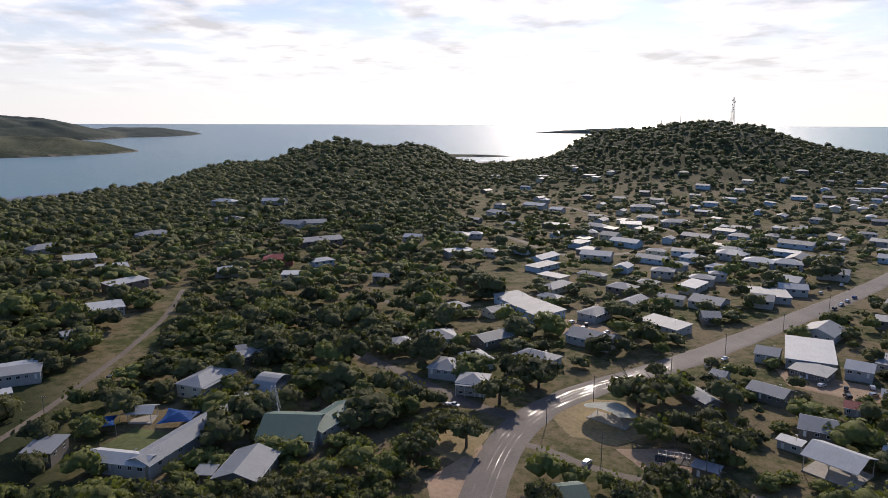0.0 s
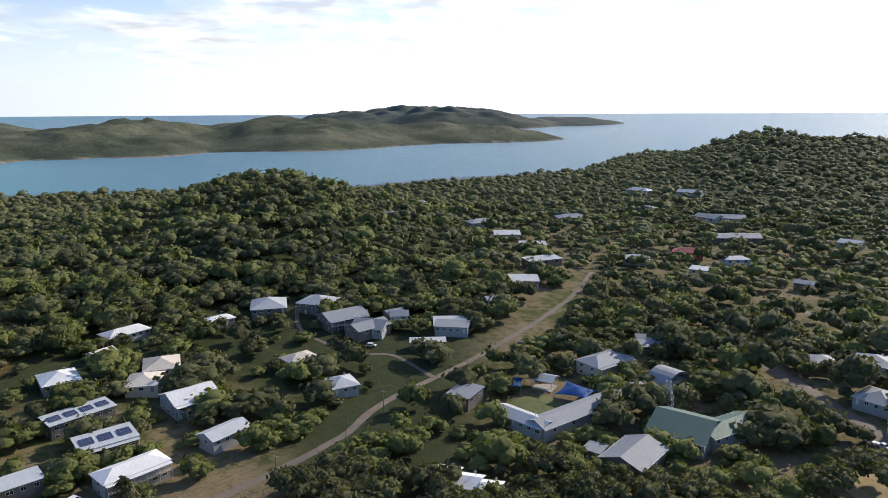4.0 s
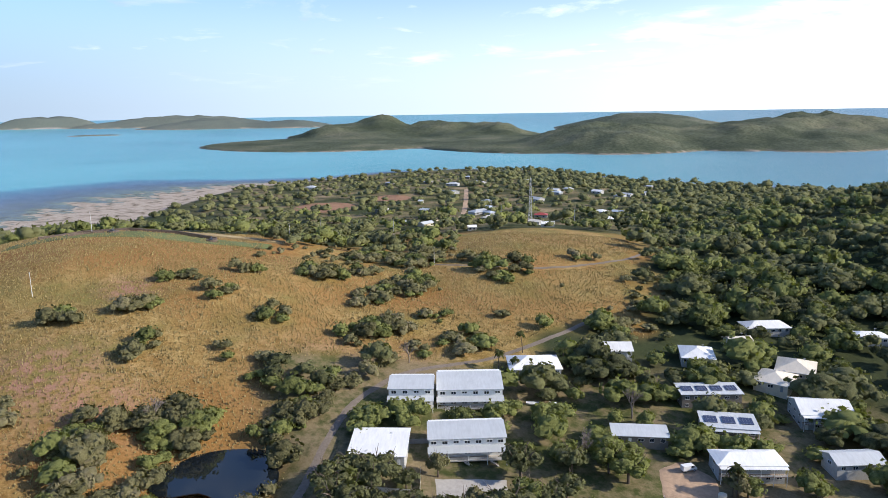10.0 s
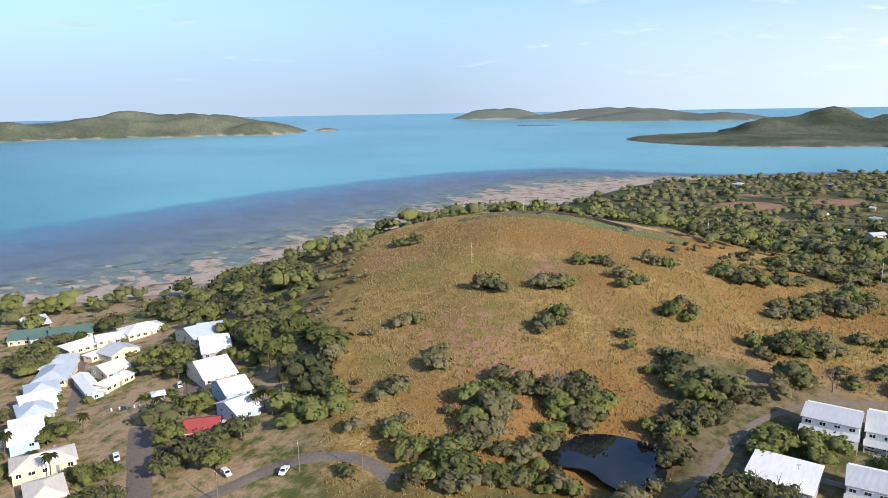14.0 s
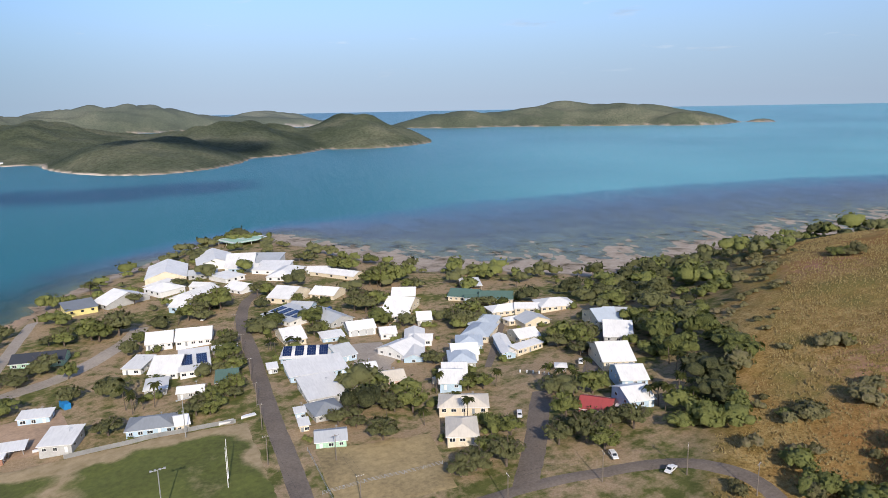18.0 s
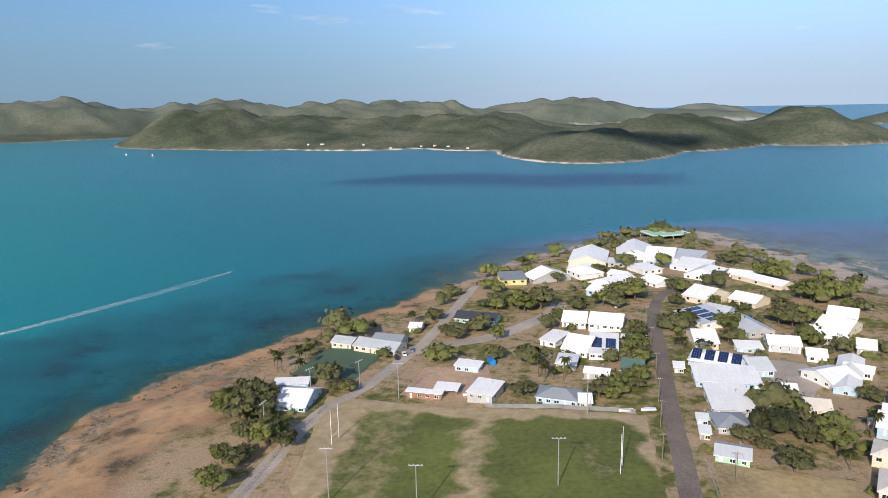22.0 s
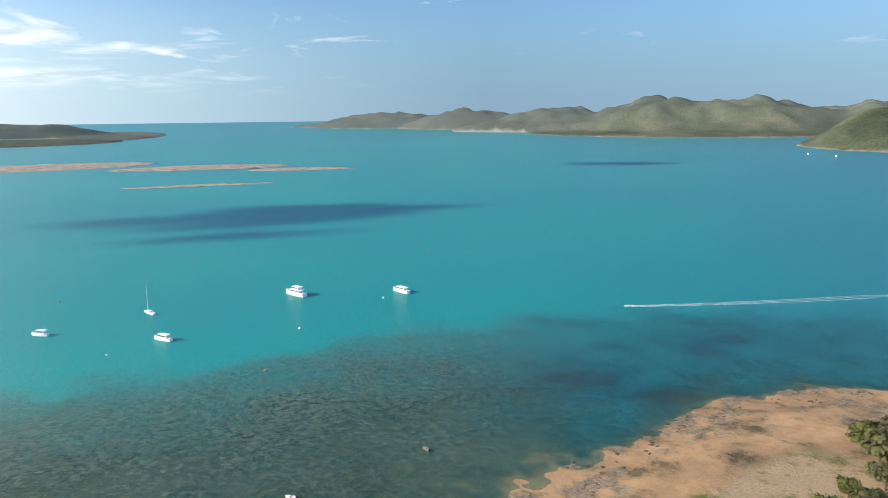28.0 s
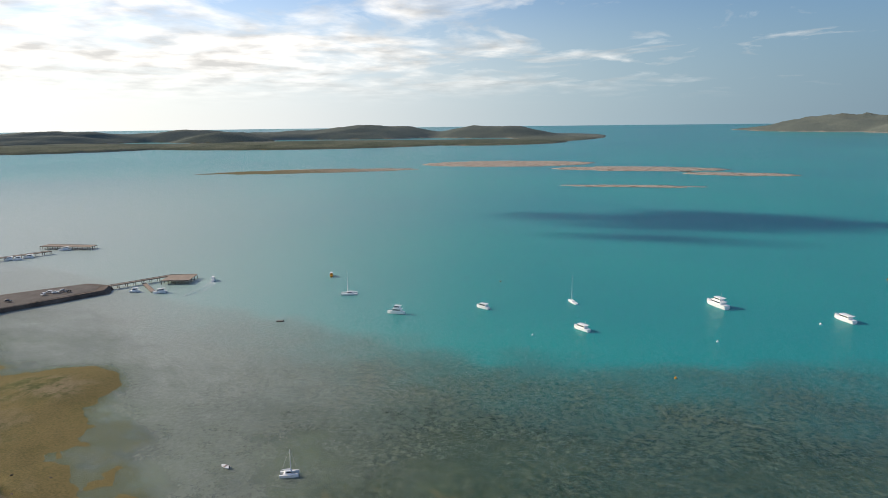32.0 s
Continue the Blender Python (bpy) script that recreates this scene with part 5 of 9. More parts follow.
patch("workshop_yard", [(150, 302), (175, 286), (190, 270), (170, 258), (146, 280)], DIRT, "bare earth workshop yard", "ground", 0.14)
patch("dirt_drive", [(-190, 90), (-178, 96), (-165, 92), (-166, 74), (-186, 80)], DIRT, "red-brown earth drive", "ground", 0.14)
patch("stand_yard", [(52, -262), (10, -258), (16, -300), (46, -296)], DIRT, "bare earth yard behind the football stand", "ground", 0.12)
# pond in its hollow
bm = bmesh.new()
slab(bm, [(px, py, 0) for px, py in [(q[0] * (1 + 0.16 * math.sin(3 * i * 0.196) + 0.1 * math.cos(5 * i * 0.196)), q[1] * (1 + 0.16 * math.sin(3 * i * 0.196))) for i, q in enumerate(disc(0, 0, 19, 17, 20, 32))]], 0.3)
px, py = spot(104.4, 196)
pond = new("pond", mesh_of("pond", bm, POND))
pond.matrix_basis = pose(px, py, ground_z(px, py) + 2.6)
tagged(pond, "dark still pond in a hollow under trees", "pond", kind="structure")
PATCHES.append(np.array(disc(px * 0.97, py * 0.97, 17, 15)))
PATCHES.append(np.array([(-122, 224), (-104, 200), (-80, 208), (-90, 246), (-114, 246)]))

# ---- the town: houses ----
# tip: hospital
house(-48.3, -522.8, 171, 27.9, 45.0, 3.6, "gx", ROOF_WHITE, WALL_WHITE)
house(-85.4, -547.1, 173, 28.0, 45.0, 3.6, "gx", ROOF_WHITE, WALL_WHITE)
house(-116.6, -515.6, 151, 23.2, 38.0, 3.6, "s", ROOF_GREY, WALL_WHITE, "solar")
house(-122.5, -476.3, 146, 18.9, 34.1, 3.2, "h", ROOF_WHITE, WALL_WHITE)
house(-83.1, -486.0, 204, 16.5, 21.7, 3.4, "f", ROOF_WHITE, WALL_WHITE)
house(-41.0, -472.1, 117, 19.5, 19.2, 4.3, "h", ROOF_WHITE, WALL_WHITE)
house(-55.0, -445.7, 132, 13.1, 35.7, 4.0, "gx", ROOF_WHITE, WALL_WHITE)
house(-85.6, -447.1, 120, 17.6, 17.4, 2.7, "g", ROOF_WHITE, WALL_WHITE)
house(-106.1, -409.6, 133, 16.1, 26.3, 4.3, "g", ROOF_WHITE, WALL_WHITE)
house(-130.0, -407.6, 134, 17.4, 18.2, 3.6, "g", ROOF_WHITE, WALL_WHITE)
house(-153.1, -457.0, 124, 38.8, 14.2, 3.4, "g", ROOF_WHITE, WALL_CREAM)
house(-93.9, -364.0, 114, 25.1, 20.8, 3.4, "s", ROOF_GREY, WALL_WHITE, "solar")
house(-112.5, -353.6, 104, 28.0, 14.9, 3.4, "g", ROOF_GREY, WALL_WHITE)
house(-83.9, -327.1, 180, 11.6, 20.8, 3.4, "g", ROOF_WHITE, WALL_CREAM)
house(-103.0, -320.3, 175, 12.2, 9.9, 2.7, "s", ROOF_WHITE, WALL_WHITE)
house(-119.9, -325.9, 172, 14.9, 14.9, 4.3, "g", ROOF_WHITE, WALL_WHITE, "roller")
house(-97.2, -292.5, 189, 10.3, 17.3, 3.4, "g", ROOF_GREY, WALL_BLUE)
house(-82.9, -296.1, 158, 22.7, 16.5, 3.6, "h", ROOF_WHITE, WALL_WHITE, "solar")
house(-80.3, -274.5, 175, 25.4, 16.9, 3.6, "s", ROOF_WHITE, WALL_BLUE)
# left of the main street
house(-26.8, -358.0, 170, 13.2, 19.1, 4.3, "g", ROOF_WHITE, WALL_WHITE)
house(-42.4, -351.7, 167, 17.5, 20.1, 4.3, "g", ROOF_WHITE, WALL_WHITE)
house(-14.5, -327.3, 149, 9.5, 15.1, 3.2, "s", ROOF_WHITE, WALL_WHITE)
house(-26.5, -314.4, 158, 13.1, 23.6, 3.5, "g", ROOF_WHITE, WALL_WHITE)
house(-36.2, -310.3, 173, 13.6, 24.5, 3.5, "s", ROOF_WHITE, WALL_WHITE, "solar")
house(-51.7, -324.1, 170, 12.2, 5.3, 2.6, "f", ROOF_WHITE, WALL_WHITE, "open")
house(-45.4, -282.9, 166, 9.6, 16.0, 3.4, "g", ROOF_GREEN, WALL_CREAM)
house(-18.7, -293.0, 170, 9.5, 14.2, 3.6, "h", ROOF_WHITE, WALL_GREY)
house(-13.4, -255.3, 167, 17.0, 12.2, 2.7, "h", ROOF_DARK, WALL_BLUE)
house(-22.7, -249.8, 179, 5.5, 10.0, 2.9, "g", ROOF_WHITE, WALL_WHITE)
house(-75.2, -250.9, 177, 15.8, 20.9, 3.2, "s", ROOF_WHITE, WALL_WHITE)
house(-70.4, -231.7, 182, 12.1, 12.8, 3.2, "h", ROOF_DARK, WALL_GREY)
house(-64.9, -208.7, 163, 11.1, 9.9, 2.7, "g", ROOF_GREY, WALL_GREEN)
house(-61.7, -234.1, 171, 4.6, 5.2, 2.6, "s", ROOF_WHITE, WALL_WHITE)
house(-59.8, -222.8, 171, 4.2, 6.2, 2.6, "s", ROOF_WHITE, WALL_WHITE)
house(-90.2, -254.3, 180, 9.5, 13.9, 3.4, "g", ROOF_CREAM, WALL_CREAM)
house(-104.4, -251.1, 169, 12.5, 12.3, 3.4, "g", ROOF_CREAM, WALL_PINK)
# terraces
house(-146.6, -341.5, 157, 17.2, 17.6, 4.3, "g", ROOF_WHITE, WALL_CREAM)
house(-158.1, -356.9, 137, 16.7, 19.7, 4.3, "g", ROOF_WHITE, WALL_CREAM)
house(-169.1, -378.0, 152, 15.0, 18.9, 4.3, "g", ROOF_WHITE, WALL_CREAM)
house(-156.9, -325.8, 158, 8.6, 15.5, 3.6, "g", ROOF_WHITE, WALL_WHITE)
house(-132.7, -286.6, 154, 10.0, 42.7, 3.2, "gx", ROOF_WHITE, WALL_WHITE)
house(-178.0, -296.6, 135, 14.0, 18.4, 4.3, "h", ROOF_BLUE, WALL_WHITE)
house(-167.7, -283.9, 134, 14.1, 21.5, 4.3, "h", ROOF_BLUE, WALL_WHITE)
house(-154.2, -271.6, 151, 13.2, 15.4, 4.3, "h", ROOF_BLUE, WALL_WHITE)
house(-145.0, -260.4, 158, 12.7, 16.2, 4.3, "g", ROOF_WHITE, WALL_WHITE)
house(-139.5, -252.5, 155, 12.5, 16.7, 4.3, "h", ROOF_BLUE, WALL_WHITE)
house(-129.8, -241.3, 152, 11.0, 15.2, 4.3, "g", ROOF_WHITE, WALL_WHITE)
house(-123.9, -233.4, 152, 9.8, 16.3, 4.3, "g", ROOF_WHITE, WALL_BLUE)
house(-164.3, -256.7, 158, 6.7, 27.1, 3.6, "gx", ROOF_WHITE, WALL_WHITE)
house(-179.8, -263.6, 173, 12.0, 14.4, 3.6, "g", ROOF_WHITE, WALL_CREAM)
house(-170.5, -247.6, 189, 16.5, 6.2, 3.4, "s", ROOF_WHITE, WALL_CREAM)
house(-201.4, -312.6, 171, 21.8, 12.6, 3.4, "h", ROOF_WHITE, WALL_CREAM)
house(-225.2, -300.5, 163, 21.0, 16.0, 3.4, "h", ROOF_WHITE, WALL_CREAM)
house(-198.0, -282.5, 175, 15.4, 12.3, 3.4, "gx", ROOF_GREY, WALL_CREAM)
house(-193.4, -291.3, 180, 12.5, 7.2, 3.4, "h", ROOF_WHITE, WALL_CREAM)
house(-200.5, -357.2, 137, 18.3, 17.5, 3.0, "g", ROOF_GREEN, WALL_CREAM)
house(-211.8, -339.6, 147, 20.5, 17.3, 3.0, "g", ROOF_GREEN, WALL_CREAM)
house(-217.2, -380.1, 157, 13.6, 21.9, 3.4, "f", ROOF_WHITE, WALL_GREY, "open")
house(-218.7, -253.5, 165, 12.7, 20.9, 4.3, "g", ROOF_BLUE, WALL_CREAM)
house(-207.4, -229.7, 142, 13.1, 23.6, 4.7, "g", ROOF_WHITE, WALL_WHITE)
house(-186.0, -209.3, 156, 13.8, 24.1, 4.7, "g", ROOF_WHITE, WALL_WHITE)
house(-174.3, -186.1, 156, 10.8, 16.8, 4.7, "g", ROOF_WHITE, WALL_WHITE)
house(-162.1, -170.6, 166, 10.2, 14.6, 4.7, "g", ROOF_WHITE, WALL_BLUE)
house(-150.8, -175.8, 131, 11.8, 12.6, 3.0, "g", ROOF_RED, WALL_RED)
house(-115.6, -208.2, 151, 18.7, 12.4, 4.3, "h", ROOF_CREAM, WALL_CREAM)
house(-104.3, -189.2, 153, 11.1, 15.4, 4.3, "h", ROOF_CREAM, WALL_CREAM)
house(-165.3, -215.5, 145, 5.3, 5.5, 2.6, "h", ROOF_WHITE, WALL_GREY, "open")
# club, field side
house(70.1, -317.3, 161, 24.1, 13.7, 3.4, "g", ROOF_GREY, WALL_WHITE)
house(67.0, -327.0, 167, 16.2, 11.2, 3.4, "g", ROOF_DARK, WALL_WHITE)
house(88.9, -324.1, 164, 12.4, 11.4, 3.4, "g", ROOF_GREY, WALL_WHITE)
house(57.5, -351.1, 176, 7.3, 10.3, 2.6, "g", ROOF_WHITE, WALL_WHITE)
house(25.6, -365.1, 168, 23.6, 14.5, 3.4, "g", ROOF_BLACK, WALL_GREEN)
house(24.7, -292.6, 166, 12.2, 7.9, 2.7, "s", ROOF_WHITE, WALL_BLUE)
house(40.2, -261.1, 170, 15.7, 4.0, 3.1, "s", ROOF_WHITE, WALL_TIMBER)
house(31.5, -266.4, 172, 10.4, 7.3, 2.7, "s", ROOF_WHITE, WALL_TIMBER, "open")
house(15.4, -260.4, 161, 11.7, 13.8, 4.3, "s", ROOF_WHITE, WALL_GREY)
house(8.7, -454.0, 191, 17.9, 18.3, 4.3, "s", ROOF_DARK, WALL_YELLOW)
house(90.6, -254.3, 176, 13.5, 20.0, 2.6, "g", ROOF_WHITE, WALL_BLUE)
house(98.6, -269.3, 190, 15.3, 7.2, 2.6, "s", ROOF_WHITE, WALL_BLUE)
# hill street
house(-227.9, 8.6, 83, 15.5, 11.1, 6.5, "block", ROOF_GREY, WALL_WHITE)
house(-231.1, 29.2, 85, 22.9, 14.8, 6.5, "block", ROOF_GREY, WALL_WHITE)
house(-198.1, 23.9, 87, 23.7, 11.3, 6.5, "block", ROOF_GREY, WALL_WHITE)
house(-192.9, -2.8, 82, 17.5, 15.9, 3.8, "s", ROOF_WHITE, WALL_WHITE)
house(-253.5, 57.5, 85, 20.5, 15.9, 4.5, "h", ROOF_WHITE, WALL_WHITE)
house(-267.4, 92.2, 82, 18.7, 11.8, 4.5, "g", ROOF_WHITE, WALL_WHITE)
house(-260.7, 127.3, 71, 13.7, 15.8, 4.5, "h", ROOF_WHITE, WALL_WHITE)
house(-225.9, 115.5, 84, 22.3, 9.3, 7.5, "s", ROOF_GREY, WALL_GREY, "solar")
house(-202.2, 110.8, 74, 17.9, 10.7, 6.5, "s", ROOF_GREY, WALL_GREY, "solar")
house(-201.0, 80.5, 78, 18.2, 8.0, 3.8, "s", ROOF_GREY, WALL_GREY)
house(-180.6, 105.6, 82, 20.2, 9.9, 6.0, "h", ROOF_WHITE, WALL_WHITE)
house(-179.1, 138.2, 87, 15.5, 9.2, 5.0, "g", ROOF_GREY, WALL_WHITE)
house(-210.9, 148.6, 77, 17.7, 15.2, 5.5, "g", ROOF_WHITE, WALL_WHITE)
house(-236.2, 147.1, 46, 13.1, 15.1, 4.5, "h", ROOF_CREAM, WALL_CREAM)
house(-245.5, 161.1, 55, 14.5, 16.7, 4.5, "h", ROOF_CREAM, WALL_CREAM)
house(-291.5, 174.0, 86, 20.4, 11.5, 4.0, "h", ROOF_WHITE, WALL_WHITE)
house(-275.9, 153.4, 91, 10.6, 9.3, 3.5, "g", ROOF_CREAM, WALL_CREAM)
house(-273.6, 212.0, 76, 15.2, 8.9, 4.0, "h", ROOF_WHITE, WALL_WHITE)
house(-187.1, -7.6, 57, 5.2, 4.4, 2.6, "g", ROOF_WHITE, WALL_WHITE)
# below the wooded hill
house(-268.8, 240.8, 47, 18.4, 20.8, 5.0, "h", ROOF_GREY, WALL_GREY)
house(-252.4, 260.6, 15, 18.3, 17.2, 5.5, "h", ROOF_GREY, WALL_GREY)
house(-228.5, 252.3, 70, 22.4, 15.4, 6.0, "g", ROOF_GREY, WALL_GREY)
house(-209.6, 249.5, 76, 20.1, 12.6, 5.0, "g", ROOF_GREY, WALL_GREY)
house(-213.0, 274.5, 66, 10.7, 7.3, 4.5, "g", ROOF_DARK, WALL_GREY)
house(-180.2, 278.0, 36, 17.1, 13.6, 4.5, "s", ROOF_WHITE, WALL_GREY)
house(-175.3, 251.3, 37, 17.0, 6.2, 4.0, "s", ROOF_WHITE, WALL_GREY)
house(-190.0, 376.5, 32, 18.8, 12.5, 4.5, "s", ROOF_WHITE, WALL_GREY)
house(-181.5, 327.1, 44, 11.8, 7.7, 4.5, "s", ROOF_GREY, WALL_BLUE)
house(-206.9, 200.7, 75, 14.0, 11.1, 4.5, "h", ROOF_CREAM, WALL_CREAM)
house(-175.1, 191.3, 61, 11.8, 12.6, 4.5, "h", ROOF_WHITE, WALL_WHITE)
house(-129.6, 210.4, 359, 10.4, 11.9, 5.0, "s", ROOF_GREY, WALL_GREY)
house(-101.9, 204.3, 349, 22.3, 8.9, 4.5, "g", ROOF_WHITE, WALL_WHITE)
house(-85.9, 226.4, 70, 56.8, 10.5, 4.5, "g", ROOF_GREY, WALL_WHITE)
house(-111.4, 241.6, 4, 9.7, 8.8, 4.0, "g", ROOF_WHITE, WALL_WHITE, "open")
house(-97.9, 271.5, 70, 22.5, 13.1, 6.0, "h", ROOF_GREY, WALL_CREAM)
house(-69.5, 266.6, 342, 10.2, 19.0, 5.0, "arch", ROOF_GREY, WALL_WHITE)
house(-103.7, 158.4, 17, 7.6, 9.0, 4.0, "g", ROOF_WHITE, WALL_WHITE)
house(-95.6, 158.0, 17, 7.3, 9.0, 4.0, "g", ROOF_WHITE, WALL_WHITE)
house(-88.6, 158.2, 21, 6.7, 9.0, 4.0, "g", ROOF_WHITE, WALL_WHITE)
house(-90.3, 305.9, 51, 11.1, 9.7, 4.0, "g", ROOF_GREY, WALL_GREY)
house(-52.5, 227.2, 357, 20.2, 23.3, 5.0, "g", ROOF_GREEN, WALL_WHITE)
house(-41.0, 234.7, 333, 11.4, 24.6, 5.0, "gx", ROOF_GREEN, WALL_WHITE)
house(-61.0, 199.4, 353, 14.8, 19.6, 4.5, "gx", ROOF_TAN, WALL_GREY)
house(-73.8, 199.6, 358, 6.6, 6.9, 3.0, "f", ROOF_DARK, WALL_GREY)
# crossroads and main street
house(12.4, 272.4, 346, 13.0, 13.5, 6.0, "h", ROOF_GREY, WALL_WHITE)
house(2.0, 291.0, 339, 14.2, 16.2, 5.0, "h", ROOF_GREY, WALL_WHITE)
house(14.6, 301.5, 25, 12.4, 14.3, 5.0, "h", ROOF_GREY, WALL_BLUE)
house(-1.4, 333.2, 11, 15.5, 16.7, 5.0, "h", ROOF_GREY, WALL_WHITE)
house(-21.2, 325.2, 26, 11.2, 10.5, 4.5, "h", ROOF_GREY, WALL_GREY)
house(25.3, 334.1, 37, 23.6, 12.2, 4.5, "g", ROOF_DARK, WALL_GREY)
house(40.7, 413.4, 32, 19.4, 9.9, 5.0, "s", ROOF_GREY, WALL_BLUE)
house(44.8, 401.6, 34, 19.9, 10.5, 5.0, "s", ROOF_GREY, WALL_BLUE)
house(49.3, 393.5, 38, 21.7, 9.8, 5.0, "s", ROOF_GREY, WALL_BLUE)
house(53.9, 385.8, 37, 21.6, 9.6, 5.0, "s", ROOF_GREY, WALL_BLUE)
house(57.6, 377.3, 41, 24.0, 10.3, 5.0, "s", ROOF_GREY, WALL_BLUE)
house(31.3, 386.7, 34, 18.3, 11.1, 4.0, "g", ROOF_DARK, WALL_CREAM)
house(4.4, 387.9, 35, 18.6, 13.1, 5.0, "h", ROOF_GREY, WALL_GREY)
house(118.8, 359.2, 306, 25.6, 14.3, 4.0, "s", ROOF_GREY, WALL_WHITE)
house(172.7, 313.1, 334, 21.3, 38.6, 5.0, "f", ROOF_WHITE, WALL_WHITE)
house(152.6, 311.7, 326, 11.1, 12.8, 4.5, "g", ROOF_GREY, WALL_WHITE)
house(182.7, 289.4, 324, 11.6, 13.3, 5.0, "g", ROOF_WHITE, WALL_WHITE)
house(161.8, 289.5, 312, 16.3, 12.8, 3.5, "s", ROOF_DARK, WALL_GREY)
house(132.9, 230.3, 329, 12.6, 14.5, 5.0, "g", ROOF_GREY, WALL_GREY)
house(125.9, 204.9, 308, 17.3, 16.0, 5.5, "g", ROOF_WHITE, WALL_WHITE, "open")
house(118.9, 221.4, 314, 8.7, 5.4, 3.0, "s", ROOF_WHITE, WALL_WHITE)
house(157.5, 251.1, 328, 6.9, 9.0, 3.5, "g", ROOF_RED, WALL_WHITE)
house(132.2, 265.3, 312, 15.6, 12.0, 4.0, "g", ROOF_DARK, WALL_GREY)
house(101.5, 263.6, 286, 22.6, 7.9, 3.5, "g", ROOF_GREY, WALL_GREY)
house(119.3, 284.6, 320, 7.2, 9.0, 3.5, "g", ROOF_GREY, WALL_WHITE)
house(37.3, 186.6, 10, 8.8, 10.2, 4.0, "g", ROOF_GREEN, WALL_GREY)
house(205.6, 427.7, 344, 24.0, 26.2, 4.0, "f", ROOF_GREY, WALL_WHITE)
house(233.5, 464.7, 316, 23.8, 16.0, 4.5, "g", ROOF_WHITE, WALL_WHITE)
house(226.8, 439.2, 341, 18.1, 13.5, 5.0, "g", ROOF_WHITE, WALL_WHITE)
house(278.7, 484.5, 324, 21.2, 15.9, 5.0, "g", ROOF_BLUE, WALL_WHITE)
house(234.4, 553.3, 313, 22.5, 16.0, 5.5, "h", ROOF_WHITE, WALL_WHITE)
house(262.3, 519.7, 334, 23.1, 16.0, 5.0, "h", ROOF_WHITE, WALL_WHITE)
house(177.5, 471.2, 319, 13.1, 9.8, 4.5, "h", ROOF_GREY, WALL_WHITE)
house(178.4, 515.9, 335, 14.3, 10.7, 4.5, "h", ROOF_GREY, WALL_WHITE)
house(148.8, 212.3, 319, 7.0, 9.0, 4.0, "g", ROOF_WHITE, WALL_WHITE)
house(178.8, 260.7, 328, 8.4, 9.7, 4.0, "g", ROOF_WHITE, WALL_GREY)
# upper slopes
house(-209.7, 252.4, 19, 16.9, 15.5, 4.5, "g", ROOF_DARK, WALL_WHITE)
house(-223.8, 259.0, 41, 10.2, 11.8, 5.0, "g", ROOF_GREY, WALL_WHITE)
house(-177.2, 275.1, 25, 17.2, 10.2, 5.0, "s", ROOF_GREY, WALL_WHITE)
house(-208.3, 273.0, 40, 10.0, 9.5, 4.5, "g", ROOF_DARK, WALL_BLUE)
house(-360.2, 461.4, 0, 18.3, 13.7, 4.5, "h", ROOF_GREY, WALL_WHITE)
house(-437.3, 611.5, 8, 16.7, 12.5, 4.0, "s", ROOF_WHITE, WALL_WHITE)
house(-381.6, 604.3, 21, 16.3, 12.2, 4.0, "s", ROOF_WHITE, WALL_WHITE)
house(-311.0, 533.7, 57, 30.0, 16.0, 5.0, "h", ROOF_GREY, WALL_WHITE)
house(-266.8, 497.9, 33, 22.1, 15.6, 4.5, "s", ROOF_WHITE, WALL_WHITE)
house(-231.8, 474.1, 31, 20.9, 13.3, 4.5, "s", ROOF_WHITE, WALL_WHITE)
house(-202.9, 430.4, 58, 26.8, 12.1, 5.0, "s", ROOF_WHITE, WALL_GREY)
house(-187.5, 371.9, 32, 19.3, 10.0, 5.0, "s", ROOF_WHITE, WALL_WHITE)
house(-260.6, 614.9, 43, 30.0, 16.0, 4.5, "h", ROOF_GREY, WALL_WHITE)
house(-263.0, 828.1, 344, 30.0, 16.0, 5.0, "h", ROOF_WHITE, WALL_WHITE)
house(-200.3, 815.8, 356, 28.3, 16.0, 4.5, "g", ROOF_WHITE, WALL_WHITE)
house(-146.9, 671.4, 339, 23.5, 16.0, 5.0, "g", ROOF_GREY, WALL_WHITE)
house(-129.7, 678.5, 17, 27.1, 16.0, 5.0, "g", ROOF_GREY, WALL_WHITE)
house(-107.6, 590.2, 31, 38.2, 16.0, 5.0, "g", ROOF_GREY, WALL_GREY)
house(-125.3, 515.5, 8, 22.9, 16.0, 5.0, "h", ROOF_RED, WALL_RED)
house(-150.8, 474.8, 14, 18.3, 13.7, 4.5, "h", ROOF_WHITE, WALL_WHITE)
house(-104.7, 466.8, 1, 14.0, 10.5, 4.5, "s", ROOF_WHITE, WALL_WHITE)
house(-92.4, 511.9, 37, 18.2, 10.5, 4.5, "h", ROOF_WHITE, WALL_BLUE)
house(-213.3, 697.3, 340, 18.2, 13.6, 4.5, "h", ROOF_GREY, WALL_WHITE)
house(-42.6, 462.9, 351, 11.9, 9.0, 5.0, "g", ROOF_GREY, WALL_GREY)
house(-27.6, 621.2, 347, 17.3, 13.0, 4.5, "g", ROOF_WHITE, WALL_WHITE)
house(11.9, 556.3, 26, 23.6, 11.8, 5.0, "s", ROOF_WHITE, WALL_WHITE)
house(36.2, 560.8, 342, 16.2, 12.1, 4.5, "h", ROOF_WHITE, WALL_WHITE)
house(12.5, 640.3, 345, 23.8, 16.0, 4.5, "h", ROOF_BLUE, WALL_WHITE)
house(29.6, 646.0, 355, 13.9, 10.4, 4.5, "h", ROOF_WHITE, WALL_WHITE)
house(-91.2, 310.1, 24, 12.0, 12.7, 4.5, "g", ROOF_GREY, WALL_GREY)
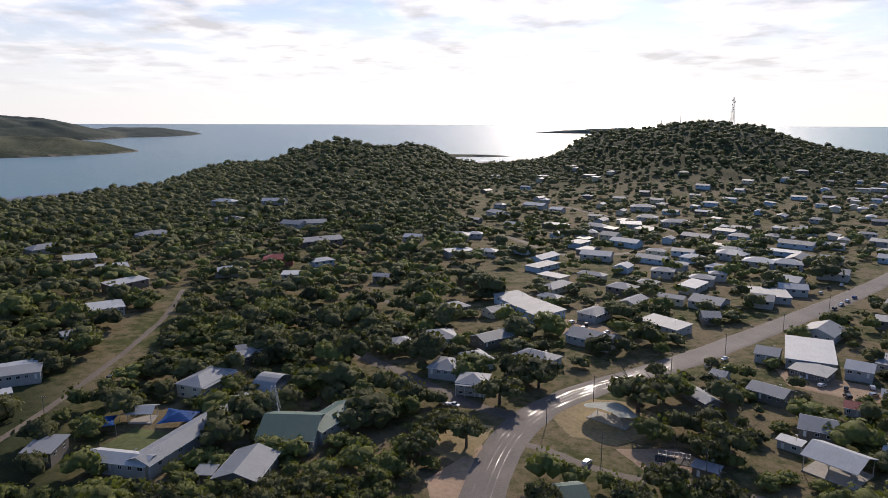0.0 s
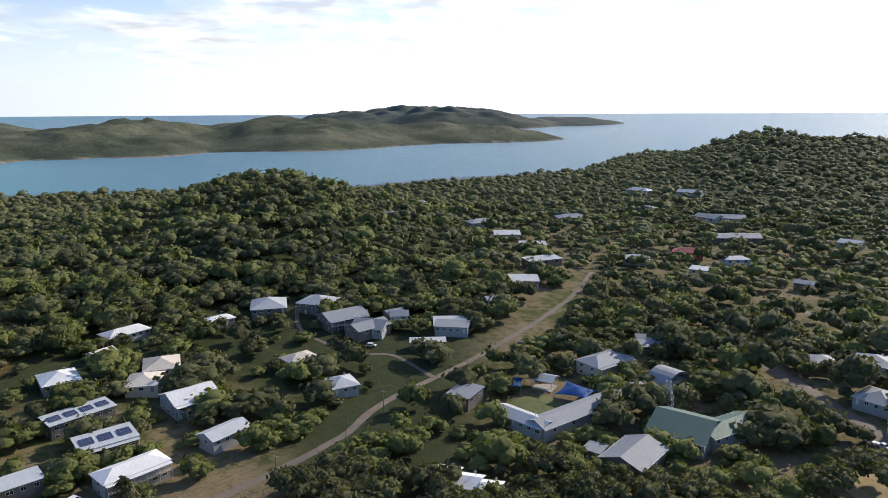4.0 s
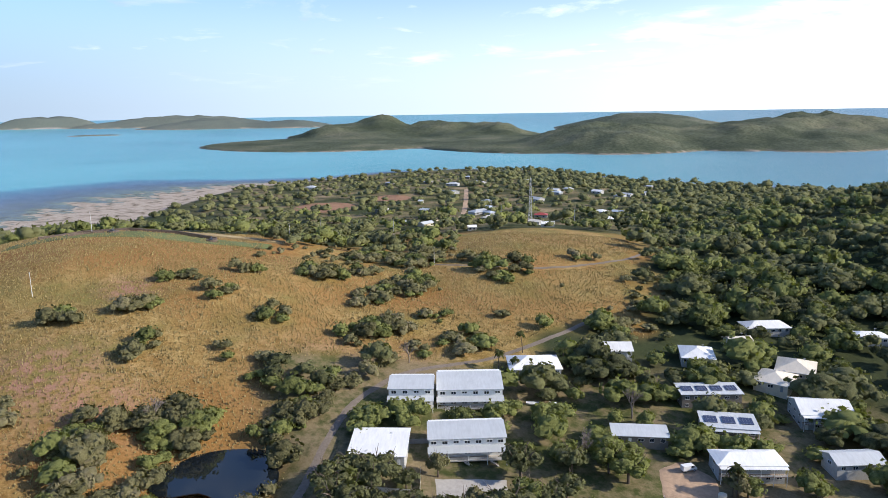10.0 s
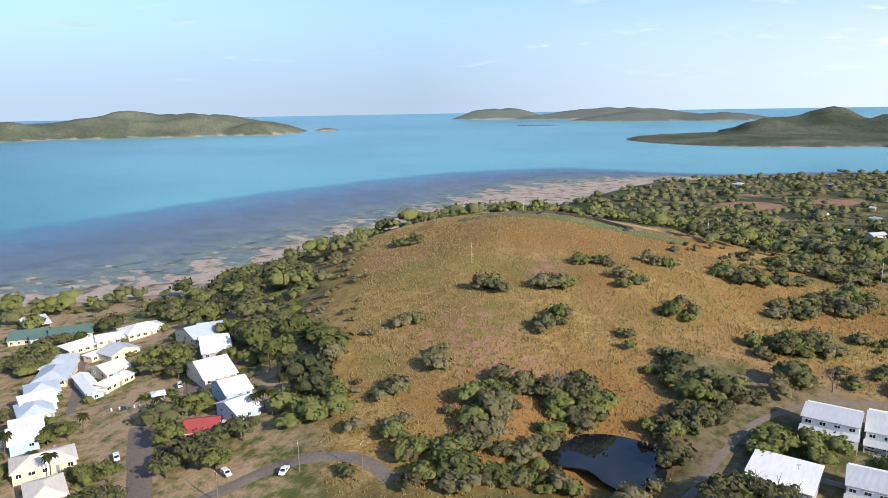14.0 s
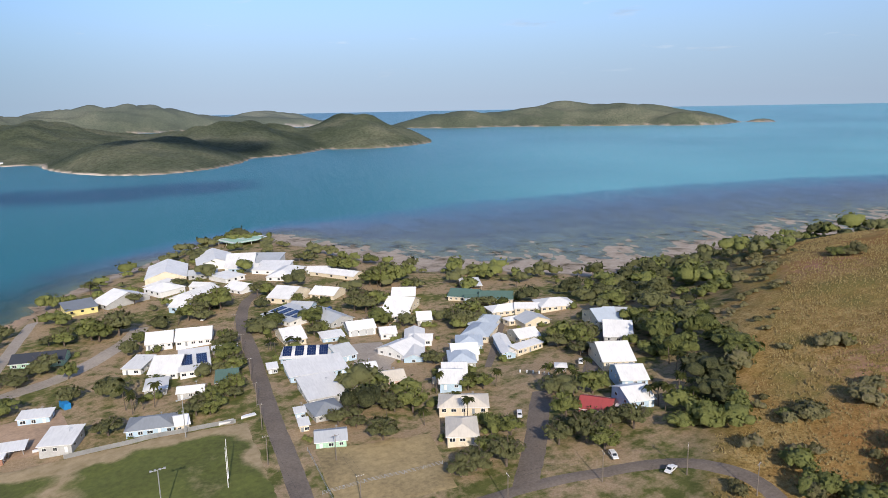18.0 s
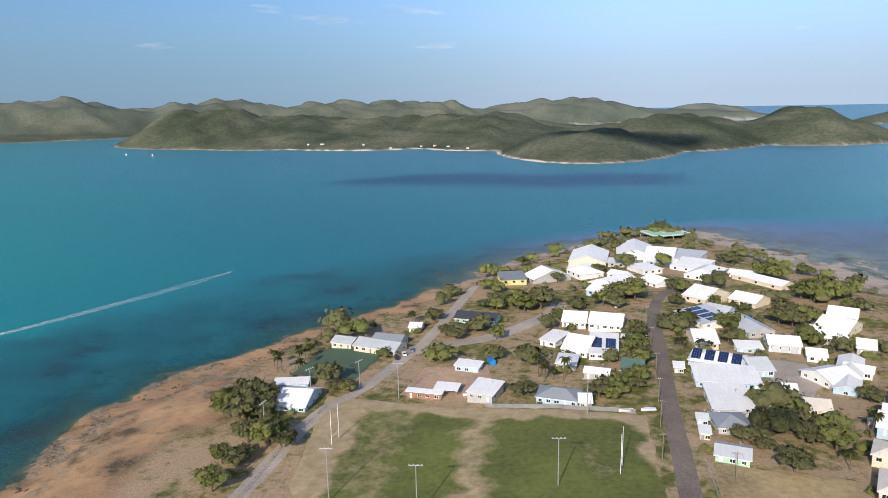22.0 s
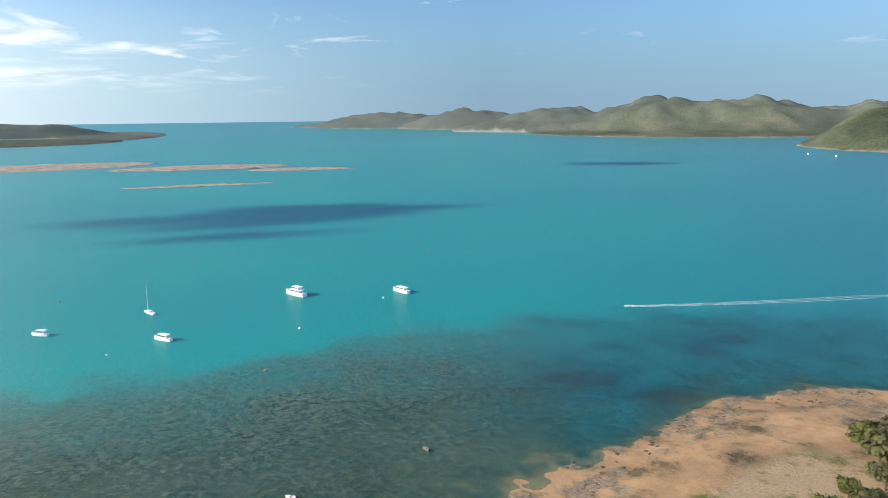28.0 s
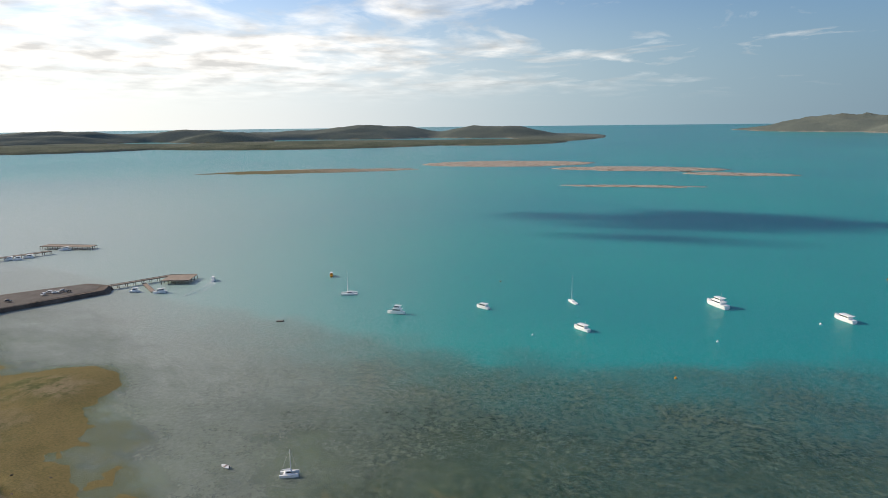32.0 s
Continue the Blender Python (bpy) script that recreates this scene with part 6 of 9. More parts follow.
# far town
house(62.9, 795.6, 300, 30.0, 16.0, 5.0, "g", ROOF_BLUE, WALL_WHITE)
house(242.7, 842.2, 347, 30.0, 16.0, 6.0, "h", ROOF_GREY, WALL_WHITE)
house(225.9, 764.2, 334, 22.2, 16.0, 5.0, "h", ROOF_BLUE, WALL_WHITE)
house(246.0, 730.4, 353, 30.0, 16.0, 5.0, "h", ROOF_BLUE, WALL_WHITE)
house(195.4, 718.4, 349, 21.9, 16.0, 5.0, "s", ROOF_WHITE, WALL_WHITE)
house(137.6, 665.8, 360, 21.8, 16.0, 5.0, "h", ROOF_WHITE, WALL_WHITE)
house(116.1, 875.2, 322, 30.0, 16.0, 5.0, "g", ROOF_WHITE, WALL_WHITE)
house(123.4, 550.0, 336, 25.2, 16.0, 5.0, "g", ROOF_WHITE, WALL_WHITE)
house(157.5, 487.7, 337, 16.5, 12.4, 5.5, "h", ROOF_BLUE, WALL_WHITE)
house(173.3, 509.6, 345, 14.5, 10.8, 5.5, "h", ROOF_BLUE, WALL_WHITE)
house(177.6, 465.3, 333, 16.3, 12.2, 5.5, "h", ROOF_BLUE, WALL_WHITE)
house(192.5, 476.8, 345, 12.5, 9.4, 5.5, "h", ROOF_BLUE, WALL_WHITE)
house(233.0, 555.7, 337, 20.6, 15.4, 6.0, "h", ROOF_WHITE, WALL_WHITE)
house(242.0, 522.7, 326, 22.7, 16.0, 6.0, "h", ROOF_WHITE, WALL_WHITE)
house(194.1, 409.7, 331, 13.6, 15.6, 5.0, "g", ROOF_GREY, WALL_WHITE)
house(148.5, 374.1, 352, 10.6, 12.2, 4.5, "g", ROOF_DARK, WALL_GREY)
# point beyond the golden hill
house(-1081.1, -104.6, 68, 21.2, 15.9, 5.0, "h", ROOF_WHITE, WALL_WHITE)
house(-1033.8, 108.8, 67, 22.4, 16.0, 5.0, "h", ROOF_WHITE, WALL_WHITE)
house(-1044.6, 152.1, 41, 18.9, 14.2, 5.0, "g", ROOF_WHITE, WALL_WHITE)
house(-932.5, 98.4, 25, 18.9, 14.2, 5.0, "g", ROOF_WHITE, WALL_WHITE)
house(-733.0, 106.2, 118, 27.9, 16.0, 4.5, "h", ROOF_WHITE, WALL_WHITE)
house(-555.6, 73.7, 88, 9.2, 9.0, 4.5, "g", ROOF_WHITE, WALL_WHITE)
house(-821.3, 128.6, 31, 16.9, 12.7, 5.0, "h", ROOF_WHITE, WALL_WHITE)
house(-767.5, 121.0, 32, 15.3, 11.5, 5.0, "h", ROOF_BLUE, WALL_WHITE)
house(-719.3, 114.2, 34, 14.0, 10.5, 5.0, "h", ROOF_BLUE, WALL_WHITE)
house(-686.3, 161.9, 70, 16.8, 12.6, 5.0, "h", ROOF_RED, WALL_WHITE)
house(-567.9, 139.8, 83, 13.5, 10.1, 5.0, "g", ROOF_WHITE, WALL_WHITE)
house(-829.2, 189.5, 37, 21.0, 15.8, 6.0, "g", ROOF_GREY, WALL_WHITE)
house(-919.0, 233.8, 47, 19.3, 14.5, 5.0, "g", ROOF_WHITE, WALL_WHITE)
house(-935.7, 258.0, 41, 16.1, 12.1, 5.0, "h", ROOF_WHITE, WALL_WHITE)
house(-900.8, 289.3, 45, 17.3, 13.0, 5.0, "g", ROOF_WHITE, WALL_WHITE)
house(-868.7, 318.2, 45, 16.4, 12.3, 5.0, "g", ROOF_WHITE, WALL_WHITE)
house(-893.0, 347.6, 44, 16.9, 12.7, 5.0, "g", ROOF_WHITE, WALL_WHITE)
house(-702.8, 229.9, 54, 15.8, 11.9, 5.0, "h", ROOF_WHITE, WALL_WHITE)
house(-695.0, 245.3, 52, 13.9, 10.4, 5.0, "g", ROOF_BLUE, WALL_WHITE)
house(-642.6, 215.9, 70, 16.5, 12.4, 5.0, "h", ROOF_WHITE, WALL_WHITE)
house(-693.1, 267.4, 46, 11.0, 9.0, 5.0, "h", ROOF_WHITE, WALL_WHITE)
house(-1061.3, 226.2, 43, 21.5, 16.0, 5.0, "h", ROOF_WHITE, WALL_WHITE)
house(-841.2, 49.2, 69, 7.0, 9.0, 4.0, "g", ROOF_WHITE, WALL_WHITE)
# tip, more
house(-102.2, -526.4, 161, 21.6, 38.0, 3.6, "g", ROOF_WHITE, WALL_WHITE)
house(-118.0, -496.7, 147, 24.3, 25.0, 3.6, "s", ROOF_WHITE, WALL_WHITE)
house(-41.6, -487.6, 131, 13.4, 22.3, 3.6, "h", ROOF_WHITE, WALL_WHITE)
house(-124.0, -283.3, 205, 15.9, 16.6, 3.6, "g", ROOF_WHITE, WALL_WHITE)
house(-50.0, -424.8, 140, 13.8, 24.9, 3.6, "g", ROOF_WHITE, WALL_WHITE)
house(-15.0, -461.9, 116, 17.3, 29.1, 3.4, "g", ROOF_WHITE, WALL_WHITE)
house(-146.3, -474.6, 150, 18, 11, 3.4, "g", ROOF_WHITE, WALL_WHITE)
house(-100.5, -508.0, 151, 22, 14, 3.4, "g", ROOF_WHITE, WALL_WHITE)
house(-70.5, -505.0, 165, 20, 14, 3.4, "g", ROOF_GREY, WALL_WHITE)
house(-64.0, -468.0, 140, 14, 12, 3.2, "g", ROOF_WHITE, WALL_WHITE)
house(-206.0, -341.9, 148, 26, 8, 3.2, "g", ROOF_GREEN, WALL_WHITE)
house(-225.2, -251.4, 140, 12, 15, 4.3, "g", ROOF_GREY, WALL_WHITE)
house(-211.5, -305.7, 148, 16, 11, 3.6, "g", ROOF_WHITE, WALL_CREAM)
house(-30.2, -278.0, 166, 11, 8, 3.0, "g", ROOF_WHITE, WALL_GREY)
house(-139.2, -292.6, 150, 12, 10, 3.6, "g", ROOF_WHITE, WALL_WHITE)
house(-130.0, -313.0, 165, 9, 12, 3.4, "g", ROOF_WHITE, WALL_WHITE)
house(-107.0, -383.0, 140, 14, 10, 3.4, "g", ROOF_GREY, WALL_WHITE)
house(-64.5, -285.5, 171, 5, 7, 2.6, "s", ROOF_WHITE, WALL_GREY)
house(-101.0, -268.5, 172, 9, 8, 3.0, "g", ROOF_WHITE, WALL_CREAM)
# crossroads, more
house(83.2, 202.8, 324, 8.8, 5.7, 3.0, "s", ROOF_GREY, WALL_GREY)

# more houses along the streets of the far town
rs = random.Random(21)
made = 0
while made < 95:
    az, r = rs.choice((rs.uniform(326, 357), rs.uniform(326, 350))), rs.uniform(430, 1330)
    x, y = spot(az, r)
    x, y = round(x / 34) * 34 + rs.uniform(-7, 7), round(y / 30) * 30 + rs.uniform(-6, 6)
    w, d = rs.uniform(12, 21), rs.uniform(9, 13)
    if ground_z(x, y) > 40 or any(math.hypot(x - b[0], y - b[1]) < max(b[4], b[5]) + 13 for b in BUILT) or any(np.hypot(line[:, 0] - x, line[:, 1] - y).min() < half + 9 for line, half in ROADS):
        continue
    house(x, y, -35 + rs.choice((0, 90)) + rs.uniform(-4, 4), w, d, rs.choice((4.0, 4.5, 5.0)), rs.choice("hhggs"), rs.choice((ROOF_WHITE, ROOF_GREY, ROOF_GREY, ROOF_BLUE, ROOF_CREAM, ROOF_DARK)), rs.choice((WALL_WHITE, WALL_CREAM, WALL_GREY, WALL_BLUE)))
    made += 1
made = 0
while made < 14:
    az, r = rs.uniform(66, 90), rs.uniform(600, 1250)
    x, y = spot(az, r)
    if any(math.hypot(x - b[0], y - b[1]) < max(b[4], b[5]) + 14 for b in BUILT):
        continue
    house(x, y, 40 + rs.choice((0, 90)) + rs.uniform(-4, 4), rs.uniform(11, 18), rs.uniform(9, 12), rs.choice((4.0, 4.5)), rs.choice("hhg"), rs.choice((ROOF_WHITE, ROOF_GREY, ROOF_BLUE, ROOF_CREAM)), rs.choice((WALL_WHITE, WALL_CREAM, WALL_GREY)))
    made += 1
made = 0
# larger sheds and shops along the main road
while made < 44:
    az, r = rs.uniform(326, 352), rs.uniform(300, 760)
    x, y = spot(az, r)
    x, y = round(x / 40) * 40 + rs.uniform(-6, 6), round(y / 34) * 34 + rs.uniform(-6, 6)
    w, d = rs.uniform(17, 32), rs.uniform(11, 17)
    if ground_z(x, y) > 40 or any(math.hypot(x - b[0], y - b[1]) < max(b[4], b[5]) + 0.42 * w + 3 for b in BUILT) or any(np.hypot(line[:, 0] - x, line[:, 1] - y).min() < half + 0.45 * w + 2 for line, half in ROADS):
        made += 0.02
        continue
    house(x, y, -42 + rs.choice((0, 0, 90)) + rs.uniform(-3, 3), w, d, rs.choice((3.6, 4.2, 4.8)), rs.choice("ggshf"), rs.choice((ROOF_WHITE, ROOF_GREY, ROOF_GREY, ROOF_BLUE, ROOF_DARK, ROOF_TAN)), rs.choice((WALL_WHITE, WALL_CREAM, WALL_GREY, WALL_BLUE)))
    made += 1

# a few white houses on the far shore
for az, r, w in ((187.4, 2110, 16), (188.5, 2140, 12), (186.3, 2060, 14), (196.5, 2225, 18), (197.6, 2255, 12), (184.7, 2002, 12), (191.0, 2100, 13), (193.2, 2160, 11)):
    house(*spot(az, r), az + 180, 0.7 * w, 7, 2.7, "g", ROOF_GREY, WALL_WHITE)
# ---- trees ----
def lobe_shell(rs, centre, radius, flat, n):
    """The rounded, lumpy mass of one lobe: a dome of quads, open below."""
    g = np.linspace(-1, 1, n + 1)
    faces = []
    for k in range(5):
        for i in range(n):
            for j in range(n):
                cell = []
                for p, q in ((i, j), (i + 1, j), (i + 1, j + 1), (i, j + 1)):
                    u, v = math.tan(g[p] * 0.785), math.tan(g[q] * 0.785)
                    cell.append(((u, v, 1), (1, u, v), (-u, 1, v), (-1, -u, v), (u, -1, v))[k])
                faces.append(cell)
    f = np.array(faces, float)
    f /= np.linalg.norm(f, axis=2)[:, :, None]
    k, p = rs.normal(size=(4, 3)) * 2.6, rs.uniform(0, 6.283, 4)
    lump = sum(np.sin(f @ k[i] + p[i]) for i in range(4)) / 4
    return centre + f * radius * (0.84 + 0.36 * lump)[:, :, None] * np.array([1, 1, flat]), f


def crown_arrays(seed, quads, radius, height, leaf_size, lobes=7, flat=0.7, n=2):
    """A crown: rounded lobes with leaf clumps all over them; corner points of quads, centred on the crown's foot."""
    rs = np.random.RandomState(seed)
    cs, cores, turned = [], [], []
    for i in range(lobes):
        a, q = i * 2.4 + rs.uniform(-0.5, 0.5), math.sqrt((i + 0.35) / lobes) * radius * 0.72
        size = radius * min(0.62, 1.3 / math.sqrt(lobes)) * rs.uniform(0.55, 1.3) if lobes > 1 else radius * 0.9
        if lobes == 1:
            q = 0
        cs.append((math.cos(a) * q, math.sin(a) * q, height * rs.uniform(0.50, 0.74) - 0.26 * q - size * flat * 0.2, size))
        f, nf = lobe_shell(rs, np.array(cs[-1][:3]), size, flat, n)
        cores.append(f)
        turned.append(nf)
    cs = np.array(cs)
    pick = rs.randint(0, lobes, quads)
    nn = rs.normal(size=(quads, 3))
    nn[:, 2] = np.abs(nn[:, 2]) * 0.9 + 0.05 * nn[:, 2]
    nn /= np.linalg.norm(nn, axis=1)[:, None]
    c = cs[pick, :3] + nn * np.array([1, 1, flat]) * cs[pick, 3:4] * rs.uniform(0.86, 1.34, quads)[:, None]
    face = nn + rs.normal(size=(quads, 3)) * 0.5
    face /= np.linalg.norm(face, axis=1)[:, None]
    up = np.where(np.abs(face[:, 2:3]) > 0.9, [[1, 0, 0]], [[0, 0, 1]])
    u = np.cross(up, face)
    u /= np.linalg.norm(u, axis=1)[:, None]
    v = np.cross(face, u)
    spin = rs.uniform(0, 6.283, quads)[:, None]
    u, v = u * np.cos(spin) + v * np.sin(spin), v * np.cos(spin) - u * np.sin(spin)
    size = leaf_size * rs.uniform(0.45, 1.35, (quads, 1))
    corner = []
    for a, b in ((-1, -0.7), (0.9, -1), (1, 0.8), (-0.8, 1)):
        corner.append(c + u * size * a * rs.uniform(0.6, 1.1, (quads, 1)) * 0.5 + v * size * b * rs.uniform(0.6, 1.1, (quads, 1)) * 0.5 + face * rs.uniform(-0.08, 0.08, (quads, 1)) * size)
    leaves = np.stack(corner, 1)
    shape = np.concatenate(cores + [leaves]).astype(np.float32)
    face = face * np.sign((face * nn).sum(1))[:, None]
    up = np.array([0, 0, 0.35])
    normals = np.concatenate([t * 0.75 + up for t in turned] + [np.repeat((0.45 * nn + 0.7 * face + up)[:, None, :], 4, 1)]).astype(np.float32)
    return shape, normals


def limbs(bm, height, spread, radius, seed):
    rs = random.Random(seed)
    fork = height * 0.42
    tube(bm, (0, 0, -0.8), (0.1, 0.05, fork), radius, radius * 0.7, 7)
    for i in range(5):
        a = i * 1.2566 + rs.uniform(-0.4, 0.4)
        p = (math.cos(a) * spread * 0.5, math.sin(a) * spread * 0.5, height * rs.uniform(0.6, 0.78))
        tube(bm, (0.1, 0.05, fork - 0.2), p, radius * 0.5, radius * 0.2, 5)
        for k in range(2):
            b = a + rs.uniform(-0.8, 0.8)
            tube(bm, p, (p[0] + math.cos(b) * spread * 0.3, p[1] + math.sin(b) * spread * 0.3, height * rs.uniform(0.75, 0.95)), radius * 0.2, radius * 0.06, 4)


def soft_normals(me, n):
    """Leaf clumps take the round shape of their lobe in the light."""
    n = n / np.linalg.norm(n, axis=1)[:, None]
    me.normals_split_custom_set_from_vertices(n.tolist())


def tree_kind(name, seed, quads, radius, height, leaf_size, material, lobes, flat, label):
    """One tree, trunk and crown, waiting to be copied."""
    q, nrm = crown_arrays(seed, quads, radius, height, leaf_size, lobes, flat, 2)
    quads = len(q)
    me = fast_mesh("crown", q.reshape(-1, 3), np.arange(quads * 4).reshape(-1, 4), [("tone", np.full(quads * 4, 0.5))], True)
    soft_normals(me, nrm.reshape(-1, 3))
    me.materials.append(material)
    bm = bmesh.new()
    limbs(bm, height, radius, 0.16 + radius * 0.045, seed)
    return name, me, mesh_of("trunk", bm, BARK), label


TREE_KINDS = [tree_kind("tree", 1, 560, 4.9, 8.6, 0.8, LEAF_DARK, 16, 0.7, "broad dark green tropical tree with a dense rounded crown"),
              tree_kind("tree", 2, 500, 4.3, 8.0, 0.75, LEAF_MID, 14, 0.75, "mid green tropical tree with an uneven leafy crown"),
              tree_kind("tree", 3, 640, 6.0, 8.2, 0.83, LEAF_DARK, 19, 0.55, "wide spreading dark green tree with a flat crown"),
              tree_kind("tree", 4, 420, 3.4, 6.6, 0.62, LEAF_OLIVE, 11, 0.8, "small olive green tree with thin foliage"),
              tree_kind("bush", 5, 260, 2.4, 3.8, 0.55, LEAF_MID, 8, 0.8, "leafy green bush on the ground")]


def plant(kind, x, y, scale, turn, squash=1.0):
    name, crown, trunk, label = TREE_KINDS[kind]
    t = empty(name, pose(x, y, ground_z(x, y), 0, 0, turn) @ Matrix.Diagonal((scale, scale, scale * squash, 1)), label, "tree" if name == "tree" else "bush", "trees of the town")
    part("crown", crown, None, t)
    part("trunk", trunk, None, t)
    return t


def palm_meshes(seed, height):
    rs = random.Random(seed)
    bm = bmesh.new()
    last = Vector((0, 0, -0.5))
    lean = rs.uniform(-0.12, 0.12)
    for i in range(6):
        p = Vector((lean * height * (i + 1) ** 1.6 / 17, 0, height * (i + 1) / 6))
        tube(bm, last, p, 0.2 - 0.014 * i, 0.19 - 0.014 * i, 7)
        last = p
    trunk = mesh_of("trunk", bm, BARK)
    bm = bmesh.new()
    for i in range(17):
        a, rise, length = i * 2.4, rs.uniform(-0.25, 0.95), rs.uniform(2.6, 3.4)
        spine = []
        for k in range(7):
            s = k / 6
            r = length * s * (1 - 0.18 * s)
            spine.append(last + Vector((math.cos(a) * r, math.sin(a) * r, rise * length * s * 0.75 - (0.9 + 0.3 * rise) * length * s * s * 0.62)))
        side = Vector((-math.sin(a), math.cos(a), 0))
        for k in range(6):
            w0, w1 = 0.55 * math.sin(math.pi * (0.12 + 0.85 * k / 6)), 0.55 * math.sin(math.pi * (0.12 + 0.85 * (k + 1) / 6))
            for sgn in (-1, 1):
                drop = Vector((0, 0, -0.25))
                f = [spine[k], spine[k + 1], spine[k + 1] + side * sgn * w1 + drop * w1, spine[k] + side * sgn * w0 + drop * w0]
                bm.faces.new([bm.verts.new(q) for q in (f if sgn > 0 else f[::-1])])
    fronds = mesh_of("fronds", bm, LEAF_PALM)
    return trunk, fronds


PALMS = [palm_meshes(s, h) for s, h in ((1, 7.5), (2, 9.0), (3, 5.5))]


def palm(x, y, which, scale=1.0, turn=0):
    trunk, fronds = PALMS[which % 3]
    t = empty("palm_tree", pose(x, y, ground_z(x, y), 0, 0, turn) @ Matrix.Diagonal((scale, scale, scale, 1)), "coconut palm with a slim bare trunk and drooping fronds", "palm", "palms of the town")
    part("fronds", fronds, None, t)
    part("trunk", trunk, None, t)


def bare_tree(x, y, scale, seed):
    rs = random.Random(seed)
    t = empty("bare_tree", pose(x, y, ground_z(x, y), 0, 0, seed * 40) @ Matrix.Diagonal((scale, scale, scale, 1)), "leafless grey tree with many fine branches", "tree")
    bm = bmesh.new()

    def grow(p, d, length, r, depth):
        q = p + d * length
        tube(bm, p, q, r, r * 0.62, 5 if depth < 3 else 3)
        if depth < 5:
            for _ in range(3 if depth < 4 else 2):
                nd = (d + Vector((rs.uniform(-0.75, 0.75), rs.uniform(-0.75, 0.75), rs.uniform(-0.1, 0.45)))).normalized()
                grow(q, nd, length * rs.uniform(0.62, 0.82), r * 0.6, depth + 1)

    grow(Vector((0, 0, -0.4)), Vector((0, 0, 1)), 2.0, 0.24, 0)
    part("branchwork", bm, BARE_WOOD, t)


# trees that stand out by themselves: place and radius of the clump
TIP_TREES = [(-3, -391, 13), (19, -390, 8.2), (-20, -457, 7.6), (2, -510, 6.3), (-50, -482, 8), (-50, -393, 9.9), (-61, -410, 12.1), (-30, -396, 6.6), (-54, -334, 7.1), (-49, -296, 7.7), (-95, -426, 9.1), (-107, -400, 6.9), (-100, -327, 7.2), (-139, -367, 13.1), (-170, -419, 13.2), (-157, -462, 12.2), (-148, -516, 8.9),
             (-184, -398, 7.3), (-174, -308, 13.4), (-199, -335, 8.2), (-130, -261, 6.2), (-90, -230, 9.7), (-98, -222, 8.5), (-75, -219, 7.1), (-81, -202, 5.8), (-66, -213, 4.5), (-32, -256, 6.7)]
FIELD_TREES = [(-44, -268, 6.5), (1, -259, 5), (36, -338, 8.6), (50, -366, 6.2), (23, -349, 5.9), (14, -335, 4.3), (107, -240, 13), (93, -219, 9), (97, -204, 7), (83, -216, 5), (96, -186, 5), (75, -266, 6.5), (-102, -167, 9.7), (-91, -166, 5.1), (-118, -180, 4.8), (-131, -164, 9.5), (-134, -152, 6), (-148, -160, 7.7), (-130, -224, 6.7),
               (-189, -239, 11.7), (-186, -223, 7.4), (-159, -188, 5.4), (-139, -178, 5)]
rs = random.Random(77)
for x, y, size in TIP_TREES + FIELD_TREES:
    parts_of = 1 if size < 6.5 else 3 if size < 10.5 else 5
    for i in range(parts_of):
        a, q = i * 6.283 / parts_of + rs.uniform(-0.4, 0.4), 0 if parts_of == 1 else size * 0.52
        tx, ty, k = x + math.cos(a) * q, y + math.sin(a) * q, rs.choice((0, 1, 1, 2))
        if any(abs((tx - b[0]) * b[2] + (ty - b[1]) * b[3]) < b[4] + 0.6 and abs((ty - b[1]) * b[2] - (tx - b[0]) * b[3]) < b[5] + 0.6 for b in BUILT):
            continue
        plant(k, tx, ty, size * (1 if parts_of == 1 else 0.62) / (4.9, 4.3, 6.0)[k] * rs.uniform(0.85, 1.15), rs.uniform(0, 360), rs.uniform(0.85, 1.1))
for i, (x, y, k, s) in enumerate([(22, 258, 2, 1.7), (40, 276, 2, 1.6), (33, 290, 2, 1.5), (8, 222, 0, 1.5), (-2, 230, 2, 1.4), (-8, 212, 0, 1.5), (75, 252, 2, 2.2), (88, 262, 2, 1.6),
                                  (95, 215, 2, 1.7), (86, 210, 0, 1.4), (96, 226, 0, 1.2), (66, 190, 0, 1.5), (80, 183, 2, 1.4), (92, 286, 0, 1.0), (104, 318, 1, 1.0), (120, 296, 3, 1.2)]):
    plant(k, x, y, s, i * 53)
for i, (x, y) in enumerate([(-173, -154), (-165, -158), (-187, -170), (-192, -177), (-288, -343), (-265, -354), (-8, -274), (-16, -275), (-129, -225), (-137, -220), (-71, -313), (-79, -311), (-164, -164), (103, -291), (90, -279), (116, -295), (104, -345), (62, -364),
                            (-256, 44), (-272, 57), (-262, -1), (-258, 71), (-170, 96), (-286, 190), (-177, -164), (-195, -186), (-180, -161), (-166, -162), (-187, -175), (-240, -360)]):
    palm(x, y, i, 0.9 + 0.25 * ((i * 37) % 10) / 10, i * 71)
for i, (x, y, s) in enumerate([(-217, 84, 1.9), (-190, 58, 1.9), (-258, 9, 1.4), (-207, -72, 1.6)]):
    bare_tree(x, y, s, i + 3)


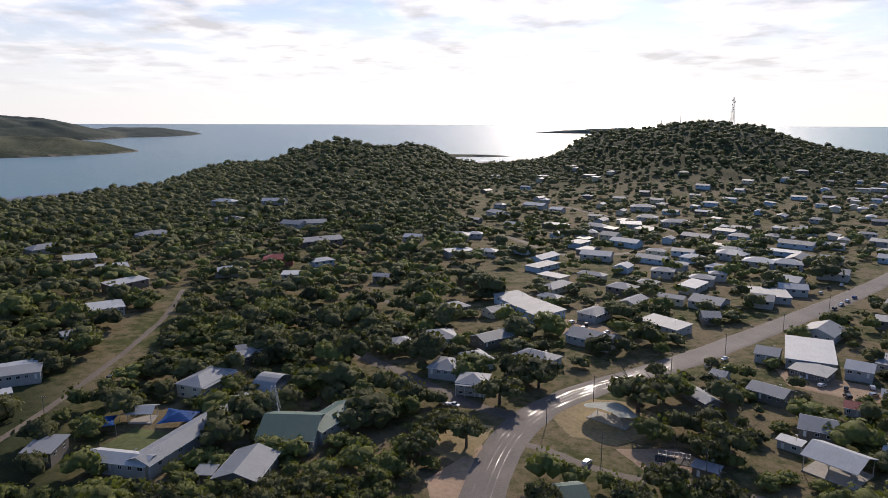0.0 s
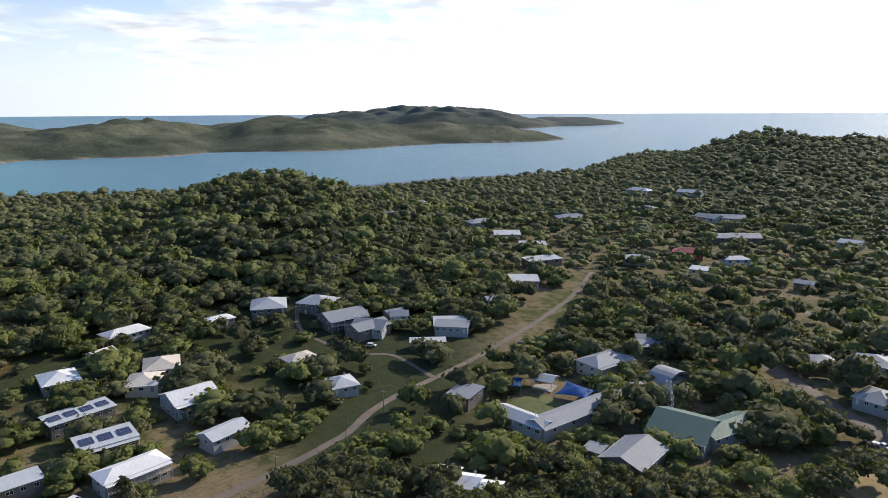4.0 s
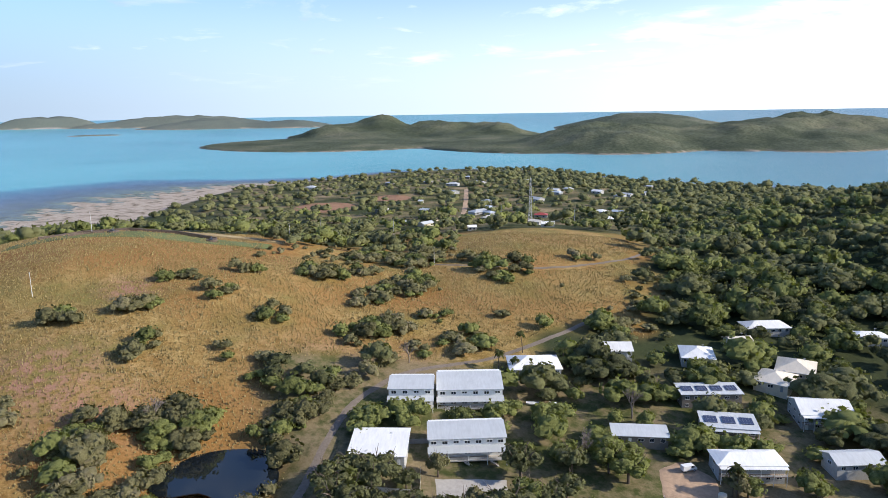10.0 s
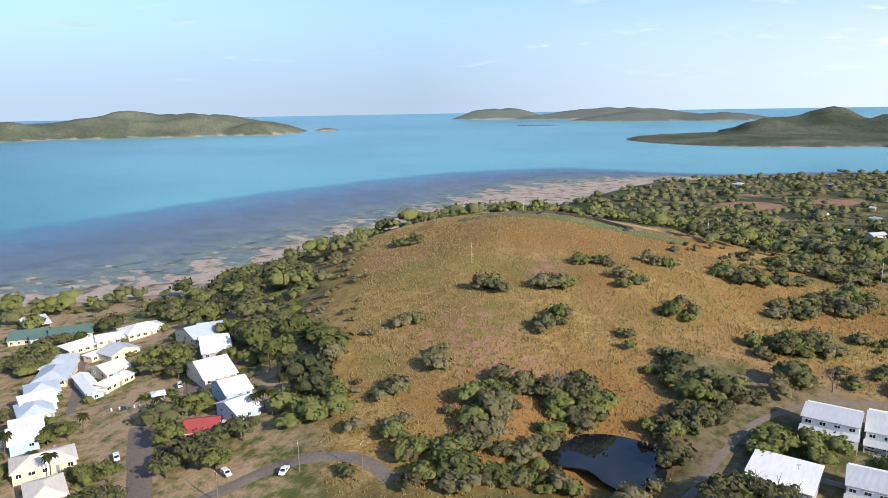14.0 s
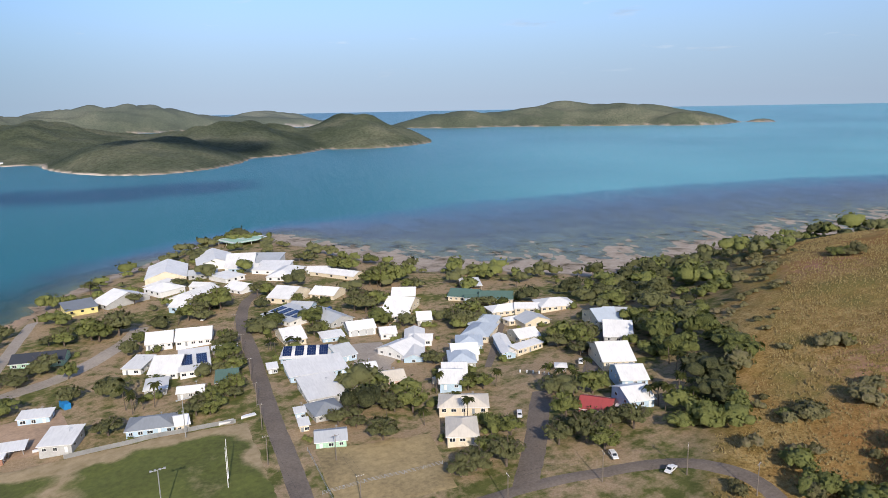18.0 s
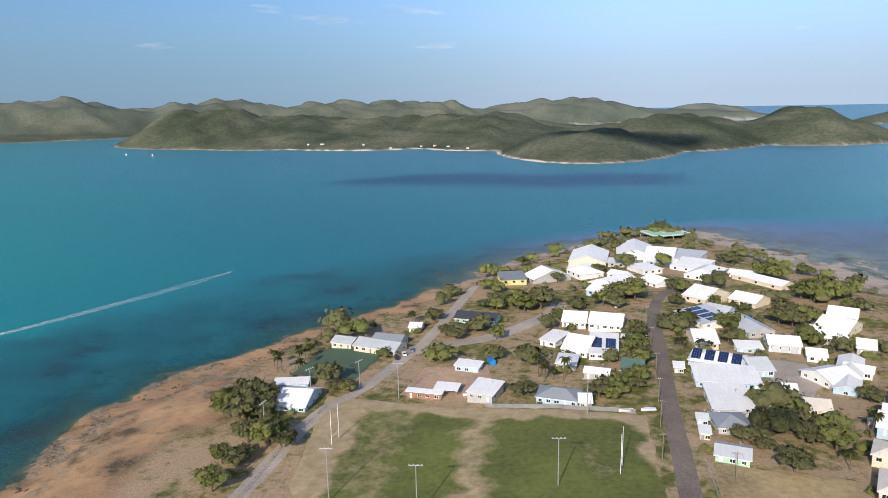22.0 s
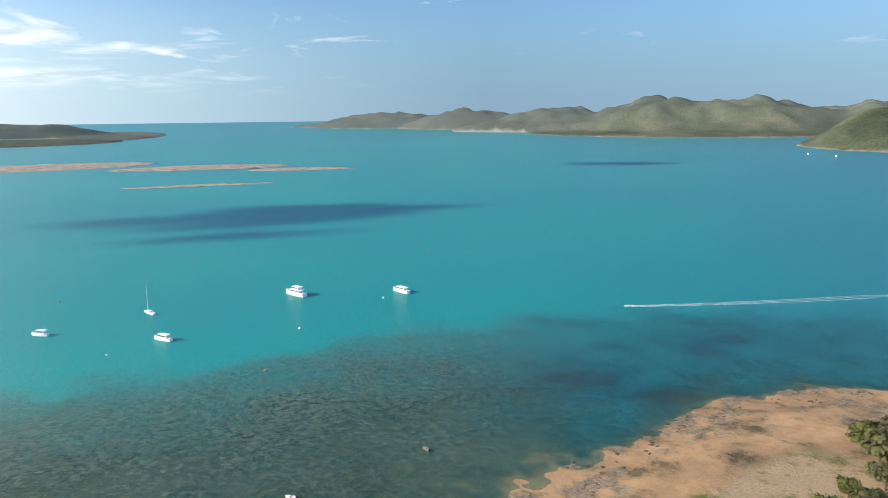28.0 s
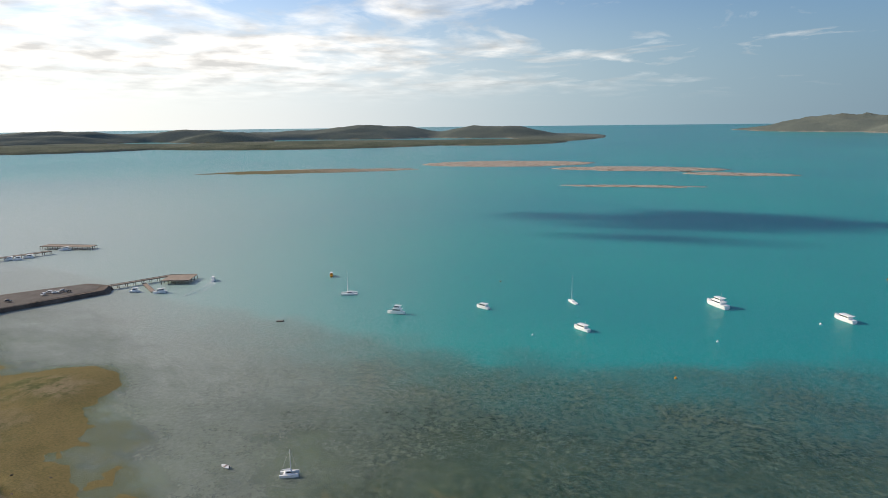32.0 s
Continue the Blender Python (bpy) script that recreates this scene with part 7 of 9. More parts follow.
# palms between the houses of the tip
for i, (x, y) in enumerate([(-9, -278), (-70, -315), (-72, -310), (-97, -332), (-62, -418), (-166, -413), (-115, -229), (-144, -324), (-39, -390), (-6, -280), (-12, -276), (-98, -205), (2, -499), (-83, -312), (111, -286), (106, -299), (103, -310), (86, -277), (96, -277), (101, -335), (60, -359), (110, -289), (104, -304), (-155, -202), (-150, -206), (-160, -200), (-168, -203), (-112, -199), (-115, -212), (-150, 420), (-139, 415), (-161, 434), (-252, 50), (-286, 266)]):
    palm(x, y, i + 1, 0.85 + 0.25 * ((i * 31) % 10) / 10, i * 83)


# ---- woodland ----
def free_of_things(x, y, margin=2.0):
    ok = np.ones(len(x), bool)
    for bx, by, c, s, hw, hd in BUILT:
        dx, dy = x - bx, y - by
        m = np.hypot(bx, by)
        g = margin * 0.5 + (0.6 if m < 420 else 1.2)
        ok &= ~((np.abs(dx * c + dy * s) < hw + g) & (np.abs(-dx * s + dy * c) < hd + g * 0.7))
    for line, half in ROADS:
        lo, hi = line.min(0) - half - 4, line.max(0) + half + 4
        k = np.where((x > lo[0]) & (x < hi[0]) & (y > lo[1]) & (y < hi[1]))[0]
        if len(k):
            d2 = ((x[k, None] - line[None, :, 0]) ** 2 + (y[k, None] - line[None, :, 1]) ** 2).min(1)
            ok[k[d2 < (half + margin + 2.2) ** 2]] = False
    for o in PATCHES:
        lo, hi = o.min(0), o.max(0)
        k = np.where((x > lo[0]) & (x < hi[0]) & (y > lo[1]) & (y < hi[1]))[0]
        inside = np.zeros(len(k), bool)
        for a, b in zip(o, np.roll(o, -1, 0)):
            cross = (a[1] > y[k]) != (b[1] > y[k])
            with np.errstate(divide="ignore", invalid="ignore"):
                inside ^= cross & (x[k] < (b[0] - a[0]) * (y[k] - a[1]) / (b[1] - a[1]) + a[0])
        ok[k[inside]] = False
    return ok


# clumps of trees and scrub in the golden grass: azimuth, distance, radius
THICKETS = [(121.5, 280, 7), (110.4, 262, 6), (108.4, 275, 3), (111.5, 220, 11), (114.5, 215, 6), (117.1, 206, 7), (106.8, 214, 11), (97.2, 213, 9), (98.6, 196, 6), (123.5, 204, 4), (123.3, 224, 5), (119.8, 242, 5), (99.7, 233, 3), (106, 336, 11), (100.8, 348, 9),
            (109.4, 307, 10), (103.2, 314, 9), (99.4, 292, 9), (94.9, 358, 14), (91.4, 415, 16), (87.2, 404, 19), (91.2, 324, 12), (88.3, 349, 16), (92.8, 274, 8), (89.3, 288, 9), (88.7, 254, 8)]
THICKETS += [(95, 229, 8), (91.8, 239, 6), (82.5, 290, 8), (103.1, 254, 4), (114.7, 302, 7), (121.6, 400, 10), (81.2, 384, 12), (78, 383, 9), (119.7, 186, 5), (112.5, 186, 7), (109, 171, 6), (102.5, 168, 6), (115.5, 173, 7), (122, 177, 6), (127, 185, 5), (128, 260, 5)]
THICKETS += [(87.2, 361, 14), (89.5, 297, 10), (85.9, 309, 8), (91, 335, 8), (91.8, 373, 9), (82.1, 274, 9), (84.5, 280, 6), (91.9, 516, 13), (87.9, 537, 13), (85.3, 437, 11), (82.2, 402, 8), (78.4, 398, 8), (73.1, 417, 9), (79.8, 365, 8), (76.6, 308, 5), (89.2, 425, 11), (91.4, 281, 10), (87, 269, 7), (70.9, 312, 12), (71.9, 291, 7)]
THICKETS += [(106.8, 219, 13), (110.5, 177, 8), (114, 178, 8), (118, 178, 7), (97.6, 220, 8), (92.9, 237, 8), (108.9, 269, 6), (101.3, 239, 5), (103, 263, 5), (99.5, 181, 6), (124, 178, 6)]
THICKETS += [(123.7, 224, 7), (123, 202, 7), (121.6, 189, 6), (117.9, 187, 8), (116, 213, 9), (114.5, 222, 8), (114.1, 209, 8), (124.9, 181, 7), (128.1, 185, 4), (114.9, 190, 8), (126.7, 230, 4), (127, 204, 4)]
THICKETS += [(100.2, 210, 8), (108.5, 205, 7), (110, 196, 6)]


def density(x, y):
    """How thickly trees stand, 0 to 1."""
    az, r = polar(x, y)
    az = np.where(az > 300, az - 360, az)
    w, v = ripple(x, y, 45, 15), ripple(x, y, 120, 16)
    shore = np.interp(az % 360, SHORE_T[:, 0], SHORE_T[:, 1])
    d = shore - r
    wood = sector(az + 1.5 * w, 30, 69, 2) * smooth(300, 340, r)
    slopes = sector(az, -2, 33, 2) * (0.85 + 0.2 * w)
    slopes = np.maximum(slopes, sector(az, -60, 24, 1) * smooth(1120, 1250, r))
    town = sector(az, -60, 1, 3) * np.clip(0.44 + 0.32 * w + 0.12 * v, 0.1, 0.9) * (1 - smooth(1150, 1300, r))
    street = sector(az, -40, 101, 2) * (1 - smooth(290, 330, r)) * np.clip(0.66 + 0.4 * w, 0, 1)
    golden = dryness(x, y)
    scrub = golden * np.clip(1.6 * (w + 0.7 * v - 1.0), 0, 0.5)
    flank = sector(az + 1.5 * w, 125, 140, 1.5) * sector(r, 210, 600, 10) * np.clip(0.95 - 0.02 * np.maximum(0, 137 - az), 0.5, 1) * smooth(-3, 1, az - 125.5 - (400 - r) * 0.012)
    flank = flank * (1 - sector(az, 133, 144, 1) * (1 - smooth(264, 288, r)))
    ridge = sector(az, 90, 124, 3) * sector(r + 10 * w, 520, 640, 12)
    saddle = sector(az, 84, 100, 2) * sector(r + 20 * w, 395, 520, 15) * 0.75
    point = sector(az, 66, 108, 3) * smooth(520, 560, r) * np.clip(0.33 + 0.45 * w + 0.3 * v, 0.08, 0.8)
    point = np.maximum(point, sector(az, 64, 80, 2) * sector(r, 1010, 1400, 30) * 0.9)
    tip = sector(az, 138, 205, 3) * smooth(196, 206, r) * np.clip(0.10 + 0.42 * w, 0.03, 0.5)
    strand = sector(az, 124, 186, 3) * sector(d, 16, 36, 6) * 0.9
    rho = np.maximum.reduce([wood, slopes, town, street * (1 - golden), scrub, flank, ridge, saddle, point, tip, strand])
    return np.clip(rho, 0, 1) * (d > np.where((az > 12) & (az < 46), 60, 7)) * (r > 150) * (land(x, y) > 1.2)


def spread(r0, r1, spacing, seed):
    rs = np.random.RandomState(seed)
    n = int((r1 * 2 / spacing))
    gx, gy = np.meshgrid((np.arange(n) + 0.5) * spacing - r1, (np.arange(n) + 0.5) * spacing - r1)
    x, y = gx.ravel() + rs.uniform(-0.48, 0.48, n * n) * spacing, gy.ravel() + rs.uniform(-0.48, 0.48, n * n) * spacing
    az, r = polar(x, y)
    k = (r >= r0) & (r < r1) & ((az < 222) | (az > 318))
    x, y = x[k], y[k]
    rho = density(x, y)
    k = rs.uniform(0, 1, len(x)) < rho
    x, y = x[k], y[k]
    k = free_of_things(x, y)
    return x[k], y[k]


def woodland(name, x, y, kinds, sizes, seed, material, label, category, sink=0.5):
    """Many trees joined: crowns of leaf clumps, each tree with its own tone, size and turn."""
    rs = np.random.RandomState(seed)
    verts, tones, normals = [], [], []
    z = land(x, y)
    pick = rs.randint(0, len(kinds), len(x))
    a = rs.uniform(0, 6.283, len(x))
    s = (sizes[0] + (sizes[1] - sizes[0]) * rs.uniform(0, 1, len(x)) ** 1.4) * (1 + 0.25 * ripple(x, y, 60, 17))
    tone = np.clip(0.5 + 0.28 * ripple(x, y, 70, 18) + rs.uniform(-0.4, 0.4, len(x)), 0, 1)
    for k, (crown, nrm) in enumerate(kinds):
        m = np.where(pick == k)[0]
        if not len(m):
            continue
        c, sn = np.cos(a[m])[:, None], np.sin(a[m])[:, None]
        flat = crown.reshape(-1, 3)
        px = (flat[None, :, 0] * c - flat[None, :, 1] * sn) * s[m][:, None] + x[m][:, None]
        py = (flat[None, :, 0] * sn + flat[None, :, 1] * c) * s[m][:, None] + y[m][:, None]
        pz = flat[None, :, 2] * (s[m] * rs.uniform(0.8, 1.15, len(m)))[:, None] + z[m][:, None] - sink
        verts.append(np.stack([px, py, pz], -1).reshape(-1, 3))
        tones.append(np.repeat(tone[m], len(flat)))
        nf = nrm.reshape(-1, 3)
        normals.append(np.stack([nf[None, :, 0] * c - nf[None, :, 1] * sn, nf[None, :, 0] * sn + nf[None, :, 1] * c, np.repeat(nf[None, :, 2], len(m), 0)], -1).reshape(-1, 3))
    v = np.concatenate(verts)
    me = fast_mesh(name, v, np.arange(len(v)).reshape(-1, 4), [("tone", np.concatenate(tones))], True)
    soft_normals(me, np.concatenate(normals))
    me.materials.append(material)
    return tagged(new(name, me), label, category, kind="stuff")


NEAR_CROWNS = [crown_arrays(20 + i, 112, r, h, 1.08, l + 1, f) for i, (r, h, l, f) in enumerate(((4.9, 8.6, 4, 0.7), (4.3, 7.8, 4, 0.78), (5.8, 8, 5, 0.58), (3.6, 6.6, 3, 0.85)))]
MID_CROWNS = [crown_arrays(30 + i, 20, r, h, 1.65, l, f) for i, (r, h, l, f) in enumerate(((5.0, 8.6, 3, 0.75), (4.4, 7.6, 3, 0.8), (5.8, 8, 4, 0.6), (3.9, 9.2, 3, 0.95)))]
FAR_CROWNS = [crown_arrays(40 + i, 6, r, h, 2.2, 1, f) for i, (r, h, f) in enumerate(((5.6, 7.5, 0.65), (5.0, 7.0, 0.7), (6.4, 7.5, 0.55)))]
BUSH_CROWNS = [crown_arrays(50 + i, 16, 2.2, 3.4, 0.7, 1, 0.8) for i in range(3)]

# the nearest trees, each a thing of its own
x, y = spread(150, 232, 7.5, 1)
rs = np.random.RandomState(5)
order = np.argsort(np.hypot(x, y))
gold = dryness(x, y)
for i in order[:190]:
    kind = int(rs.choice((3, 4, 1), p=(0.3, 0.5, 0.2))) if gold[i] > 0.4 else int(rs.choice((0, 1, 2, 3), p=(0.34, 0.28, 0.2, 0.18)))
    plant(kind, float(x[i]), float(y[i]), float(rs.uniform(0.6, 1.0) if gold[i] > 0.4 else rs.uniform(0.8, 1.5)), float(rs.uniform(0, 360)), float(rs.uniform(0.85, 1.15)))
rest = order[190:]
if len(rest):
    woodland("woodland", x[rest], y[rest], NEAR_CROWNS, (0.75, 1.2), 9, LEAF_MID, "green trees standing close together", "trees")
x, y = spread(232, 430, 9.2, 2)
gold = dryness(x, y) > 0.45
leafy = ripple(x, y, 40, 19) > 0.1
woodland("woodland", x[~gold & leafy], y[~gold & leafy], NEAR_CROWNS, (0.65, 1.75), 10, LEAF_MID, "mid green trees standing close together", "trees")
woodland("woodland", x[~gold & ~leafy], y[~gold & ~leafy], NEAR_CROWNS, (0.65, 1.85), 11, LEAF_DARK, "dark green trees standing close together", "trees")
woodland("scrub", x[gold], y[gold], NEAR_CROWNS[1:], (0.45, 0.8), 12, LEAF_OLIVE, "scattered olive bushes in dry grass", "bushes")
x, y = spread(430, 760, 10.5, 3)
leafy = ripple(x, y, 55, 23) > -0.1
woodland("woodland", x[leafy], y[leafy], MID_CROWNS, (0.65, 1.75), 13, LEAF_DARK, "dark green forest on a hillside", "trees")
woodland("woodland", x[~leafy], y[~leafy], MID_CROWNS, (0.65, 1.7), 14, LEAF_MID, "mid green forest on a hillside", "trees")
x, y = spread(760, 1250, 12, 4)
woodland("woodland", x, y, FAR_CROWNS, (0.7, 1.3), 15, LEAF_DARK, "distant dark green trees between houses", "trees")
x, y = spread(1250, 2000, 15.5, 6)
woodland("woodland", x, y, FAR_CROWNS, (0.8, 1.4), 16, LEAF_DARK, "distant forest on the far hills", "trees")
# thickets in the golden grass
rs = np.random.RandomState(31)
tx, ty = [], []
for az, r, size in THICKETS:
    cx, cy = spot(az, r)
    m = max(1, int((size / 2.9) ** 2))
    a, q = rs.uniform(0, 6.283, m), np.sqrt(rs.uniform(0, 1, m)) * size * (0.85 if m > 1 else 0)
    tx.append(cx + np.cos(a) * q)
    ty.append(cy + np.sin(a) * q)
x, y = np.concatenate(tx), np.concatenate(ty)
k = free_of_things(x, y, 0.0)
x, y = x[k], y[k]
leafy = ripple(x, y, 22, 41) > 0.1
woodland("thicket", x[leafy], y[leafy], NEAR_CROWNS, (0.45, 1.05), 18, LEAF_MID, "green thicket of small trees in dry grass", "trees")
woodland("thicket", x[~leafy], y[~leafy], NEAR_CROWNS, (0.45, 1.05), 19, LEAF_OLIVE, "olive thicket of small trees in dry grass", "trees")
# low bushes in the golden grass
x, y = spread(190, 520, 6.0, 7)
rs = np.random.RandomState(8)
k = (dryness(x, y) > 0.4) & (rs.uniform(0, 1, len(x)) < np.clip(0.12 + 0.8 * ripple(x, y, 35, 34), 0.02, 0.7))
woodland("scrub", x[k], y[k], BUSH_CROWNS, (0.5, 1.0), 17, LEAF_OLIVE, "low olive bushes in dry grass", "bushes", 0.2)


# hedges and bushes in the gardens of the tip
rs = np.random.RandomState(53)
gx, gy = [], []
for bx, by, c, sn, hw, hd in BUILT:
    if by < -150 and math.hypot(bx, by) < 560:
        for side in rs.choice(4, 2, replace=False):
            along = rs.uniform(-0.9, 0.9)
            for i in range(rs.randint(1, 5)):
                u, v = ((hw + 2.0, hd * along), (-hw - 2.0, hd * along), (hw * along, hd + 2.0), (hw * along, -hd - 2.0))[side]
                u, v = u + rs.uniform(-1, 1) + (side > 1) * i * 1.8, v + rs.uniform(-1, 1) + (side < 2) * i * 1.8
                gx.append(bx + u * c - v * sn)
                gy.append(by + u * sn + v * c)
x, y = np.array(gx), np.array(gy)
k = free_of_things(x, y, 0.4)
woodland("garden_bushes", x[k], y[k], BUSH_CROWNS, (0.45, 1.25), 20, LEAF_MID, "green hedges and bushes in house gardens", "bushes", 0.2)

# ---- tall dry grass ----
def grass_tufts(count, seed):
    rs = np.random.RandomState(seed)
    az, r = np.radians(rs.uniform(66, 130, count * 3)), np.sqrt(rs.uniform(165 ** 2, 500 ** 2, count * 3))
    x, y = -np.sin(az) * r, np.cos(az) * r
    k = (rs.uniform(0, 1, len(x)) < dryness(x, y)) & (density(x, y) < 0.5)
    x, y = x[k][:count], y[k][:count]
    k = free_of_things(x, y, 0.5)
    x, y = x[k], y[k]
    z = land(x, y)
    n = len(x)
    t, w = rs.uniform(0, 6.283, n), rs.uniform(0.22, 0.5, n)
    h = rs.uniform(0.5, 1.25, n) * (0.8 + 0.35 * ripple(x, y, 18, 44))
    corners = [np.stack([x + np.cos(t + 2.094 * i) * w, y + np.sin(t + 2.094 * i) * w, z - 0.1], 1) for i in range(3)]
    tip = np.stack([x + rs.uniform(-0.2, 0.2, n), y + rs.uniform(-0.2, 0.2, n), z + h], 1)
    v = np.stack([q for i in range(3) for q in (corners[i], corners[(i + 1) % 3], tip)], 1).reshape(-1, 3)
    me = fast_mesh("tall_grass", v, np.arange(n * 9).reshape(-1, 3), [("tone", np.repeat(rs.uniform(0, 1, n), 9))], False)
    out = np.stack([np.stack([np.cos(t + 2.094 * (i + 0.5)), np.sin(t + 2.094 * (i + 0.5)), np.full(n, 0.9)], 1) for i in range(3) for _ in range(3)], 1).reshape(-1, 3)
    soft_normals(me, out)
    me.materials.append(leaf("dry_grass_blades", (0.26, 0.18, 0.068), (0.44, 0.325, 0.145), (0.54, 0.43, 0.22), 0.3))
    return tagged(new("tall_grass", me), "tall dry golden grass on a hillside", "grass", kind="stuff")


grass_tufts(46000, 3)

# ---- poles, wires, fences ----
def pole_thing(name, x, y, height, material, label, category, group, radius=0.14):
    t = empty(name, pose(x, y, ground_z(x, y)), label, category, group)
    bm = bmesh.new()
    tube(bm, (0, 0, -0.5), (0, 0, height), radius, radius * 0.65, 8)
    part("pole", bm, material, t)
    return t


def flood_light(x, y, height, turn):
    t = pole_thing("floodlight_pole", x, y, height, STEEL, "tall grey steel floodlight pole beside the football field", "light pole", "floodlights", 0.2)
    bm = bmesh.new()
    c, s = math.cos(radians(turn)), math.sin(radians(turn))
    tube(bm, (-2.0 * c, -2.0 * s, height), (2.0 * c, 2.0 * s, height), 0.08, 0.08, 6)
    part("crossarm", bm, STEEL, t)
    for k in (-1.8, -0.6, 0.6, 1.8):
        bm = bmesh.new()
        box(bm, k * c - 0.28, k * s - 0.22, height - 0.1, k * c + 0.28, k * s + 0.22, height + 0.3)
        part("lamp_head", bm, STEEL, t)


def power_pole(x, y, height, turn):
    t = pole_thing("power_pole", x, y, height, POLE_WOOD, "brown timber power pole with a crossarm", "power pole", "power poles", 0.16)
    c, s = math.cos(radians(turn)), math.sin(radians(turn))
    bm = bmesh.new()
    tube(bm, (-1.2 * c, -1.2 * s, height - 0.5), (1.2 * c, 1.2 * s, height - 0.5), 0.07, 0.07, 5)
    part("crossarm", bm, POLE_WOOD, t)
    for k in (-1.0, -0.4, 0.4, 1.0):
        bm = bmesh.new()
        tube(bm, (k * c, k * s, height - 0.45), (k * c, k * s, height - 0.15), 0.06, 0.04, 6)
        part("insulator", bm, TRIM, t)
    return Vector((x, y, ground_z(x, y) + height - 0.15)), Vector((c, s, 0))


def power_line(points, height=10.0):
    ends = []
    for i, (x, y) in enumerate(points):
        a, b = points[max(0, i - 1)], points[min(len(points) - 1, i + 1)]
        turn = math.degrees(math.atan2(b[1] - a[1], b[0] - a[0])) + 90
        ends.append(power_pole(x, y, height, turn))
    for (p, s), (q, u) in zip(ends[:-1], ends[1:]):
        for k in (-1.0, 1.0):
            bm = bmesh.new()
            a, b = p + s * k, q + u * k
            turn = (b - a).to_track_quat("Z", "Y").to_matrix()
            rings = []
            for i in range(9):
                f = i / 8
                mid = a.lerp(b, f) - Vector((0, 0, 1.1 * 4 * f * (1 - f)))
                rings.append([bm.verts.new(mid + turn @ Vector((0.02 * math.cos(2.0944 * j), 0.02 * math.sin(2.0944 * j), 0))) for j in range(3)])
            for one, two in zip(rings[:-1], rings[1:]):
                for j in range(3):
                    bm.faces.new((one[j], one[(j + 1) % 3], two[(j + 1) % 3], two[j]))
            bm.faces.new(rings[0][::-1])
            bm.faces.new(rings[-1])
            tagged(new("power_cable", mesh_of("power_cable", bm, TYRE)), "thin black power cable sagging between timber poles", "cable", "power cables")


power_line([(-41, -160), (-42.6, -204), (-46.9, -230), (-50, -251), (-54, -279), (-58, -315), (-62, -352)], 10)
power_line([(-94, -145), (-122, -139), (-141, -126), (-147, -108)], 9.5)
power_line([(-156, 70), (-150, 100), (-146, 130), (-145, 160), (-149, 185), (-147, 240)], 9.5)
power_line([(60, 262), (100, 290), (135, 318), (180, 354), (225, 392)], 11)
power_line([(38, 240), (52, 212), (82, 200)], 10)
power_line([(-60, -168), (-62, -195)], 9)
for x, y, h, a in ((58, -183, 17, 5), (50.5, -259, 15, 5), (-10, -189, 15, 5), (69, -269, 12, 60), (-22.7, -239, 14, 5), (30, -175, 16, 5), (95, -228, 11, 80), (88, -262, 11, 60)):
    flood_light(x, y, h, a)
for x, y in ((-303, -150), (-470, -62), (-395, 30)):
    pole_thing("light_pole", x, y, 11, TRIM, "slim white pole standing in dry grass", "pole", "slim poles", 0.12)


def goal(x, y, turn):
    t = empty("goalposts", pose(x, y, ground_z(x, y), 0, 0, turn), "tall white rugby goalposts on a football field", "goalposts", "goalposts")
    for k in (-2.75, 2.75):
        bm = bmesh.new()
        tube(bm, (0, k, -0.3), (0, k, 13), 0.11, 0.08, 8)
        part("upright", bm, TRIM, t)
    bm = bmesh.new()
    tube(bm, (0, -2.75, 3), (0, 2.75, 3), 0.08, 0.08, 8)
    part("crossbar", bm, TRIM, t)


goal(66.5, -221.3, -12)
goal(-29.6, -199.5, -12)


def fence(points, height, material, solid, label, spacing=4.0):
    t = empty("fence", pose(points[0][0], points[0][1], ground_z(*points[0])), label, "fence", "fences")
    o = Vector(t.matrix_basis.translation)
    for a, b in zip(points[:-1], points[1:]):
        n = max(1, int(math.hypot(b[0] - a[0], b[1] - a[1]) / spacing))
        last = None
        for i in range(n + 1):
            x, y = a[0] + (b[0] - a[0]) * i / n, a[1] + (b[1] - a[1]) * i / n
            p = Vector((x, y, ground_z(x, y))) - o
            bm = bmesh.new()
            box(bm, p.x - 0.05, p.y - 0.05, p.z - 0.4, p.x + 0.05, p.y + 0.05, p.z + height)
            part("post", bm, material, t)
            if last is not None:
                bm = bmesh.new()
                if solid:
                    v = [bm.verts.new(q) for q in (last + Vector((0, 0, -0.2)), p + Vector((0, 0, -0.2)), p + Vector((0, 0, height - 0.06)), last + Vector((0, 0, height - 0.06)))]
                    f = bm.faces.new(v)
                    bmesh.ops.solidify(bm, geom=[f], thickness=0.05)
                    part("panel", bm, material, t)
                else:
                    for hz in (0.35, 0.68, 1.0):
                        tube(bm, last + Vector((0, 0, height * hz - 0.05)), p + Vector((0, 0, height * hz - 0.05)), 0.03, 0.03, 4)
                    part("rail", bm, material, t)
            last = p


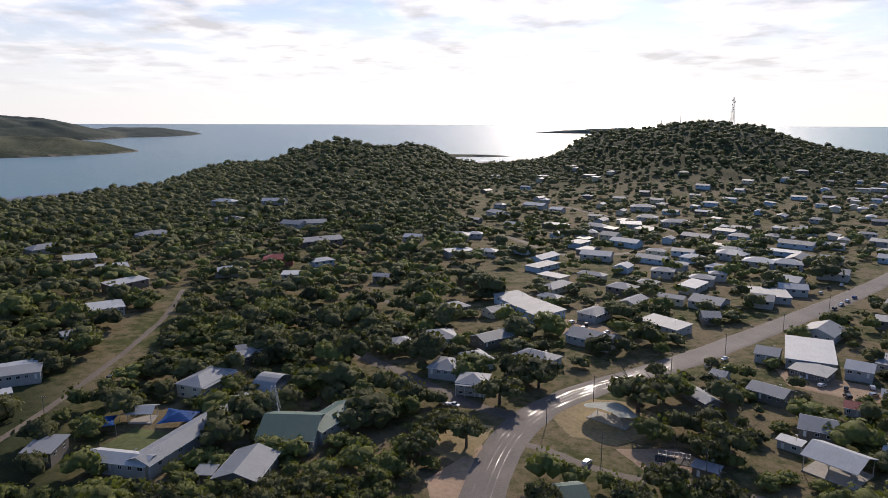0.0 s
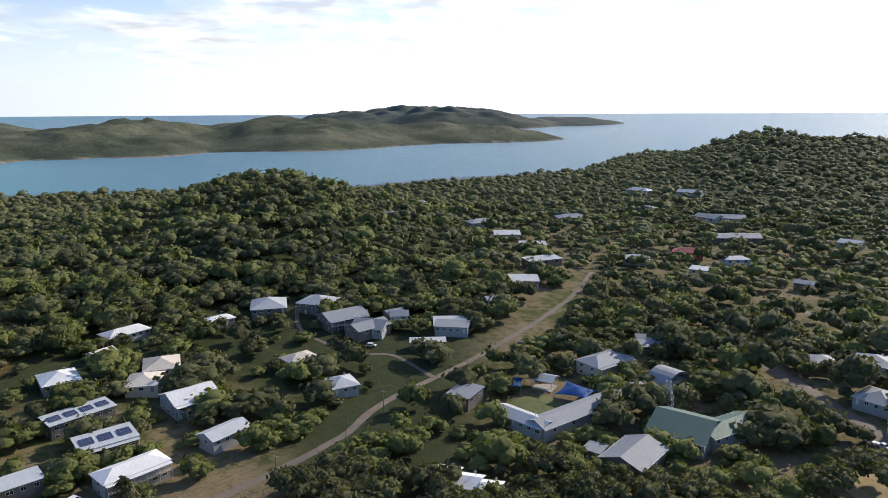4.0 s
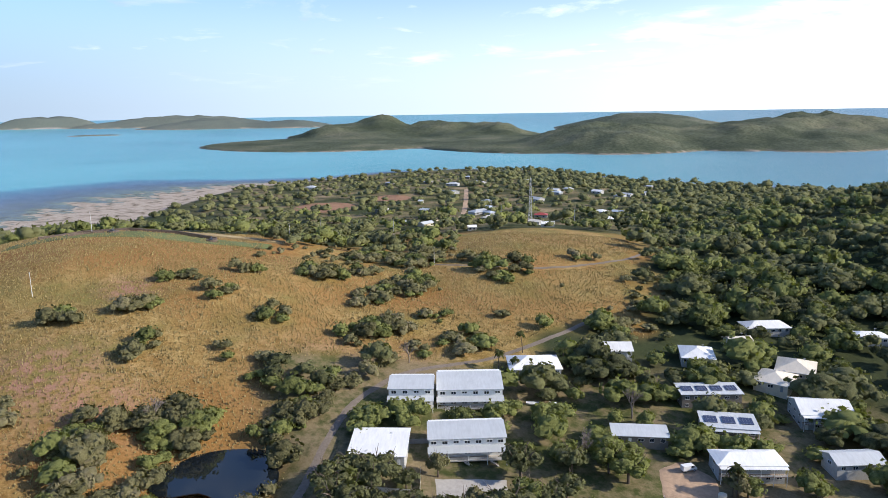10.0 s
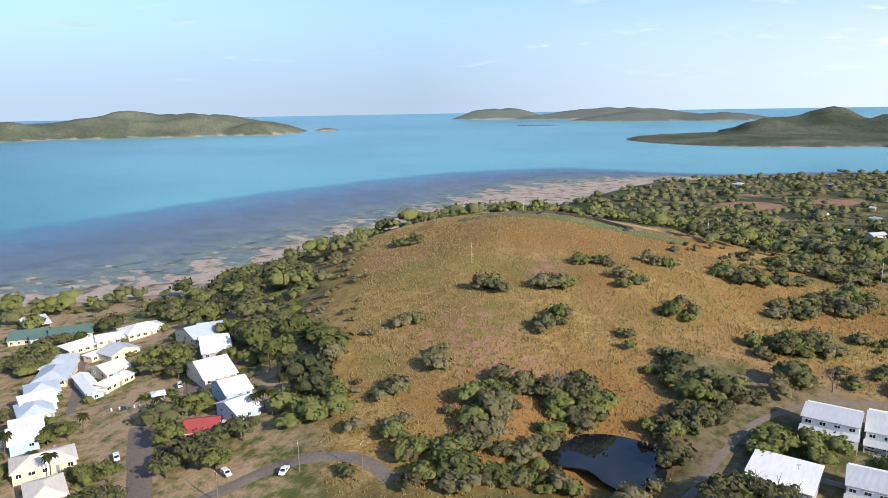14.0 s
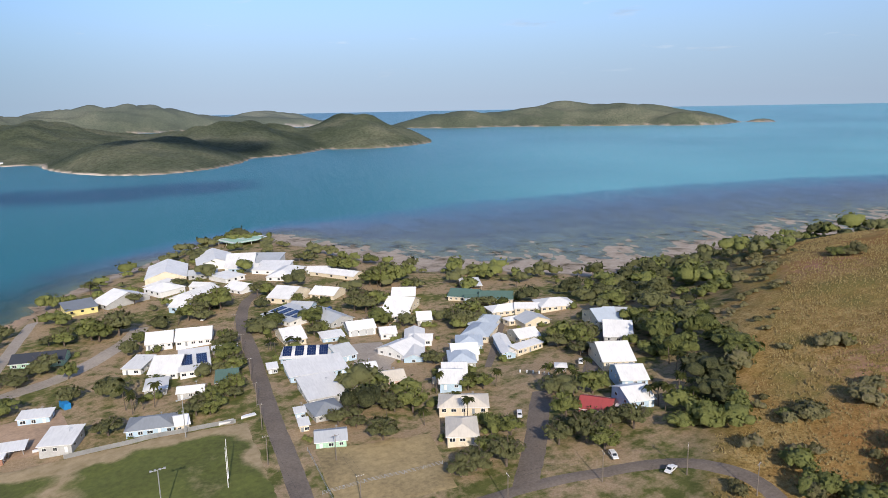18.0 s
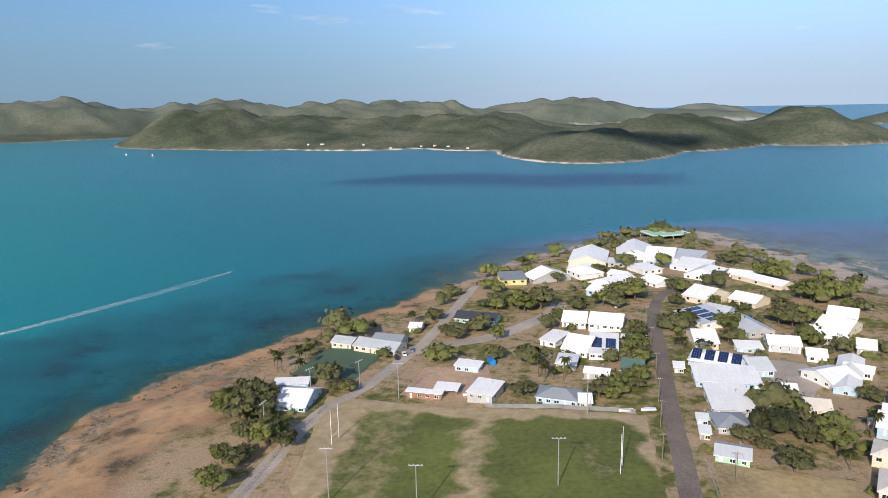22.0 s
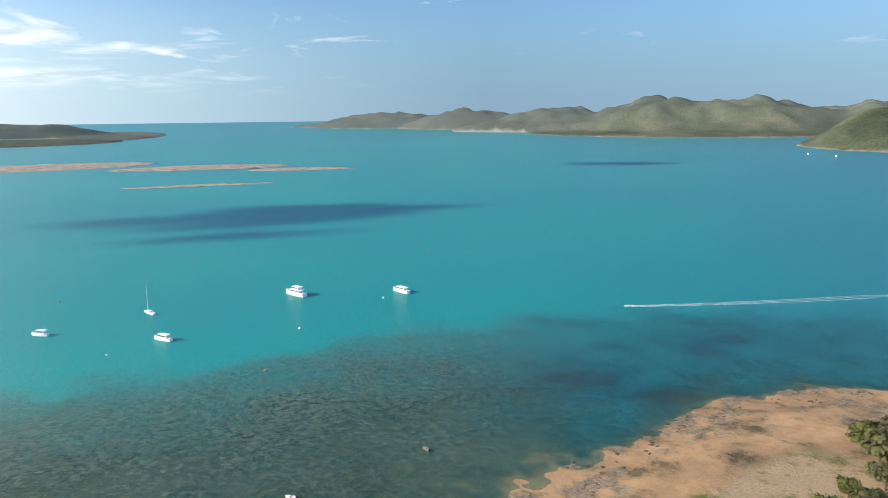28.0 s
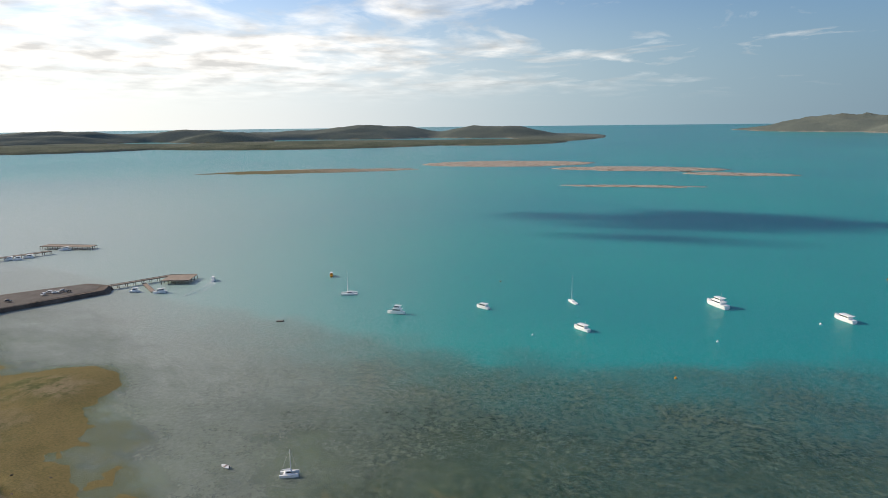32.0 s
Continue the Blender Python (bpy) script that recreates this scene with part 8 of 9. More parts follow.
fence([(-40, -241), (15, -250)], 1.7, WALL_GREY, True, "long grey paling fence behind the football field")
fence([(78, -250), (84, -215), (86, -180)], 1.4, POLE_WOOD, False, "low brown post and rail fence by the shore road", 6)
fence([(52, -262), (60, -268), (50, -300), (14, -305)], 1.4, POLE_WOOD, False, "low brown post and rail fence round a yard", 6)
fence([(-56, -206), (-53, -166)], 1.3, STEEL, False, "low wire fence on a vacant lot", 6)
fence([(-52, -178), (-90, -176)], 1.3, STEEL, False, "low wire fence on a vacant lot", 6)
fence([(-176, -14), (-174, 8), (-186, 9)], 1.7, TRIM, True, "white paling fence round a house yard")
fence([(-206, -12), (-200, 6), (-204, 34)], 1.7, WALL_GREY, True, "grey paling fence behind a terrace")
fence([(104.6, -283.6), (96.6, -326.3), (66, -315), (74, -277), (104.6, -283.6)], 1.8, ROOF_BLACK, False, "dark wire fence round a bowling green", 5)
fence([(60, 222), (80, 222), (80, 206), (64, 203)], 1.2, POLE_WOOD, False, "low brown rail fence round a court", 6)
# white posts round the head of the cul-de-sac
for i in range(12):
    f = i / 11
    px, py = -152.5 - 6 * math.sin(math.pi * min(1, f * 1.0)), -226 + 26 * f
    bm = bmesh.new()
    box(bm, -0.22, -0.22, -0.3, 0.22, 0.22, 1.0)
    box(bm, -0.28, -0.28, 1.0, 0.28, 0.28, 1.1)
    b = new("bollard", mesh_of("bollard", bm, TRIM))
    b.matrix_basis = pose(px, py, ground_z(px, py))
    tagged(b, "squat white concrete bollard at a road end", "bollard", "bollards round the road end")


# ---- vehicles ----
CAR_PAINTS = [paint("car_white", (0.75, 0.75, 0.74), 0.25, 0.04), paint("car_silver", (0.42, 0.43, 0.45), 0.25, 0.04, 3, 0.4, 0.05, 0.5), paint("car_dark", (0.035, 0.04, 0.05), 0.22, 0.05), paint("car_blue", (0.03, 0.08, 0.25), 0.25, 0.05), paint("car_red", (0.35, 0.03, 0.03), 0.25, 0.05)]


def car_meshes(style):
    """Body, cabin glass and wheels of a small car, a ute or a van."""
    bm = bmesh.new()
    roof = {"wagon": [(-2.2, 0.45), (2.25, 0.45), (2.25, 0.85), (1.2, 1.0), (0.55, 1.62), (-1.9, 1.66), (-2.2, 1.0)],
            "ute": [(-2.5, 0.5), (2.5, 0.5), (2.5, 0.95), (1.4, 1.08), (0.8, 1.72), (-0.5, 1.74), (-0.7, 1.08), (-2.5, 1.05)],
            "van": [(-2.4, 0.45), (2.4, 0.45), (2.4, 1.05), (1.9, 1.25), (1.3, 2.0), (-2.35, 2.05)]}[style]
    prism(bm, roof, 1.75, "y", -0.875)
    bmesh.ops.bevel(bm, geom=list(bm.edges), offset=0.07, segments=1, affect="EDGES")
    glass = bmesh.new()
    x0, x1, z0, z1 = {"wagon": (-1.85, 0.75, 1.05, 1.5), "ute": (-0.45, 1.0, 1.1, 1.6), "van": (0.2, 1.5, 1.3, 1.85)}[style]
    prism(glass, [(x0, z0), (x1, z0), (x1 - 0.35, z1), (x0 + 0.08, z1)], 1.79, "y", -0.895)
    front = bmesh.new()
    f = {"wagon": (1.18, 1.04, 0.62, 1.56), "ute": (1.38, 1.12, 0.87, 1.66), "van": (1.88, 1.3, 1.36, 1.94)}[style]
    slab(front, [(f[0], -0.72, f[1] + 0.02), (f[0], 0.72, f[1] + 0.02), (f[2], 0.64, f[3]), (f[2], -0.64, f[3])], 0.03)
    wheel = bmesh.new()
    tube(wheel, (0, -0.11, 0), (0, 0.11, 0), 0.34, 0.34, 12)
    rim = bmesh.new()
    tube(rim, (0, -0.12, 0), (0, 0.12, 0), 0.2, 0.2, 8)
    return [mesh_of("body", bm), mesh_of("side_window", glass, PANE), mesh_of("windscreen", front, PANE), mesh_of("wheel", wheel, TYRE), mesh_of("rim", rim, STEEL)]


CAR_MESHES = {k: car_meshes(k) for k in ("wagon", "ute", "van")}
CAR_BODIES = {}


def car(x, y, turn, style, colour):
    names = ("white", "silver", "dark", "blue", "red")
    t = empty({"wagon": "car", "ute": "pickup", "van": "van"}[style], pose(x, y, ground_z(x, y) + 0.22, 0, 0, turn), "%s parked %s on open ground" % (names[colour], {"wagon": "family car", "ute": "pickup truck", "van": "delivery van"}[style]), "car", "parked cars")
    body, side, front, wheel, rim = CAR_MESHES[style]
    key = (style, colour)
    if key not in CAR_BODIES:
        me = body.copy()
        me.materials.append(CAR_PAINTS[colour])
        CAR_BODIES[key] = me
    part("body", CAR_BODIES[key], None, t)
    part("side_window", side, None, t)
    part("windscreen", front, None, t)
    for i in (-1.4, 1.45):
        for j in (-0.82, 0.82):
            w = part("wheel", wheel, None, t)
            w.matrix_basis = pose(i, j, 0.34)
            part("rim", rim, None, w)


for i, (x, y, a, st, c) in enumerate([(-133, -147, 70, "wagon", 0), (-139, -130, 20, "ute", 0), (54.5, -315, 110, "wagon", 1), (57, -309, 110, "ute", 0), (59.6, -304, 110, "wagon", 2), (-52, -389, 60, "wagon", 0), (-119, -374, 20, "wagon", 3), (-116, -366, 20, "wagon", 2),
                                      (-115, -350, 60, "ute", 0), (-199, 95, 100, "van", 0), (-183, 89, 100, "van", 0), (-226, 59, 80, "wagon", 0), (-232, 228, 60, "wagon", 1)]):
    car(x, y, a, st, c)
for i, (x, y, a, st, c) in enumerate([(-198, 238, 20, "wagon", 0), (-142, 281, 85, "wagon", 2), (-14, 272, 40, "van", 0), (0, 258, -30, "wagon", 0), (4, 256, -30, "ute", 0), (47, 210, 50, "wagon", 0), (-36, 236, 10, "wagon", 0), (132, 311, 40, "ute", 0), (-141, 356, 80, "van", 0),
                                      (75, 359, 70, "wagon", 0), (79, 351, 20, "ute", 1), (83, 341, 100, "wagon", 2)]):
    car(x, y, a, st, c)
for i, (x, y, a, st, c) in enumerate([(71, 370, 50, "wagon", 0), (78, 366, 80, "wagon", 2), (86, 352, 40, "ute", 0), (90, 345, 60, "wagon", 1), (234, 402, 40, "wagon", 2), (243, 411, 40, "ute", 0), (252, 420, 40, "wagon", 0), (261, 428, 40, "wagon", 3),
                                      (246, 440, 45, "wagon", 0), (258, 452, 45, "wagon", 2), (272, 462, 45, "ute", 0)]):
    car(x, y, a, st, c)
for i, (x, y, a, st, c) in enumerate([(160, 278, 30, "wagon", 0), (168, 274, 60, "ute", 2), (176, 268, 20, "wagon", 1), (164, 266, 90, "wagon", 2), (180, 276, 70, "wagon", 0), (155, 286, 20, "ute", 0), (121, 302, 40, "wagon", 0),
                                      (-128, -190, 60, "wagon", 0), (-176, -216, 50, "wagon", 0), (-186, -226, 50, "ute", 1)]):
    car(x, y, a, st, c)


# ---- boats, jetties ----
def hull_bm(length, beam, height, transom=0.75):
    bm = bmesh.new()
    rings = []
    for i in range(9):
        f = i / 8
        x = -length / 2 + length * f
        w = beam / 2 * (transom + (1 - transom) * math.sin(math.pi * min(f * 1.6, 0.5))) * (1 if f < 0.5 else math.cos((f - 0.5) * math.pi) ** 0.7 if f < 1 else 0.02)
        sheer = height * (1 + 0.25 * f * f)
        rings.append([bm.verts.new(p) for p in ((x, -w, sheer), (x, -w * 0.8, 0.1), (x, 0, -0.35), (x, w * 0.8, 0.1), (x, w, sheer))])
    for a, b in zip(rings[:-1], rings[1:]):
        for k in range(4):
            bm.faces.new((a[k], a[k + 1], b[k + 1], b[k]))
        bm.faces.new((a[4], a[0], b[0], b[4]))
    bm.faces.new(rings[0])
    return bm


def deck_house(bm, x0, x1, w, z0, z1, rake=0.5):
    prism(bm, [(x0, z0), (x1 + rake, z0), (x1, z1), (x0 + 0.1, z1)], w, "y", -w / 2)


def motor_boat(x, y, turn, length, decks, colour=None, label="white motor cruiser at anchor on turquoise water"):
    t = empty("motor_boat", pose(x, y, 0.05, 0, 0, turn), label, "boat", "boats at anchor")
    beam, h = length * 0.29, length * 0.105 + 0.45
    part("hull", hull_bm(length, beam, h), colour or HULL, t)
    z, x0, x1, w = h, -length * 0.3, length * 0.16, beam * 0.74
    for k in range(decks):
        bm = bmesh.new()
        deck_house(bm, x0, x1, w, z - 0.2 if k == 0 else z, z + 1.9)
        part("cabin", bm, colour or HULL, t)
        bm = bmesh.new()
        deck_house(bm, x0 + 0.5, x1 - 0.05, w + 0.06, z + 0.75, z + 1.45, 0.45)
        part("cabin_window", bm, PANE, t)
        bm = bmesh.new()
        box(bm, x0 - length * 0.1, -w / 2 - 0.15, z + 1.9, x1 + 0.2, w / 2 + 0.15, z + 2.02)
        part("cabin_roof", bm, HULL, t)
        z, x0, x1, w = z + 2.02, x0 + length * 0.06, x1 - length * 0.1, w * 0.8
    bm = bmesh.new()
    for k in (-1, 1):
        tube(bm, (length * 0.15, k * beam * 0.42, h + 0.8), (length * 0.47, k * 0.1, h + 1.1), 0.04, 0.04, 4)
        for i in range(4):
            f = i / 3
            tube(bm, (length * (0.15 + 0.3 * f), k * beam * 0.42 * (1 - 0.75 * f), h), (length * (0.15 + 0.3 * f), k * beam * 0.42 * (1 - 0.75 * f), h + 0.8 + 0.25 * f), 0.03, 0.03, 4)
    part("bow_rail", bm, STEEL, t)
    bm = bmesh.new()
    tube(bm, (x0, 0, z), (x0 - 0.4, 0, z + length * 0.17), 0.06, 0.03, 5)
    part("mast", bm, HULL, t)


def sail_boat(x, y, turn, length, twin=False):
    t = empty("sailing_catamaran" if twin else "sailing_yacht", pose(x, y, 0.05, 0, 0, turn), "white sailing %s with a bare mast at anchor" % ("catamaran" if twin else "yacht"), "boat", "boats at anchor")
    if twin:
        for k in (-1, 1):
            h = part("hull", hull_bm(length, length * 0.14, 1.0), HULL, t)
            h.matrix_basis = pose(0, k * length * 0.22, 0)
        bm = bmesh.new()
        box(bm, -length * 0.3, -length * 0.22, 0.7, length * 0.12, length * 0.22, 1.2)
        part("bridge_deck", bm, HULL, t)
        bm = bmesh.new()
        deck_house(bm, -length * 0.2, length * 0.08, length * 0.3, 1.2, 2.1)
        part("cabin", bm, HULL, t)
        bm = bmesh.new()
        deck_house(bm, -length * 0.16, length * 0.07, length * 0.31, 1.45, 1.9)
        part("cabin_window", bm, PANE, t)
    else:
        part("hull", hull_bm(length, length * 0.27, 1.0, 0.6), HULL, t)
        bm = bmesh.new()
        deck_house(bm, -length * 0.12, length * 0.2, length * 0.15, 0.95, 1.55)
        part("cabin", bm, HULL, t)
    bm = bmesh.new()
    tube(bm, (length * 0.08, 0, 1), (length * 0.08, 0, length * 1.5), 0.16, 0.11, 6)
    part("mast", bm, HULL, t)
    bm = bmesh.new()
    tube(bm, (length * 0.08, 0, 2.2), (-length * 0.35, 0, 2.3), 0.16, 0.12, 6)
    part("boom", bm, HULL, t)
    bm = bmesh.new()
    tube(bm, (length * 0.08, 0, length * 1.48), (length * 0.48, 0, 1.1), 0.025, 0.025, 3)
    tube(bm, (length * 0.08, 0, length * 1.48), (-length * 0.47, 0, 1.1), 0.025, 0.025, 3)
    part("stay", bm, STEEL, t)


def dinghy(x, y, turn, length, material, label):
    t = empty("dinghy", pose(x, y, 0.05, 0, 0, turn), label, "boat", "small boats")
    part("hull", hull_bm(length, length * 0.42, 0.5), material, t)
    bm = bmesh.new()
    box(bm, -length * 0.1, -length * 0.17, 0.5, length * 0.06, length * 0.17, 0.62)
    part("seat", bm, TIMBER, t)
    bm = bmesh.new()
    box(bm, -length * 0.56, -0.18, 0.2, -length * 0.46, 0.18, 1.0)
    part("outboard_motor", bm, TYRE, t)


def froth_material():
    m, nt, bsdf, n, link = nodes_of("thin_froth")
    bsdf.inputs["Base Color"].default_value = (0.75, 0.80, 0.82, 1)
    bsdf.inputs["Roughness"].default_value = 0.8
    co = n("ShaderNodeTexCoord").outputs["Object"]
    wisp = tex(n, link, "ShaderNodeTexNoise", 0.5, co, 6, 0.7).outputs["Fac"]
    mx = n("ShaderNodeMixShader")
    link(ramp_of(n, link, wisp, (0.40, (0.08, 0.08, 0.08)), (0.62, (0.85, 0.85, 0.85))), mx.inputs[0])
    link(n("ShaderNodeBsdfTransparent").outputs[0], mx.inputs[1])
    link(bsdf.outputs[0], mx.inputs[2])
    link(mx.outputs[0], nt.nodes["Material Output"].inputs[0])
    return m


FROTH = froth_material()


def wake(x, y, turn, length, width, curve, label):
    """Foam behind a moving boat: a low ragged ribbon of froth."""
    rs = np.random.RandomState(int(abs(x)))
    n = 70
    f = np.linspace(0, 1, n)
    cx, cy = -f * length, curve * f ** 2
    half = width * (0.25 + 0.75 * f) * 0.5 * (1 - smooth(0.75, 1, f) * 0.8)
    verts, quads = [], []
    for side in (-1, 0, 1):
        if side == 0 and length < 20:
            continue
        base = len(verts)
        off = side * half
        wide = np.where(side == 0, 0.5 * (1 - f) + 0.05, 0.55 + 0.3 * rs.uniform(0, 1, n)) * width / 9 * (1 - 0.55 * f)
        for i in range(n):
            j = rs.uniform(-0.2, 0.2)
            verts += [(cx[i], cy[i] + off[i] - wide[i] + j, 0.05), (cx[i], cy[i] + off[i] + j, 0.22), (cx[i], cy[i] + off[i] + wide[i] + j, 0.05)]
        for i in range(n - 1):
            a = base + 3 * i
            quads += [(a, a + 1, a + 4, a + 3), (a + 1, a + 2, a + 5, a + 4)]
    me = fast_mesh("boat_wake", np.array(verts), np.array(quads))
    me.materials.append(FROTH)
    ob = new("boat_wake", me)
    ob.matrix_basis = pose(x, y, 0.02, 0, 0, turn)
    tagged(ob, label, "wake", kind="stuff")


def buoy(x, y, material, r=0.7):
    bm = bmesh.new()
    bmesh.ops.create_uvsphere(bm, u_segments=10, v_segments=7, radius=r)
    tube(bm, (0, 0, r * 0.8), (0, 0, r * 1.7), 0.12, 0.1, 6)
    b = new("mooring_buoy", mesh_of("mooring_buoy", bm, material))
    b.matrix_basis = pose(x, y, 0.15)
    tagged(b, "small round mooring buoy on the water", "buoy", "mooring buoys")


def at_sea(az, r):
    return spot(az, r)


sail_boat(*at_sea(281.3, 489), 100, 12, True)
sail_boat(*at_sea(262.5, 461), 20, 12.5)
motor_boat(*at_sea(277.4, 432), 80, 11.5, 2)
motor_boat(*at_sea(270.0, 442), 50, 10.5, 1)
motor_boat(*at_sea(261.7, 399), 35, 12.5, 1)
motor_boat(*at_sea(251.2, 475), 20, 20, 2, None, "large white motor yacht at anchor on turquoise water")
motor_boat(*at_sea(242.4, 470), 15, 16, 1, None, "white fishing trawler with raised gear at anchor")
motor_boat(*at_sea(282.7, 552), 10, 9, 1, HULL_ORANGE, "small orange work boat at anchor")
sail_boat(*at_sea(287.0, 230), -80, 6.5, True)
dinghy(*at_sea(292.2, 243), 60, 4.2, HULL, "small white open dinghy floating over the reef flat")
dinghy(*at_sea(287.1, 428), 90, 4.5, POLE_WOOD, "small dark open dinghy at anchor")
motor_boat(522.1, 211.8, 14, 9.5, 1, None, "white launch leaving the jetty")
wake(519.2, 211.1, 14, 46, 11, 14, "short white boat wake by the jetty")
wx, wy = 303, -322
dinghy(wx, wy, 61, 6.5, HULL, "small open speedboat running past the reef")
wake(wx, wy, 61, 190, 9, -14, "long white boat wake on turquoise water")
for a, q in ((265.8, 385), (268.5, 520), (251, 395), (243.9, 455), (240, 610), (254, 330), (236.6, 600)):
    buoy(*at_sea(a, q), TRIM if int(q) % 2 else HULL_ORANGE)
for a, q, turn in ((211.1, 2290, 300), (209.3, 2190, 300)):
    wx, wy = at_sea(a, q)
    motor_boat(wx, wy, turn, 14, 1, None, "white motor boat crossing the strait")
    wake(wx, wy, turn, 110, 9, 4, "white boat wake far out on the strait")
dinghy(*at_sea(252.5, 210), 40, 4.0, HULL, "small white open dinghy floating over the reef flat")
dinghy(*at_sea(240.5, 236), 10, 3.6, TIMBER, "small brown open dinghy on the shallows")


def jetty(name, a, b, width, deck, label, step=6.0):
    """A timber deck on piles from a to b."""
    p, q = Vector((*a, 0)), Vector((*b, 0))
    length = (q - p).length
    turn = math.degrees(math.atan2(q.y - p.y, q.x - p.x))
    t = empty(name, pose(p.x, p.y, 0, 0, 0, turn), label, "jetty", "jetties")
    bm = bmesh.new()
    box(bm, 0, -width / 2, deck - 0.5, length, width / 2, deck)
    part("deck", bm, TIMBER, t)
    n = max(2, int(length / step))
    for i in range(n + 1):
        for k in (-1, 1) if width < 8 else (-1, -0.33, 0.33, 1):
            bm = bmesh.new()
            tube(bm, (length * i / n, k * width * 0.46, -3.5), (length * i / n, k * width * 0.46, deck - 0.3), 0.28, 0.26, 7)
            part("pile", bm, POLE_WOOD, t)
    for k in (-1, 1):
        bm = bmesh.new()
        box(bm, 0, k * width / 2 - 0.08, deck, length, k * width / 2 + 0.08, deck + 0.25)
        part("kerb_beam", bm, POLE_WOOD, t)


jetty("jetty", at_sea(299.6, 566), at_sea(295.0, 585), 4, 3.0, "long timber jetty on dark piles")
jetty("square_jetty", at_sea(295.6, 575), at_sea(293.6, 568), 22, 3.2, "square timber jetty head on dark piles", 5)
jetty("pontoon", at_sea(297.2, 573), at_sea(296.6, 540), 3, 1.0, "low floating pontoon beside a jetty")
jetty("far_jetty", at_sea(308, 740), at_sea(303.2, 760), 5, 3.0, "far timber jetty on dark piles")
jetty("far_square_jetty", at_sea(303.6, 800), at_sea(300.4, 768), 12, 3.2, "far timber jetty head on dark piles", 5)
for a, q, l in ((296.1, 536, 10), (297.9, 548, 7), (304.6, 748, 9), (305.3, 742, 8), (302.3, 775, 11), (305.8, 745, 8)):
    motor_boat(*at_sea(a, q), 120, l, 1, None, "white motor boat moored beside a jetty")
# stone causeway that carries the jetty
c0, c1 = at_sea(310, 545), at_sea(300.2, 563)
o = [at_sea(310, 515), at_sea(306.5, 532), at_sea(303.0, 541), at_sea(300.0, 552), at_sea(299.6, 568), at_sea(301, 582), at_sea(305, 578), at_sea(310, 575)]
bm = bmesh.new()
top = [bm.verts.new((x, y, 3.0)) for x, y in o]
cx, cy = sum(p[0] for p in o) / len(o), sum(p[1] for p in o) / len(o)
foot = [bm.verts.new((cx + (x - cx) * 1.05, cy + (y - cy) * 1.16, -2.5)) for x, y in o]
bm.faces.new(top)
for i in range(len(o)):
    j = (i + 1) % len(o)
    bm.faces.new((top[j], top[i], foot[i], foot[j]))
bmesh.ops.subdivide_edges(bm, edges=list(bm.edges), cuts=5, use_grid_fill=True)
for v in bm.verts:
    if v.co.z < 2.9:
        v.co += Vector((noise.noise(v.co * 0.35), noise.noise(v.co * 0.35 + Vector((9, 0, 0))), noise.noise(v.co * 0.4))) * 1.2
tagged(new("causeway", mesh_of("causeway", bm, ROCK)), "dark stone causeway running out to a jetty", "causeway", kind="structure")
bm = bmesh.new()
slab(bm, [(cx + (x - cx) * 0.9, cy + (y - cy) * 0.84, 3.16) for x, y in o], 0.14)
tagged(new("causeway_paving", mesh_of("causeway_paving", bm, DARK_PAVING)), "sealed parking area on a stone causeway", "paving", kind="structure")


def lift_cars():
    for i, (a, q) in enumerate(((308.2, 545), (307.6, 548), (307.0, 551), (306.2, 548), (303.6, 562), (303.2, 558), (302.8, 561), (302.4, 557), (304.0, 556))):
        x, y = at_sea(a, q)
        before = set(bpy.data.objects)
        car(x, y, 30 + 20 * i, ("wagon", "ute")[i % 2], (0, 0, 1, 2)[i % 4])
        for ob in set(bpy.data.objects) - before:
            if ob.parent is None:
                ob.matrix_basis = pose(x, y, 3.38, 0, 0, 30 + 20 * i)


lift_cars()


# ---- rocks on the shore ----
def rock_mesh(seed):
    bm = bmesh.new()
    bmesh.ops.create_icosphere(bm, subdivisions=2, radius=1)
    off = Vector((seed * 7.3, seed * 1.7, 0))
    for v in bm.verts:
        v.co *= 0.75 + 0.55 * noise.noise(v.co * 1.3 + off)
        v.co.z *= 0.5
    return mesh_of("boulder", bm, ROCK)


ROCKS = [rock_mesh(i) for i in range(5)]
rs = random.Random(12)
placed = 0
while placed < 170:
    a = rs.choice((rs.uniform(207, 228), rs.uniform(198, 212), rs.uniform(168, 198), rs.uniform(300, 308)))
    sh = float(np.interp(a, SHORE_T[:, 0], SHORE_T[:, 1]))
    q = sh + rs.gauss(2, 9)
    if 205 < a < 215:
        q = sh + rs.uniform(-24, 18)
    x, y = spot(a, q)
    z = ground_z(x, y)
    if -0.6 < z < 1.6 and ripple(x, y, 26, 33) > 0.0:
        s = rs.uniform(0.3, 1.0)
        b = new("boulder", ROCKS[placed % 5])
        b.matrix_basis = pose(x, y, z + 0.05, rs.uniform(-20, 20), rs.uniform(-20, 20), rs.uniform(0, 360)) @ Matrix.Diagonal((s * 1.5, s, s, 1))
        tagged(b, "dark weathered boulder on a sandy shore", "rock", "shore boulders")
        placed += 1


